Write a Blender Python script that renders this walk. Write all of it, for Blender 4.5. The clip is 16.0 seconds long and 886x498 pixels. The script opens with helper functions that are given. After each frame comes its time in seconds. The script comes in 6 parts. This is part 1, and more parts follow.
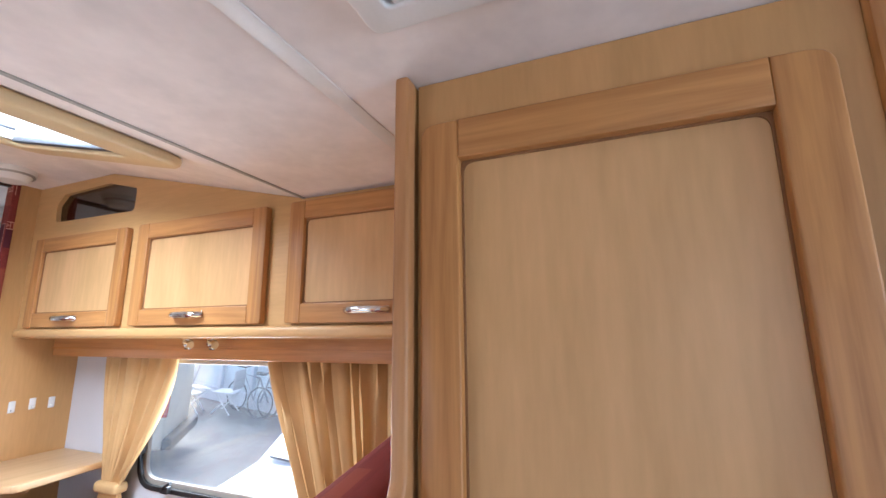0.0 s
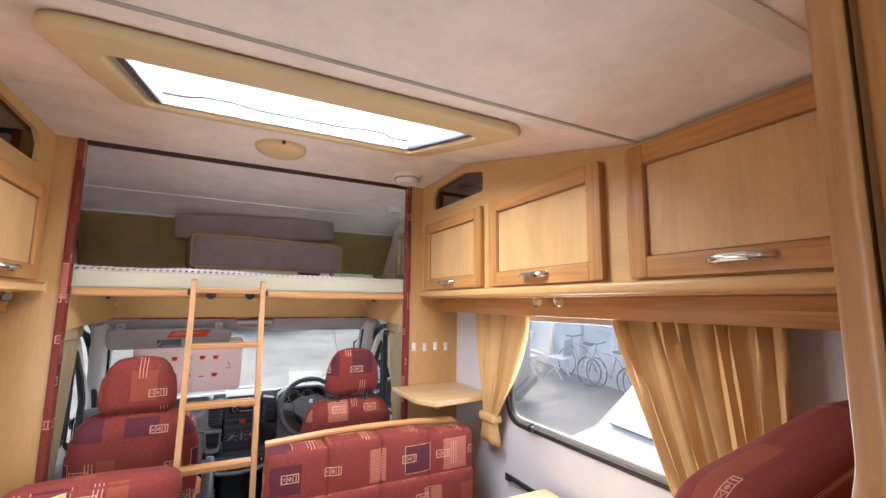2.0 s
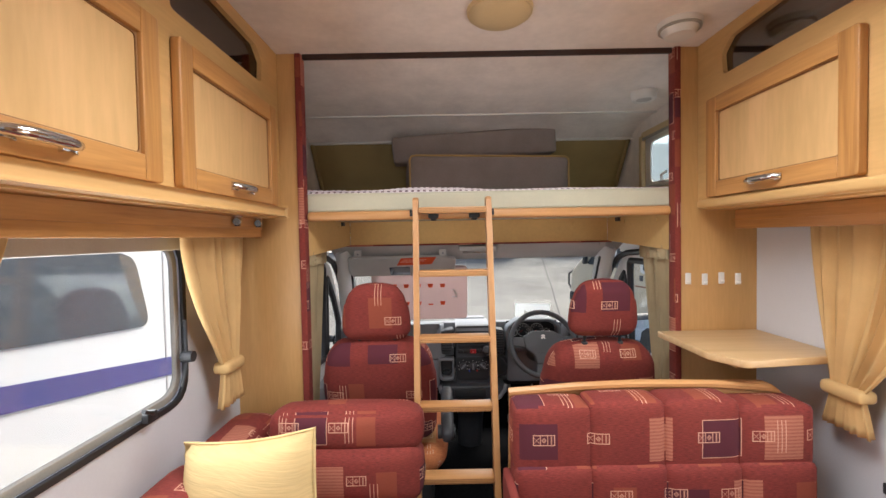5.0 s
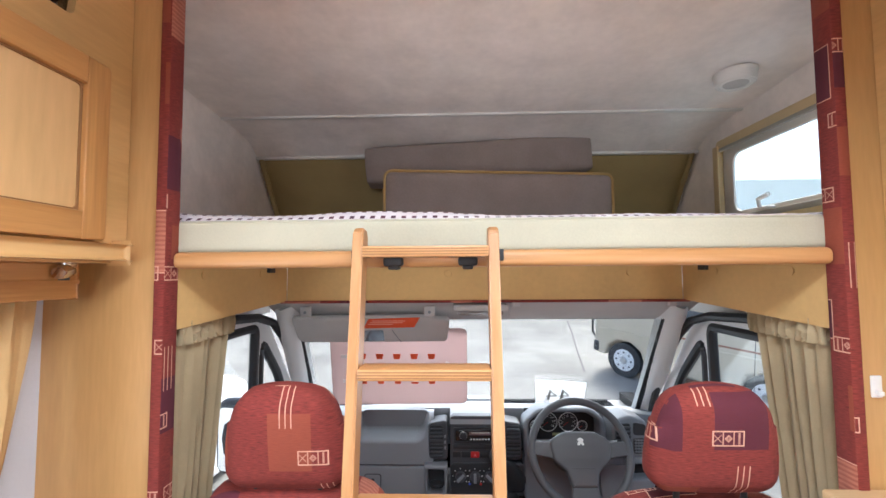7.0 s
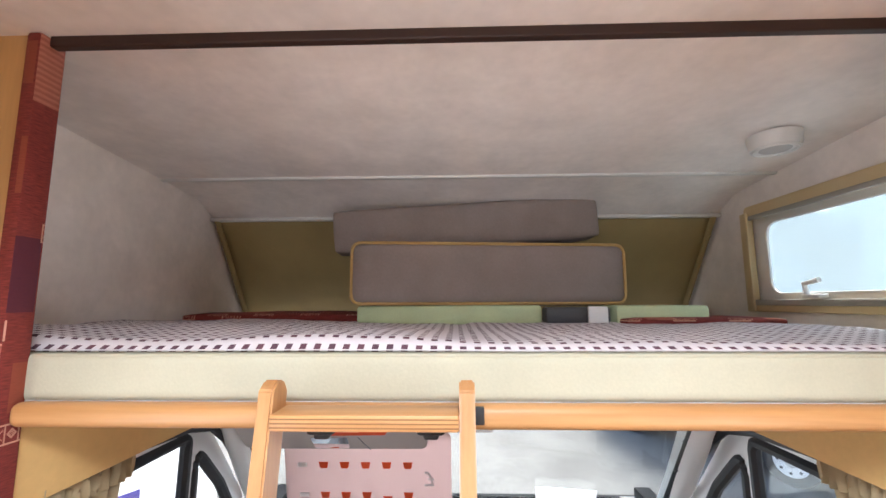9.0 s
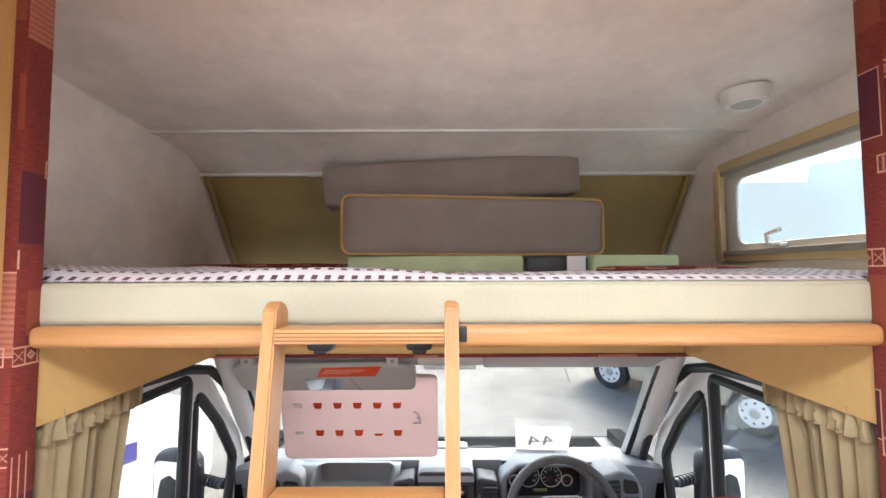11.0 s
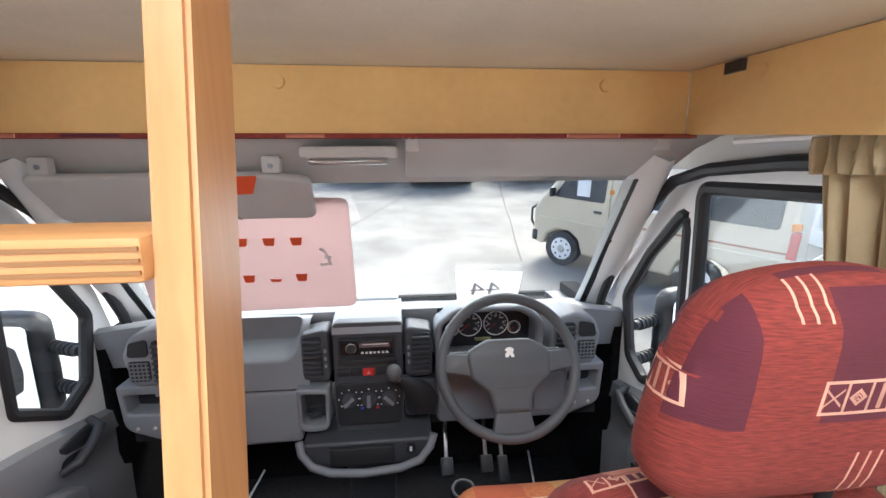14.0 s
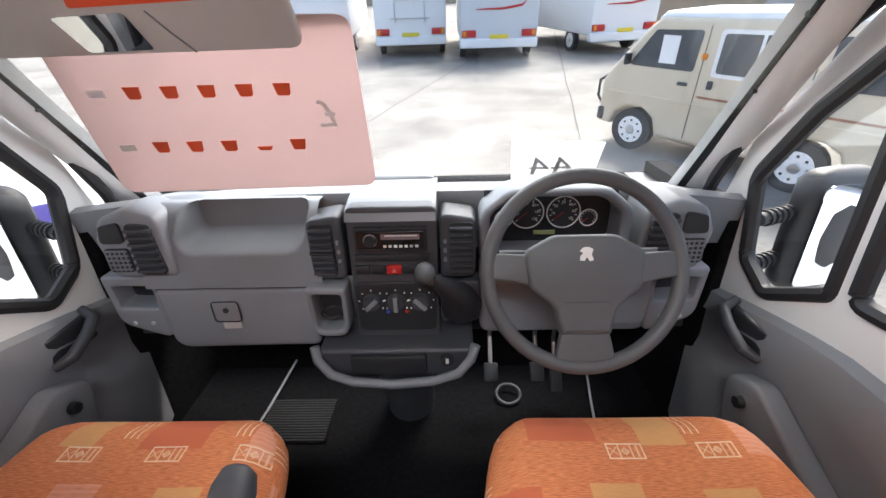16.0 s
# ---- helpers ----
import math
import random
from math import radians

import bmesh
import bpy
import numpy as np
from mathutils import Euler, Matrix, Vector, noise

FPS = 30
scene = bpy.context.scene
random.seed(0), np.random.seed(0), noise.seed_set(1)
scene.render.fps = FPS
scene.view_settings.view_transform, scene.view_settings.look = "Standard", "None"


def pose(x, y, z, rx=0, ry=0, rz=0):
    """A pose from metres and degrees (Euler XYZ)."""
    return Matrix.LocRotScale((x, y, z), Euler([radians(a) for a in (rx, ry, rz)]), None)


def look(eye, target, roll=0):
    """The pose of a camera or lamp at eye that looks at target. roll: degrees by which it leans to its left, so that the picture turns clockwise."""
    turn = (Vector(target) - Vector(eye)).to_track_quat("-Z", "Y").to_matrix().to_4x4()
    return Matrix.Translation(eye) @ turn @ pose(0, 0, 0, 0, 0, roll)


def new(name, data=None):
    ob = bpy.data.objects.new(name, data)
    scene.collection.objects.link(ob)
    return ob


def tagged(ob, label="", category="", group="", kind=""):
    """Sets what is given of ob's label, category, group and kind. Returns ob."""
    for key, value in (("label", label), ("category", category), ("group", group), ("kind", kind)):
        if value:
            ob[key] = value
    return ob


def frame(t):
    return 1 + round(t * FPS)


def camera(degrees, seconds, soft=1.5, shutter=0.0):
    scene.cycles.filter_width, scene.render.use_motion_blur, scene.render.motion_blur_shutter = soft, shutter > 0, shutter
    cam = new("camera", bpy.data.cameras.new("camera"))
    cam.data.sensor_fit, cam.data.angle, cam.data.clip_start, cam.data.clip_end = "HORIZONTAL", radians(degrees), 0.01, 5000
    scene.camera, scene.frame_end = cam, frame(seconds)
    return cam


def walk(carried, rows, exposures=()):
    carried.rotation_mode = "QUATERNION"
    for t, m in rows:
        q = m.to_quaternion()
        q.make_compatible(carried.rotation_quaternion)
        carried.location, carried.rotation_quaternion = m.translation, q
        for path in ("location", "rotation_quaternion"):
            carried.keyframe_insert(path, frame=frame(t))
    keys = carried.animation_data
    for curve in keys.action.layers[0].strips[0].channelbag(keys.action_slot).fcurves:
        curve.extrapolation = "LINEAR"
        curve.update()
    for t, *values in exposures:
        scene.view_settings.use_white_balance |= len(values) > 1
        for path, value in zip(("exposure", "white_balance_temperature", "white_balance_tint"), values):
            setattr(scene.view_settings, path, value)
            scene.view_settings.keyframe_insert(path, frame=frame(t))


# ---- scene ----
cam = camera(93.1, 16.0)
PATH = [
    (0, (-0.167, -0.036, 1.572), (1.657, 0.693, 1.946), -0.5),
    (0.5, (-0.159, -0.009, 1.578), (1.528, 1.009, 1.925), -0.1),
    (1, (-0.173, 0.022, 1.563), (1.305, 1.33, 1.885), 0.2),
    (1.5, (-0.169, 0.042, 1.533), (1.027, 1.616, 1.835), 0.9),
    (2, (-0.171, 0.069, 1.517), (0.733, 1.834, 1.774), 0.6),
    (2.5, (-0.173, 0.075, 1.506), (0.415, 1.976, 1.702), 1.0),
    (3, (-0.149, 0.103, 1.498), (0.18, 2.072, 1.614), 1.1),
    (3.5, (-0.155, 0.179, 1.478), (0.005, 2.172, 1.516), 0.7),
    (4, (-0.18, 0.29, 1.459), (-0.135, 2.29, 1.423), 0.2),
    (4.2, (-0.215, 0.347, 1.454), (-0.18, 2.345, 1.392), -0.3),
    (6.3, (-0.145, 1.163, 1.464), (-0.164, 3.163, 1.488), -1.0),
    (6.5, (-0.137, 1.241, 1.467), (-0.158, 3.24, 1.521), -0.9),
    (7, (-0.092, 1.42, 1.519), (-0.153, 3.416, 1.631), -0.4),
    (7.5, (-0.052, 1.571, 1.617), (-0.127, 3.561, 1.798), 0.3),
    (8, (-0.045, 1.666, 1.706), (-0.11, 3.652, 1.939), -0.0),
    (8.2, (-0.037, 1.688, 1.736), (-0.098, 3.671, 1.987), -0.2),
    (10.3, (-0.022, 1.701, 1.725), (-0.062, 3.684, 1.979), 0.3),
    (10.5, (-0.026, 1.684, 1.719), (-0.038, 3.674, 1.914), -0.1),
    (11, (-0.024, 1.642, 1.669), (-0.023, 3.639, 1.775), -0.2),
    (11.5, (-0.033, 1.612, 1.594), (0.002, 3.612, 1.604), -0.7),
    (12, (-0.028, 1.626, 1.502), (0.046, 3.622, 1.403), -0.5),
    (12.5, (-0.029, 1.702, 1.427), (0.107, 3.688, 1.233), -0.6),
    (13, (-0.013, 1.812, 1.387), (0.179, 3.782, 1.105), -0.2),
    (13.5, (0.033, 1.922, 1.364), (0.243, 3.883, 1.026), -0.3),
    (14, (0.103, 2.064, 1.355), (0.297, 4.017, 0.975), -0.4),
    (14.5, (0.142, 2.194, 1.338), (0.29, 4.14, 0.898), -0.5),
    (15, (0.137, 2.338, 1.294), (0.198, 4.268, 0.772), -1.4),
    (15.5, (0.135, 2.384, 1.258), (0.077, 4.267, 0.586), -1.9),
    (16, (0.135, 2.408, 1.221), (0.088, 4.204, 0.341), -1.7),
]
walk(cam, [(t, look(eye, target, roll)) for t, eye, target, roll in PATH],
     [(0, 1.85, 5400, 9), (1, 1.85, 5300, 7), (2, 1.65, 6100, 10), (3, 1.32, 6500, 10), (4, 1.2, 6800, 10), (7, 1.95, 5900, 8), (11, 2.05, 6200, 8), (12.5, 1.85, 5900, 8), (14.5, 2.25, 6200, 8), (15.1, 2.3, 6300, 9), (16, 2.15, 6400, 11)])

# ---------- light ----------
world = bpy.data.worlds.new("sky")
scene.world = world
world.use_nodes = True
wn = world.node_tree.nodes
sky = wn.new("ShaderNodeTexSky")
sky.sky_type, sky.sun_disc = "NISHITA", False
sky.sun_elevation, sky.sun_rotation = radians(50), radians(30)
sky.dust_density = 5.0
world.node_tree.links.new(sky.outputs[0], wn["Background"].inputs[0])
wn["Background"].inputs[1].default_value = 0.15
sun = new("sun", bpy.data.lights.new("sun", "SUN"))
sun.data.energy, sun.data.angle, sun.data.color = 2.0, radians(25), (1.0, 0.97, 0.92)
sun.matrix_world = look((0, 0, 20), (-6, -11, 0))


def window_lamp(eye, target, w, h, watts, col=(0.95, 0.98, 1.0)):
    lamp = new("window_light", bpy.data.lights.new("window_light", "AREA"))
    lamp.data.shape, lamp.data.size, lamp.data.size_y, lamp.data.energy, lamp.data.color = "RECTANGLE", w, h, watts, col
    lamp.matrix_world = look(eye, target)
    return lamp


# ---------- materials ----------
def mat(name, color, rough=0.6, metal=0.0, vary=0.12, scale=8.0, bump=0.0, bump_scale=200.0, stretch=(1, 1, 1), coords="Object", warm=0.0):
    m = bpy.data.materials.new(name)
    m.use_nodes = True
    n, l = m.node_tree.nodes, m.node_tree.links
    b = n["Principled BSDF"]
    b.inputs["Roughness"].default_value, b.inputs["Metallic"].default_value = rough, metal
    tc, mp = n.new("ShaderNodeTexCoord"), n.new("ShaderNodeMapping")
    mp.inputs["Scale"].default_value = stretch
    l.new(tc.outputs[coords], mp.inputs[0])
    big, fine = n.new("ShaderNodeTexNoise"), n.new("ShaderNodeTexNoise")
    big.inputs["Scale"].default_value, big.inputs["Detail"].default_value = scale, 5
    fine.inputs["Scale"].default_value, fine.inputs["Detail"].default_value = bump_scale, 3
    l.new(mp.outputs[0], big.inputs["Vector"]), l.new(mp.outputs[0], fine.inputs["Vector"])
    mixv = n.new("ShaderNodeMath")
    mixv.operation = "MULTIPLY_ADD"
    mixv.inputs[1].default_value = 0.4
    l.new(fine.outputs[0], mixv.inputs[0]), l.new(big.outputs[0], mixv.inputs[2])
    ramp = n.new("ShaderNodeValToRGB")
    c = Vector(color)
    lo, hi = c * (1 - vary), c * (1 + vary)
    lo.z *= 1 - warm
    ramp.color_ramp.elements[0].color, ramp.color_ramp.elements[1].color = (*lo, 1), (*[min(v, 0.95) for v in hi], 1)
    ramp.color_ramp.elements[0].position, ramp.color_ramp.elements[1].position = 0.45, 0.95
    l.new(mixv.outputs[0], ramp.inputs[0]), l.new(ramp.outputs[0], b.inputs["Base Color"])
    if bump:
        bm_ = n.new("ShaderNodeBump")
        bm_.inputs["Strength"].default_value, bm_.inputs["Distance"].default_value = bump, 0.002
        l.new(fine.outputs[0], bm_.inputs["Height"]), l.new(bm_.outputs[0], b.inputs["Normal"])
    return m


def plain(name, color, rough=0.5, metal=0.0, emit=0.0):
    m = bpy.data.materials.new(name)
    m.use_nodes = True
    b = m.node_tree.nodes["Principled BSDF"]
    b.inputs["Base Color"].default_value, b.inputs["Roughness"].default_value, b.inputs["Metallic"].default_value = (*color, 1), rough, metal
    if emit:
        b.inputs["Emission Color"].default_value, b.inputs["Emission Strength"].default_value = (*color, 1), emit
    return m


def glass(name, color=(1, 1, 1), mix=0.1, rough=0.02):
    """Thin pane: clear with a little gloss."""
    m = bpy.data.materials.new(name)
    m.use_nodes = True
    n, l = m.node_tree.nodes, m.node_tree.links
    n.remove(n["Principled BSDF"])
    t, g, x = n.new("ShaderNodeBsdfTransparent"), n.new("ShaderNodeBsdfGlossy"), n.new("ShaderNodeMixShader")
    t.inputs[0].default_value = (*color, 1)
    g.inputs["Roughness"].default_value = rough
    x.inputs[0].default_value = mix
    l.new(t.outputs[0], x.inputs[1]), l.new(g.outputs[0], x.inputs[2]), l.new(x.outputs[0], n["Material Output"].inputs[0])
    return m


def oak(name, light, dark, axis):
    """Timber with stretched grain along one axis and fine dark pores."""
    m = bpy.data.materials.new(name)
    m.use_nodes = True
    n, l = m.node_tree.nodes, m.node_tree.links
    b = n["Principled BSDF"]
    b.inputs["Roughness"].default_value = 0.42
    tc, mp = n.new("ShaderNodeTexCoord"), n.new("ShaderNodeMapping")
    mp.inputs["Scale"].default_value = [1.2 if a == axis else 22 for a in "xyz"]
    l.new(tc.outputs["Object"], mp.inputs[0])
    a, f = n.new("ShaderNodeTexNoise"), n.new("ShaderNodeTexNoise")
    a.inputs["Scale"].default_value, a.inputs["Detail"].default_value, a.inputs["Distortion"].default_value = 1.3, 6, 1.2
    f.inputs["Scale"].default_value, f.inputs["Detail"].default_value = 9, 4
    l.new(mp.outputs[0], a.inputs["Vector"]), l.new(mp.outputs[0], f.inputs["Vector"])
    s = n.new("ShaderNodeMath")
    s.operation = "MULTIPLY_ADD"
    s.inputs[1].default_value = 0.35
    l.new(f.outputs[0], s.inputs[0]), l.new(a.outputs[0], s.inputs[2])
    r = n.new("ShaderNodeValToRGB")
    r.color_ramp.elements[0].color, r.color_ramp.elements[1].color = (*dark, 1), (*light, 1)
    r.color_ramp.elements[0].position, r.color_ramp.elements[1].position = 0.42, 0.85
    l.new(s.outputs[0], r.inputs[0]), l.new(r.outputs[0], b.inputs["Base Color"])
    bp = n.new("ShaderNodeBump")
    bp.inputs["Strength"].default_value, bp.inputs["Distance"].default_value = 0.12, 0.001
    l.new(f.outputs[0], bp.inputs["Height"]), l.new(bp.outputs[0], b.inputs["Normal"])
    return m


def patch_fabric(name, base, dark, accents, line=(0.70, 0.38, 0.27)):
    """Woven upholstery with scattered patches, framed motifs and thin stripes, laid out on UVs in metres."""
    m = bpy.data.materials.new(name)
    m.use_nodes = True
    n, l = m.node_tree.nodes, m.node_tree.links
    b = n["Principled BSDF"]
    b.inputs["Roughness"].default_value = 0.92
    uv = n.new("ShaderNodeTexCoord").outputs["UV"]

    def link(v, s):
        if isinstance(v, (int, float)):
            s.default_value = v
        else:
            l.new(v, s)

    def mth(op, a, c=0.0, d=0.0):
        q = n.new("ShaderNodeMath")
        q.operation = op
        link(a, q.inputs[0]), link(c, q.inputs[1]), link(d, q.inputs[2])
        return q.outputs[0]

    def colmix(f, a, c):
        q = n.new("ShaderNodeMix")
        q.data_type = "RGBA"
        link(f, q.inputs[0])
        for v, s in ((a, q.inputs[6]), (c, q.inputs[7])):
            if isinstance(v, tuple):
                s.default_value = (*v, 1)
            else:
                l.new(v, s)
        return q.outputs[2]

    def noise_at(scale, stretch=(1, 1, 1), detail=3):
        mp, q = n.new("ShaderNodeMapping"), n.new("ShaderNodeTexNoise")
        mp.inputs["Scale"].default_value = stretch
        l.new(uv, mp.inputs[0]), l.new(mp.outputs[0], q.inputs["Vector"])
        q.inputs["Scale"].default_value, q.inputs["Detail"].default_value = scale, detail
        return q.outputs[0]

    def cells(size, ox, oy):
        mp = n.new("ShaderNodeMapping")
        mp.inputs["Scale"].default_value = (1 / size, 1 / size, 1)
        mp.inputs["Location"].default_value = (ox, oy, 0)
        l.new(uv, mp.inputs[0])
        sp = n.new("ShaderNodeSeparateXYZ")
        l.new(mp.outputs[0], sp.inputs[0])
        row = mth("FLOOR", sp.outputs[1])
        u0 = mth("ADD", sp.outputs[0], mth("MULTIPLY", row, 0.37))
        col = mth("FLOOR", u0)
        wn_, cb = n.new("ShaderNodeTexWhiteNoise"), n.new("ShaderNodeCombineXYZ")
        l.new(col, cb.inputs[0]), l.new(row, cb.inputs[1]), l.new(cb.outputs[0], wn_.inputs["Vector"])
        ch = n.new("ShaderNodeSeparateColor")
        l.new(wn_.outputs["Color"], ch.inputs[0])
        u, v = mth("SUBTRACT", mth("FRACT", u0), 0.5), mth("SUBTRACT", mth("FRACT", sp.outputs[1]), 0.5)
        return u, v, ch.outputs[0], ch.outputs[1], ch.outputs[2]

    def inside(u, v, hw, hh):
        return mth("MULTIPLY", mth("LESS_THAN", mth("ABSOLUTE", u), hw), mth("LESS_THAN", mth("ABSOLUTE", v), hh))

    weave = noise_at(60, (1, 9, 1), 4)
    cloud = noise_at(5, (1, 1, 1), 3)
    c0 = colmix(mth("MULTIPLY_ADD", weave, 3.4, -1.2), dark, base)
    c0 = colmix(mth("MULTIPLY", cloud, 0.35), c0, accents[0])
    # large soft patches
    u, v, r1, r2, r3 = cells(0.19, 0.3, 0.1)
    hw = mth("MULTIPLY_ADD", r2, 0.2, 0.16)
    patch = mth("MULTIPLY", inside(u, v, hw, mth("MULTIPLY_ADD", r3, 0.2, 0.2)), mth("LESS_THAN", r1, 0.78))
    tone = colmix(mth("GREATER_THAN", r2, 0.5), accents[0], accents[1])
    tone = colmix(mth("GREATER_THAN", r3, 0.72), tone, accents[2])
    hh = mth("MULTIPLY_ADD", r3, 0.2, 0.2)
    edge = mth("SUBTRACT", inside(u, v, hw, hh), inside(u, v, mth("SUBTRACT", hw, 0.013), mth("SUBTRACT", hh, 0.013)))
    edge = mth("MULTIPLY", mth("MULTIPLY", edge, mth("GREATER_THAN", r2, 0.5)), mth("LESS_THAN", r1, 0.4))
    ribs = mth("MULTIPLY", mth("GREATER_THAN", r3, 0.72), mth("MULTIPLY_ADD", mth("SINE", mth("MULTIPLY", v, 110)), 0.25, 0.25))
    tone = colmix(ribs, tone, c0)
    c1 = colmix(mth("MULTIPLY", patch, mth("MULTIPLY_ADD", weave, 0.6, 0.55)), c0, tone)
    # framed motifs, three to a strip
    u, v, r1, r2, r3 = cells(0.17, 0.75, 0.55)
    on = mth("LESS_THAN", r1, 0.72)
    strip = mth("SUBTRACT", inside(u, v, 0.2, 0.1), inside(u, v, 0.182, 0.082))
    u3 = mth("SUBTRACT", mth("FRACT", mth("MULTIPLY_ADD", u, 7.5, 0.5)), 0.5)
    v3 = mth("MULTIPLY", v, 7.5)
    diamond = mth("ADD", mth("ABSOLUTE", u3), mth("ABSOLUTE", v3))
    slot = mth("FLOOR", mth("MULTIPLY_ADD", u, 7.5, 0.5))
    ring = mth("LESS_THAN", mth("ABSOLUTE", mth("SUBTRACT", diamond, 0.3)), 0.09)
    leaf = mth("MULTIPLY", mth("LESS_THAN", diamond, 0.36), mth("GREATER_THAN", mth("FRACT", mth("MULTIPLY", mth("ADD", mth("ABSOLUTE", u3), v3), 6)), 0.45))
    cross = mth("MULTIPLY", mth("LESS_THAN", mth("ABSOLUTE", mth("SUBTRACT", mth("ABSOLUTE", u3), mth("ABSOLUTE", v3))), 0.06), mth("LESS_THAN", mth("ABSOLUTE", u3), 0.36))
    post = mth("LESS_THAN", mth("ABSOLUTE", u3), 0.1)
    ring = mth("ADD", mth("MULTIPLY", mth("LESS_THAN", slot, -0.5), cross), mth("ADD", mth("MULTIPLY", mth("GREATER_THAN", slot, 0.5), post), mth("MULTIPLY", mth("COMPARE", slot, 0.0, 0.1), mth("MAXIMUM", ring, leaf))))
    ring = mth("MULTIPLY", ring, inside(u, v, 0.2, 0.075))
    bars = mth("MULTIPLY", mth("GREATER_THAN", mth("ABSOLUTE", u3), 0.44), inside(u, v, 0.2, 0.1))
    motif = mth("MULTIPLY", mth("MAXIMUM", mth("MAXIMUM", strip, mth("MULTIPLY", ring, 0.7)), mth("MULTIPLY", bars, 0.8)), on)
    # three thin stripes
    u, v, r1, r2, r3 = cells(0.23, 0.15, 0.85)
    st = mth("MULTIPLY", inside(u, v, 0.09, 0.22), mth("GREATER_THAN", mth("FRACT", mth("MULTIPLY", u, 18)), 0.8))
    st = mth("MULTIPLY", st, mth("LESS_THAN", r1, 0.6))
    marks = mth("MULTIPLY", mth("MAXIMUM", mth("MAXIMUM", motif, edge), st), mth("MULTIPLY_ADD", noise_at(25), 0.9, 0.4))
    c2 = colmix(marks, c1, line)
    l.new(c2, b.inputs["Base Color"])
    bp = n.new("ShaderNodeBump")
    bp.inputs["Strength"].default_value, bp.inputs["Distance"].default_value = 0.35, 0.002
    l.new(weave, bp.inputs["Height"]), l.new(bp.outputs[0], b.inputs["Normal"])
    return m


maple = mat("maple veneer", (0.53, 0.30, 0.118), 0.4, vary=0.14, scale=1.2, bump=0.05, bump_scale=18, stretch=(6, 6, 0.7), warm=0.1)
maple_y = mat("maple veneer level", (0.58, 0.345, 0.14), 0.42, vary=0.13, scale=1.2, bump=0.05, bump_scale=16, stretch=(6, 0.8, 7), warm=0.1)
maple_panel = mat("pale maple panel", (0.62, 0.375, 0.17), 0.38, vary=0.15, scale=2.0, bump=0.04, bump_scale=14, stretch=(4.5, 4.5, 0.7), warm=0.12)
oak_y = oak("oak rail", (0.55, 0.27, 0.085), (0.36, 0.155, 0.042), "y")
oak_z = oak("oak stile", (0.54, 0.265, 0.082), (0.34, 0.145, 0.04), "z")
beech_x = oak("beech level", (0.56, 0.29, 0.115), (0.44, 0.205, 0.07), "x")
beech_z = oak("beech upright", (0.52, 0.27, 0.11), (0.40, 0.185, 0.065), "z")
table_top = oak("table laminate", (0.66, 0.45, 0.24), (0.56, 0.36, 0.17), "x")
# dark brown that paints the shade of a groove on flat strips
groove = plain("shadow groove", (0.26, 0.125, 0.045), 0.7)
ceiling_cloth = mat("textured ceiling lining", (0.84, 0.775, 0.735), 0.9, vary=0.09, scale=7, bump=0.4, bump_scale=35)
wall_vinyl = mat("pale grey wall vinyl", (0.60, 0.60, 0.63), 0.8, vary=0.04, scale=4, bump=0.1, bump_scale=150)
luton_vinyl = mat("white luton lining", (0.87, 0.805, 0.76), 0.85, vary=0.09, scale=8, bump=0.4, bump_scale=40)
cream_plastic = mat("aged cream plastic", (0.64, 0.50, 0.28), 0.45, vary=0.06, scale=5)
white_plastic = mat("white plastic", (0.75, 0.73, 0.70), 0.4, vary=0.04)
olive_board = mat("olive board", (0.36, 0.265, 0.11), 0.7, vary=0.1, scale=6, bump=0.1)
tan_board = mat("tan quilted board", (0.60, 0.38, 0.145), 0.75, vary=0.1, scale=5, bump=0.2, bump_scale=60)
curtain_cloth = mat("cream curtain cloth", (0.60, 0.385, 0.165), 0.85, vary=0.1, scale=9, bump=0.25, bump_scale=500)
cab_curtain_cloth = mat("khaki curtain cloth", (0.40, 0.31, 0.18), 0.88, vary=0.12, scale=9, bump=0.25, bump_scale=400)
pillow_cloth = mat("yellow ribbed cushion cloth", (0.60, 0.43, 0.20), 0.9, vary=0.12, scale=30, bump=0.5, bump_scale=90, stretch=(0.2, 0.2, 3))
mattress_cloth = mat("cream mattress foam cover", (0.50, 0.475, 0.36), 0.9, vary=0.08, scale=6, bump=0.15)
taupe_cloth = mat("taupe upholstery", (0.30, 0.245, 0.225), 0.85, vary=0.12, scale=7, bump=0.25, bump_scale=120)
piping_cloth = mat("ochre piping", (0.50, 0.32, 0.12), 0.8)
green_foam = mat("pale green foam", (0.58, 0.68, 0.42), 0.95, vary=0.1, bump=0.3, bump_scale=150)
red_fabric = patch_fabric("red patchwork upholstery", (0.245, 0.031, 0.026), (0.11, 0.012, 0.012), ((0.27, 0.06, 0.03), (0.075, 0.012, 0.026), (0.50, 0.19, 0.12)))
# the red patchwork brightened to orange: sunlight and wear put into the colour
sunlit_fabric = patch_fabric("sunlit orange patchwork upholstery", (0.76, 0.25, 0.10), (0.48, 0.11, 0.04), ((0.66, 0.36, 0.14), (0.56, 0.13, 0.06), (0.74, 0.36, 0.25)), (0.85, 0.66, 0.45))
chrome = plain("polished chrome", (0.75, 0.75, 0.76), 0.12, 1.0)
steel = mat("brushed steel", (0.5, 0.5, 0.5), 0.35, 1.0)
black_rubber = mat("black rubber", (0.018, 0.018, 0.02), 0.55, vary=0.2)
black_plastic = mat("black plastic", (0.022, 0.023, 0.026), 0.5, vary=0.2, bump=0.1, bump_scale=700)
dash_grey = mat("grey dashboard plastic", (0.21, 0.22, 0.24), 0.5, vary=0.06, scale=4, bump=0.25, bump_scale=900)
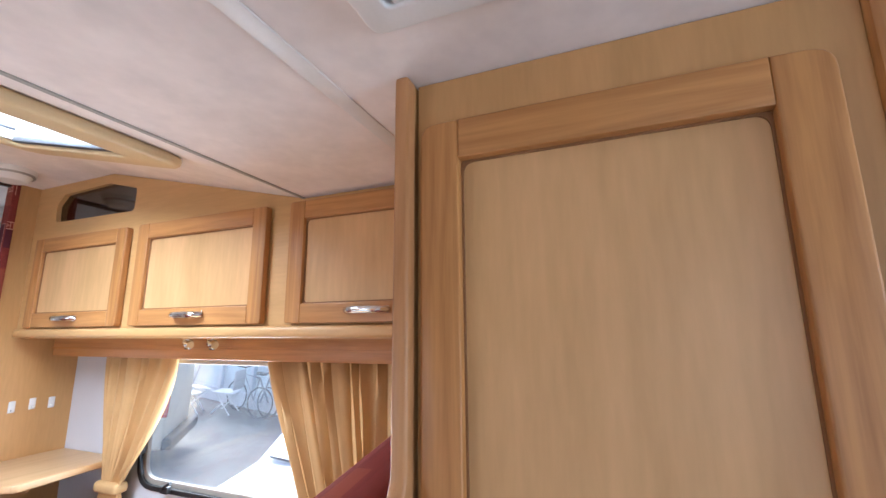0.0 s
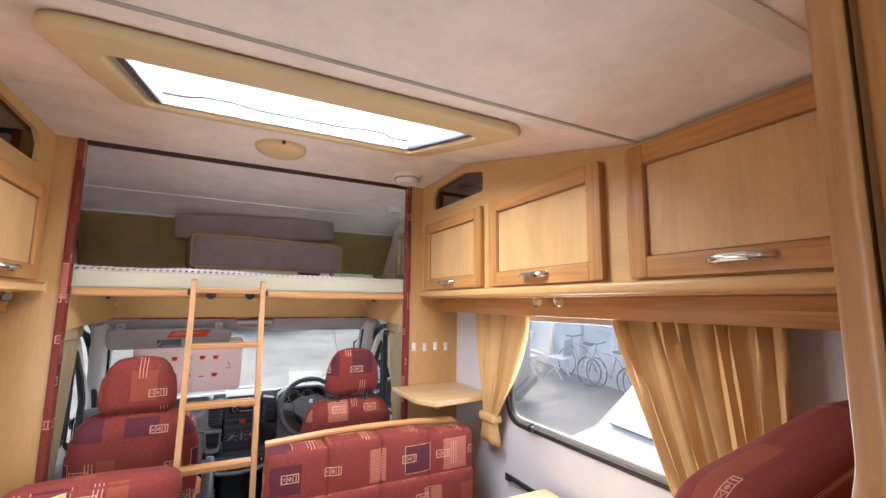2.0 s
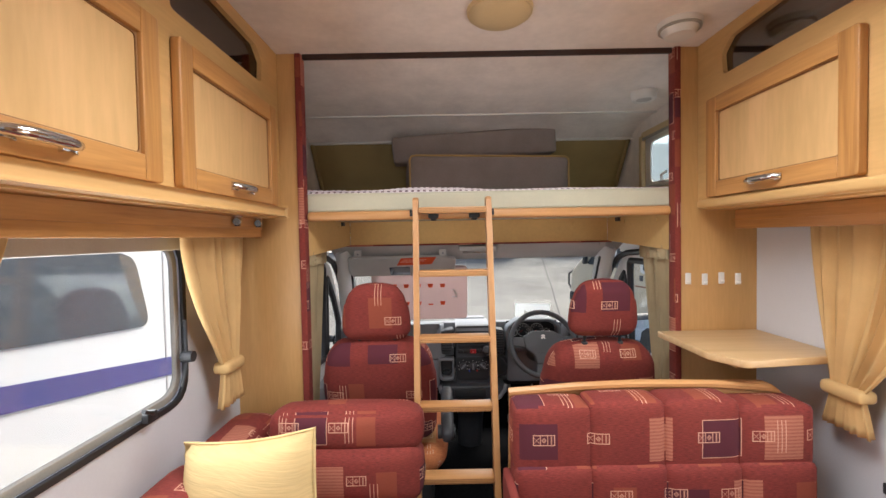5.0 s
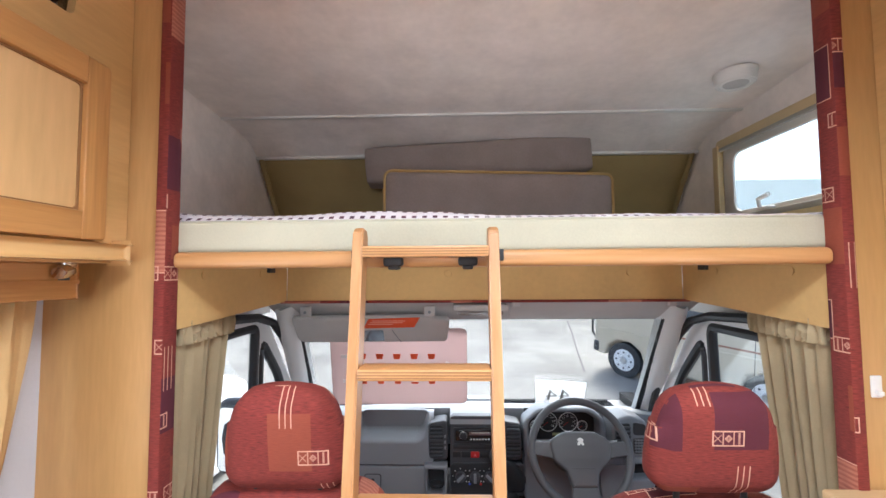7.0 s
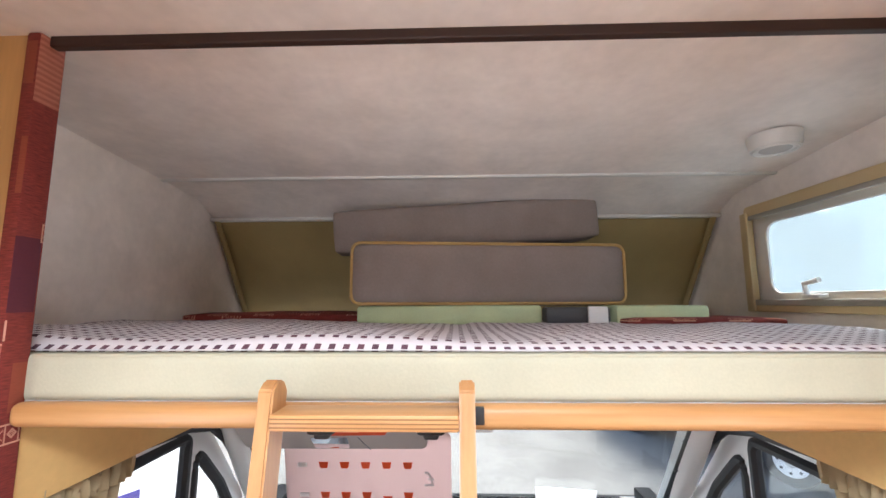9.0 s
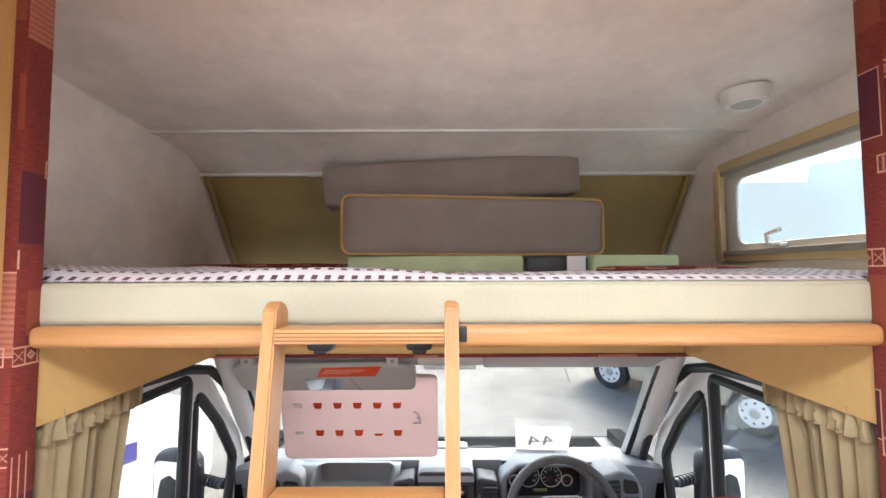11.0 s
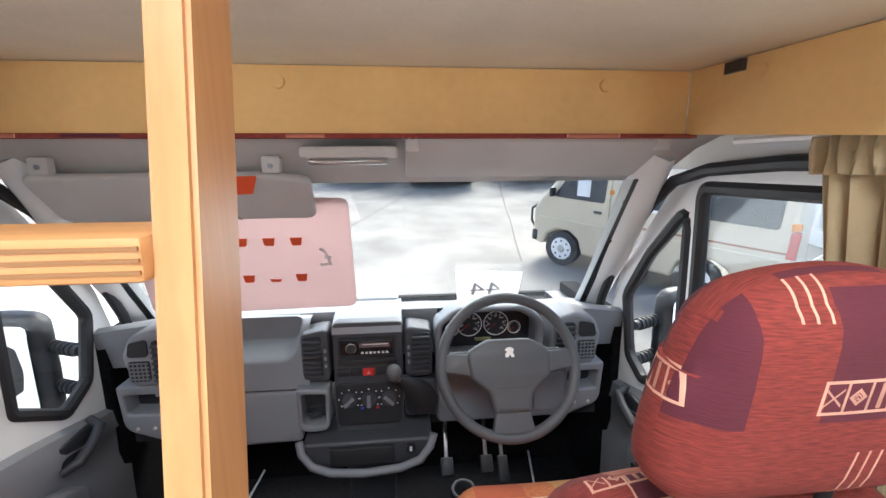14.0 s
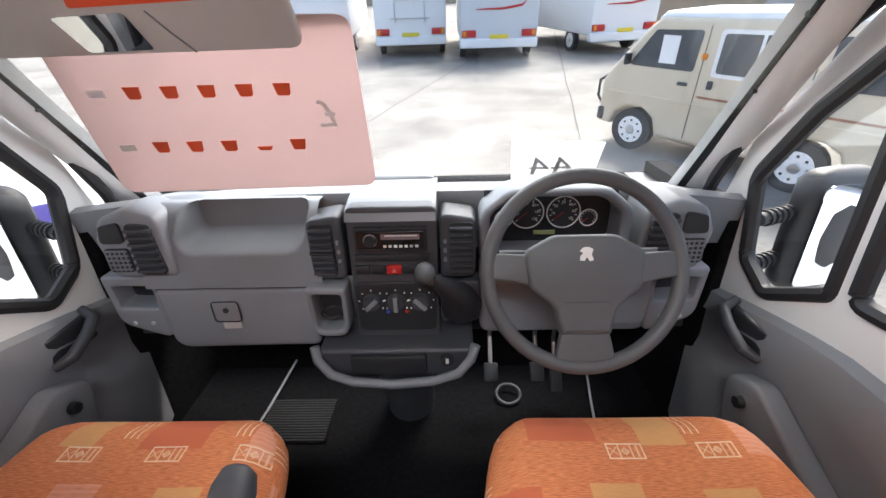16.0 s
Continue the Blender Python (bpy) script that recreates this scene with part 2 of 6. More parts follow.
dash_dark = mat("charcoal dashboard plastic", (0.055, 0.057, 0.065), 0.48, vary=0.1, bump=0.2, bump_scale=900)
wheel_grey = mat("grey steering wheel skin", (0.085, 0.086, 0.09), 0.5, vary=0.08, bump=0.2, bump_scale=900)
header_grey = mat("grey felt headlining", (0.50, 0.48, 0.46), 0.92, vary=0.05, bump=0.2, bump_scale=400)
cab_white = mat("white painted steel", (0.78, 0.78, 0.77), 0.3, vary=0.03, scale=3)
door_grey = mat("dark grey door plastic", (0.25, 0.26, 0.28), 0.5, vary=0.06, scale=4, bump=0.25, bump_scale=900)
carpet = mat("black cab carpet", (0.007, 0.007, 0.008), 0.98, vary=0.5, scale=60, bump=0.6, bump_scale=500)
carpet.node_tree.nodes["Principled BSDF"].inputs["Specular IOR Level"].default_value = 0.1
floor_vinyl = mat("dark floor vinyl", (0.06, 0.045, 0.035), 0.6, vary=0.2, scale=10)
clear = glass("clear pane", (0.93, 0.95, 0.95), 0.05)
acrylic = glass("double acrylic pane", (0.93, 0.95, 0.96), 0.07, 0.06)
smoked = glass("smoked locker pane", (0.5, 0.46, 0.44), 0.2, 0.05)
mirror_glass = plain("mirror", (0.8, 0.82, 0.84), 0.02, 1.0)
orange_label = plain("orange paper label", (0.75, 0.09, 0.02), 0.6)
white_paper = mat("white paper", (0.78, 0.78, 0.78), 0.7, vary=0.03)


def backlit(m, amount, color):
    """Let daylight glow through a thin sheet."""
    n, l = m.node_tree.nodes, m.node_tree.links
    t, x, o = n.new("ShaderNodeBsdfTranslucent"), n.new("ShaderNodeMixShader"), n["Material Output"]
    t.inputs[0].default_value = (*color, 1)
    x.inputs[0].default_value = amount
    l.new(n["Principled BSDF"].outputs[0], x.inputs[1]), l.new(t.outputs[0], x.inputs[2]), l.new(x.outputs[0], o.inputs[0])
    return m




def milky(m, amount, color):
    """Scratched acrylic: a share of the daylight is scattered in the pane."""
    n, l = m.node_tree.nodes, m.node_tree.links
    t, x = n.new("ShaderNodeBsdfTranslucent"), n.new("ShaderNodeMixShader")
    t.inputs[0].default_value, x.inputs[0].default_value = (*color, 1), amount
    l.new(n["Mix Shader"].outputs[0], x.inputs[1]), l.new(t.outputs[0], x.inputs[2]), l.new(x.outputs[0], n["Material Output"].inputs[0])
    return m


hazy = milky(glass("hazed acrylic pane", (0.62, 0.70, 0.72), 0.06, 0.1), 0.3, (0.62, 0.70, 0.72))
milky(acrylic, 0.05, (0.92, 0.95, 0.97))
pink_card = backlit(mat("pink backed card", (0.60, 0.49, 0.475), 0.75, vary=0.05, scale=3), 0.5, (0.72, 0.585, 0.565))
screen_paper = backlit(mat("thin white paper", (0.8, 0.8, 0.8), 0.8, vary=0.03), 0.5, (0.85, 0.85, 0.85))
red_plastic = plain("red plastic", (0.5, 0.02, 0.02), 0.4)
dial_white = plain("white dial print", (0.8, 0.8, 0.78), 0.5)
sash_grey = mat("grey blind cassette", (0.36, 0.34, 0.30), 0.6)


# ---------- shape helpers ----------
def link_bm(name, bm, material, parent=None, label="", smooth=None):
    bmesh.ops.recalc_face_normals(bm, faces=bm.faces)
    me = bpy.data.meshes.new(name)
    bm.to_mesh(me)
    bm.free()
    if material:
        me.materials.append(material)
    ob = new(name, me)
    if smooth is not None:
        me.set_sharp_from_angle(angle=radians(smooth))
    if parent:
        ob.parent = parent
    if label:
        tagged(ob, label)
    return ob


def part(name, bm, material, parent, label="", smooth=38):
    return link_bm(name, bm, material, parent, label, smooth)


def thing(name, label, category, group="", kind="", at=(0, 0, 0), rz=0.0, m=None):
    ob = new(name)
    ob.empty_display_size = 0.05
    ob.matrix_world = m if m is not None else pose(*at, 0, 0, rz)
    return tagged(ob, label, category, group, kind)


def solo(name, bm, material, label, category, kind="", smooth=38, group=""):
    return tagged(link_bm(name, bm, material, None, "", smooth), label, category, group, kind)


def structure(name, bm, material, label, category="wall", smooth=38):
    return solo(name, bm, material, label, category, "structure", smooth)


def add_box(bm, x0, x1, y0, y1, z0, z1, bevel=0.0, seg=2, m=None):
    res = bmesh.ops.create_cube(bm, size=1.0)
    vs = res["verts"]
    for v in vs:
        v.co = Vector(((x0 + x1) / 2 + v.co.x * (x1 - x0), (y0 + y1) / 2 + v.co.y * (y1 - y0), (z0 + z1) / 2 + v.co.z * (z1 - z0)))
    if m is not None:
        for v in vs:
            v.co = m @ v.co
    if bevel:
        es = list({e for v in vs for e in v.link_edges})
        bmesh.ops.bevel(bm, geom=es, offset=bevel, segments=seg, affect="EDGES", profile=0.5)
    return bm


def box(*a, **k):
    return add_box(bmesh.new(), *a, **k)


def add_cyl(bm, p, q, r, r2=None, seg=20, bevel=0.0):
    p, q = Vector(p), Vector(q)
    res = bmesh.ops.create_cone(bm, cap_ends=True, segments=seg, radius1=r, radius2=r if r2 is None else r2, depth=(q - p).length)
    m = Matrix.Translation((p + q) / 2) @ (q - p).to_track_quat("Z", "Y").to_matrix().to_4x4()
    for v in res["verts"]:
        v.co = m @ v.co
    return bm


def cyl(*a, **k):
    return add_cyl(bmesh.new(), *a, **k)


def add_tube(bm, pts, r, seg=10, closed=False):
    """Sweep a round section along points."""
    pts = [Vector(p) for p in pts]
    n, rings = len(pts), []
    up = Vector((0.13, 0.31, 0.94))
    for i, p in enumerate(pts):
        a = pts[(i - 1) % n] if closed or i else p
        b = pts[(i + 1) % n] if closed or i < n - 1 else p
        d = (b - a).normalized()
        s = d.cross(up).normalized()
        w = s.cross(d)
        rr = r[i] if isinstance(r, (list, tuple)) else r
        rings.append([bm.verts.new(p + rr * (s * math.cos(k * math.tau / seg) + w * math.sin(k * math.tau / seg))) for k in range(seg)])
    for i in range(n if closed else n - 1):
        a, b = rings[i], rings[(i + 1) % n]
        for k in range(seg):
            bm.faces.new((a[k], a[(k + 1) % seg], b[(k + 1) % seg], b[k]))
    if not closed:
        bm.faces.new(rings[0]), bm.faces.new(rings[-1])
    return bm


def tube(*a, **k):
    return add_tube(bmesh.new(), *a, **k)


def add_prism(bm, pts, vec):
    """A solid from a flat outline pushed along vec."""
    lo = [bm.verts.new(p) for p in pts]
    hi = [bm.verts.new(Vector(p) + Vector(vec)) for p in pts]
    bm.faces.new(lo), bm.faces.new(hi[::-1])
    for i in range(len(lo)):
        j = (i + 1) % len(lo)
        bm.faces.new((lo[i], lo[j], hi[j], hi[i]))
    return bm


def prism(*a, **k):
    return add_prism(bmesh.new(), *a, **k)


def add_soft(bm, c, size, r, n=8, bulge=0.0, m=None, jit=0.0):
    """A rounded, slightly bulging cushion box."""
    h = Vector(size) / 2
    r = min(r, min(h))
    res = bmesh.ops.create_grid(bm, x_segments=1, y_segments=1, size=1)
    bmesh.ops.delete(bm, geom=res["verts"], context="VERTS")
    seen = {}

    def vert(a, b, d):
        key = (round(a, 4), round(b, 4), round(d, 4))
        if key not in seen:
            p = Vector((a * h.x, b * h.y, d * h.z))
            inner = Vector([max(-(h[i] - r), min(h[i] - r, p[i])) for i in range(3)])
            e = p - inner
            if e.length > 1e-9:
                p = inner + e.normalized() * r
            k = [1 - t * t for t in (a, b, d)]
            p.x += bulge * (a * k[1] * k[2])
            p.y += bulge * (b * k[0] * k[2])
            p.z += bulge * (d * k[0] * k[1])
            if jit:
                p += Vector(noise.noise_vector(p * 6 + Vector(c) * 3)) * jit
            p = (m @ p if m is not None else p) + Vector(c)
            seen[key] = bm.verts.new(p)
        return seen[key]

    def warp(i):
        t = -1 + 2 * i / n
        return math.copysign(abs(t) ** 0.7, t)

    g = [warp(i) for i in range(n + 1)]
    for ax in range(3):
        for s in (-1, 1):
            for i in range(n):
                for j in range(n):
                    q = []
                    for a, b in ((i, j), (i + 1, j), (i + 1, j + 1), (i, j + 1)):
                        co = [g[a], g[b]]
                        co.insert(ax, s)
                        q.append(vert(*co))
                    try:
                        bm.faces.new(q)
                    except ValueError:
                        pass
    return bm


def soft(*a, **k):
    return add_soft(bmesh.new(), *a, **k)


def cube_uv(ob, shift=(0.0, 0.0), weights=(1.0, 1.0, 1.0)):
    """UVs in metres, projected along each face's main direction."""
    me = ob.data
    layer = me.uv_layers.new(name="UVMap")
    for p in me.polygons:
        a = [abs(x) * k_ for x, k_ in zip(p.normal, weights)]
        k = a.index(max(a))
        for li in p.loop_indices:
            co = me.vertices[me.loops[li].vertex_index].co
            u, v = ((co.y, co.z), (co.x, co.z), (co.x, co.y))[k]
            layer.data[li].uv = (u + shift[0], v + shift[1])
    return ob


def rpoly(pts, r, n=5):
    """Outline with rounded corners; r may be a list."""
    out, c = [], len(pts)
    for i in range(c):
        p, a, b = Vector(pts[i]), Vector(pts[i - 1]), Vector(pts[(i + 1) % c])
        rr = r[i] if isinstance(r, (list, tuple)) else r
        if rr <= 0:
            out.append(tuple(p))
            continue
        u, w = (a - p).normalized(), (b - p).normalized()
        half = math.acos(max(-1, min(1, u.dot(w)))) / 2
        d = min(rr / max(math.tan(half), 1e-3), (a - p).length * 0.49, (b - p).length * 0.49)
        s, e = p + u * d, p + w * d
        for k in range(n + 1):
            t = k / n
            out.append(tuple(s * (1 - t) ** 2 + p * 2 * t * (1 - t) + e * t * t))
    return out


def rect(u0, u1, v0, v1, r=0.0, n=5):
    return rpoly([(u0, v0), (u1, v0), (u1, v1), (u0, v1)], r, n) if r else [(u0, v0), (u1, v0), (u1, v1), (u0, v1)]


AX = {"x": Matrix(((0, 0, 1, 0), (1, 0, 0, 0), (0, 1, 0, 0), (0, 0, 0, 1))),
      "y": Matrix(((1, 0, 0, 0), (0, 0, -1, 0), (0, 1, 0, 0), (0, 0, 0, 1))),
      "z": Matrix.Identity(4)}


def plate(outlines, lo, hi, axis="z", m=None, bevel=0.0):
    """A flat board with holes: outline and hole outlines in (y,z), (x,z) or (x,y), from lo to hi along the axis."""
    cu = bpy.data.curves.new("plate", "CURVE")
    cu.dimensions, cu.fill_mode = "2D", "BOTH"
    cu.extrude = max((hi - lo) / 2 - bevel, 0.0001)
    if bevel:
        cu.bevel_depth, cu.bevel_resolution, cu.offset = bevel, 2, -bevel
    for o in outlines:
        s = cu.splines.new("POLY")
        s.points.add(len(o) - 1)
        for pt, q in zip(s.points, o):
            pt.co = (q[0], q[1], 0, 1)
        s.use_cyclic_u = True
    tmp = bpy.data.objects.new("plate", cu)
    scene.collection.objects.link(tmp)
    me = bpy.data.meshes.new_from_object(tmp.evaluated_get(bpy.context.evaluated_depsgraph_get()))
    bpy.data.objects.remove(tmp)
    bm = bmesh.new()
    bm.from_mesh(me)
    bpy.data.meshes.remove(me)
    bmesh.ops.remove_doubles(bm, verts=bm.verts, dist=0.00002)
    mid = (lo + hi) / 2
    t = (m if m is not None else Matrix.Identity(4)) @ AX[axis] @ Matrix.Translation((0, 0, -mid if axis == "y" else mid))
    bm.transform(t)
    return bm


def drape(name, material, parent, u0, u1, z_top, z_bot, place, folds, amp, shape=None, label=""):
    """A pleated cloth: place(u, depth, z) gives the point; shape(v) gives (u0, u1, fold depth) at height v from 0 top to 1 bottom."""
    bm = bmesh.new()
    cols, rows = folds * 8, 26
    grid = []
    for j in range(rows + 1):
        v = j / rows
        a, b, k = shape(v) if shape else (u0, u1, 1.0)
        row = []
        for i in range(cols + 1):
            s = i / cols
            ph = s * folds * math.tau
            wob = noise.noise(Vector((s * 5, v * 1.5, z_top * 3 + u0))) * 1.4
            d = amp * k * (math.sin(ph + wob) + 0.35 * math.sin(2.3 * ph + 1 + wob * 2))
            u = a + (b - a) * (s + 0.012 * math.sin(ph * 0.5 + v * 3))
            row.append(bm.verts.new(place(u, d, z_top + (z_bot - z_top) * v)))
        grid.append(row)
    for j in range(rows):
        for i in range(cols):
            bm.faces.new((grid[j][i], grid[j][i + 1], grid[j + 1][i + 1], grid[j + 1][i]))
    ob = part(name, bm, material, parent, label, 80)
    s = ob.modifiers.new("thick", "SOLIDIFY")
    s.thickness = 0.004
    return ob


# ---------- shell of the living space ----------
XR, XL, YB, OPEN = 1.12, -1.07, -2.2, 2.40
LOW, TOP, KINK, FLAT = 1.99, 2.225, 0.86, 1.86

window_lamp((0.03, 1.41, 2.30), (0.03, 1.41, 0), 0.86, 0.54, 14)
window_lamp((0.0, YB - 0.06, 1.4), (0, 0, 1.3), 1.2, 0.6, 8.5)
window_lamp((0, 3.475, 1.09), (0, 2.795, 0.355), 1.25, 0.5, 1.8)
window_lamp((XR - 0.004, 1.38, 1.2), (0, 1.38, 1.2), 0.62, 0.46, 2.6)
window_lamp((XL + 0.004, 1.55, 1.2), (0, 1.55, 1.2), 0.8, 0.46, 2.6)
window_lamp((XL - 0.06, -0.6, 1.4), (0, -0.4, 1.3), 0.5, 0.9, 0.3)

structure("floor", box(XL, XR, YB, 2.45, 0.06, 0.12), floor_vinyl, "dark vinyl floor of the living space", "floor")
structure("wall_right", plate([rect(YB, 2.42, 0.06, 2.3), rect(0.72, 1.86, 0.94, 1.48, 0.09)], XR, XR + 0.035, "x"), wall_vinyl, "pale grey vinyl side wall round the window")
structure("wall_left", plate([rect(YB, 2.42, 0.06, 2.3), rect(0.62, 2.03, 0.93, 1.47, 0.09), rect(-0.9, -0.3, 0.9, 1.9, 0.05)], XL - 0.035, XL, "x"), wall_vinyl, "pale grey vinyl side wall round the window")
structure("wall_rear", plate([rect(XL - 0.035, XR + 0.035, 0.06, 2.3), rect(-0.6, 0.6, 1.05, 1.7, 0.05)], YB - 0.035, YB, "y"), wall_vinyl, "plain pale rear wall with a window opening")
for nm, o, lo, hi, ax in (("window_4", rect(-0.6, 0.6, 1.05, 1.7, 0.05), YB - 0.02, YB - 0.015, "y"), ("window_5", rect(-0.9, -0.3, 0.9, 1.9, 0.05), XL - 0.02, XL - 0.015, "x")):
    structure(nm, plate([o], lo, hi, ax), clear, "clear pane closing the window opening", "window").visible_shadow = False
# stepped ceiling: low at the rear, a slope with the rooflight, flat in front
k_in = (FLAT - KINK)
sl = (TOP - LOW) / k_in


def slope_z(y):
    return LOW + sl * (y - KINK)


bm = box(XL - 0.03, XR + 0.03, YB, KINK, LOW, LOW + 0.03)
ang = math.atan(sl)
slope_m = Matrix.Translation((0, KINK, LOW)) @ pose(0, 0, 0, math.degrees(ang))
structure("ceiling", bm, ceiling_cloth, "low off-white textured ceiling with a joint strip", "ceiling")
structure("ceiling_slope", plate([rect(XL - 0.03, XR + 0.03, 0, k_in / math.cos(ang)), rect(-0.43, 0.485, 0.27, 0.86, 0.03)], 0.0, 0.03, "z", slope_m), ceiling_cloth, "sloping off-white textured ceiling round the rooflight", "ceiling")
structure("ceiling_front", box(XL - 0.03, XR + 0.03, FLAT, OPEN, TOP, TOP + 0.03), ceiling_cloth, "flat off-white textured ceiling before the bunk", "ceiling")
structure("trim", box(XL, XR, KINK - 0.006, KINK + 0.004, LOW - 0.003, LOW + 0.004), sash_grey, "thin dark joint across the ceiling", "trim")
structure("trim", box(XL, XR, 0.380, 0.415, LOW - 0.003, LOW + 0.004, bevel=0.001), white_plastic, "white joint strip across the ceiling", "trim")

# rooflight, built on the slope
rl = thing("rooflight", "large cream framed rooflight with a bright milky dome", "rooflight", kind="structure", m=slope_m)
part("outer_frame", plate([rect(-0.52, 0.57, 0.105, 0.93, 0.1), rect(-0.44, 0.49, 0.26, 0.87, 0.05)], -0.028, 0.0, bevel=0.01), cream_plastic, rl)
part("inner_frame", plate([rect(-0.45, 0.5, 0.25, 0.88, 0.05), rect(-0.42, 0.475, 0.285, 0.845, 0.03)], -0.012, 0.04), sash_grey, rl)
part("dome", plate([rect(-0.43, 0.485, 0.27, 0.86, 0.03)], 0.024, 0.028), glass("clear dome", (0.97, 0.98, 1.0), 0.04), rl).visible_shadow = False
bm = bmesh.new()
for y, s in ((0.80, -1), (0.34, 1)):
    pts = [(-0.40, y), (-0.36, y), (-0.32, y + 0.05 * s * 0.2), (-0.28, y + 0.06 * s), (-0.20, y + 0.07 * s), (-0.12, y + 0.02 * s), (0.18, y + 0.02 * s), (0.26, y + 0.07 * s), (0.34, y + 0.06 * s), (0.38, y), (0.46, y)]
    add_tube(bm, [(a, b, 0.016) for a, b in pts], 0.0045, 6)
part("stiffening_rib", bm, dash_dark, rl)
for x in (-0.425, 0.47):
    part("catch_rail", box(x, x + 0.022, 0.30, 0.83, -0.018, 0.0, bevel=0.004), dash_dark, rl)

# ceiling vent near the wardrobe
vent = thing("ceiling_vent", "white slatted ceiling vent on the low ceiling", "vent", at=(0.13, 0.09, LOW))
part("frame", plate([rect(-0.15, 0.15, -0.15, 0.15, 0.02), rect(-0.11, 0.11, -0.11, 0.11, 0.01)], -0.02, 0.0, bevel=0.004), white_plastic, vent)
part("backing", box(-0.112, 0.112, -0.112, 0.112, -0.006, -0.002), black_plastic, vent)
for i in range(7):
    part("slat", box(-0.11, 0.11, -0.095 + i * 0.03, -0.08 + i * 0.03, -0.016, -0.006, bevel=0.002), white_plastic, vent)

# ceiling lamp and smoke detector
cl = thing("ceiling_light", "round cream ceiling lamp, switched off", "ceiling lamp", at=(0.010, 2.08, TOP))
bm = bmesh.new()
bmesh.ops.create_uvsphere(bm, u_segments=32, v_segments=12, radius=0.105)
for v in bm.verts:
    v.co.z = -0.012 + v.co.z * 0.3 if v.co.z < 0 else -0.012
part("diffuser", bm, cream_plastic, cl)
part("rim", cyl((0, 0, 0), (0, 0, -0.014), 0.113, 0.11, 36), cream_plastic, cl)
part("switch", box(-0.008, 0.008, -0.115, -0.1, -0.018, -0.004, bevel=0.003), black_plastic, cl)
sd = thing("smoke_detector", "small white round smoke detector on the ceiling", "smoke detector", at=(0.685, 2.19, TOP))
part("base", cyl((0, 0, 0), (0, 0, -0.02), 0.076, 0.076, 28), white_plastic, sd)
part("cover", cyl((0, 0, -0.016), (0, 0, -0.05), 0.07, 0.05, 28), white_plastic, sd)
part("grille", cyl((0, 0, -0.018), (0, 0, -0.027), 0.072, 0.072, 28), sash_grey, sd)

# gable panels and red edge trim at the opening to cab and bunk
for s, x0, x1 in ((1, 0.795, XR), (-1, XL, -0.795)):
    nm = "wall_front_right" if s > 0 else "wall_front_left"
    structure(nm, box(x0, x1, OPEN - 0.01, OPEN + 0.02, 0.12, TOP), maple, "maple veneered panel beside the cab opening", "wall panel")
    tr = link_bm("trim", box(min(s * 0.770, s * 0.798), max(s * 0.770, s * 0.798), OPEN - 0.022, OPEN + 0.03, 0.12, TOP, bevel=0.006), red_fabric, smooth=30)
    cube_uv(tr, (s * 0.3, 0.0))
    tagged(tr, "red patterned fabric trim edging the cab opening", "trim", kind="structure")
tr = link_bm("trim", box(-0.77, 0.77, OPEN - 0.006, OPEN + 0.012, TOP - 0.020, TOP + 0.004, bevel=0.003), plain("dark brown trim", (0.035, 0.014, 0.009), 0.5))
cube_uv(tr)
tagged(tr, "dark brown trim across the ceiling at the bunk", "trim", kind="structure")
for i in range(4):
    x = 0.83 + i * 0.07
    hk = thing("wall_hook", "small white adhesive wall hook", "hook", "hooks on the panel", at=(x, OPEN - 0.01, 1.262 - 0.004 * (i % 2)))
    part("plate", box(-0.012, 0.012, -0.004, 0.0, -0.024, 0.024, bevel=0.002), white_plastic, hk)
    part("peg", box(-0.005, 0.005, -0.016, -0.003, -0.018, -0.008, bevel=0.002), white_plastic, hk)


# ---------- overhead lockers ----------
def bow_handle(parent, m):
    """Chrome bow handle with end pads and a ribbed grip, long side along local y, facing local -x."""
    h = part("handle", tube([m @ Vector(p) for p in ((-0.004, -0.066, 0), (-0.018, -0.058, 0), (-0.025, -0.04, 0), (-0.027, 0, 0), (-0.025, 0.04, 0), (-0.018, 0.058, 0), (-0.004, 0.066, 0))], [0.009, 0.010, 0.011, 0.011, 0.011, 0.010, 0.009], 10), chrome, parent, "chrome bow handle", 60)
    for y in (-0.054, 0.054):
        part("end_pad", box(-0.006, 0.0, y - 0.014, y + 0.014, -0.011, 0.011, bevel=0.003, m=m), chrome, h)
    bm = bmesh.new()
    for a in (-50, -20, 10, 40):
        dx, dz = -0.0105 * math.cos(radians(a)), 0.0105 * math.sin(radians(a))
        add_tube(bm, [m @ Vector((-0.026 + dx, y, dz)) for y in (-0.03, 0.0, 0.03)], 0.0015, 5)
    part("grip_rib", bm, steel, h)


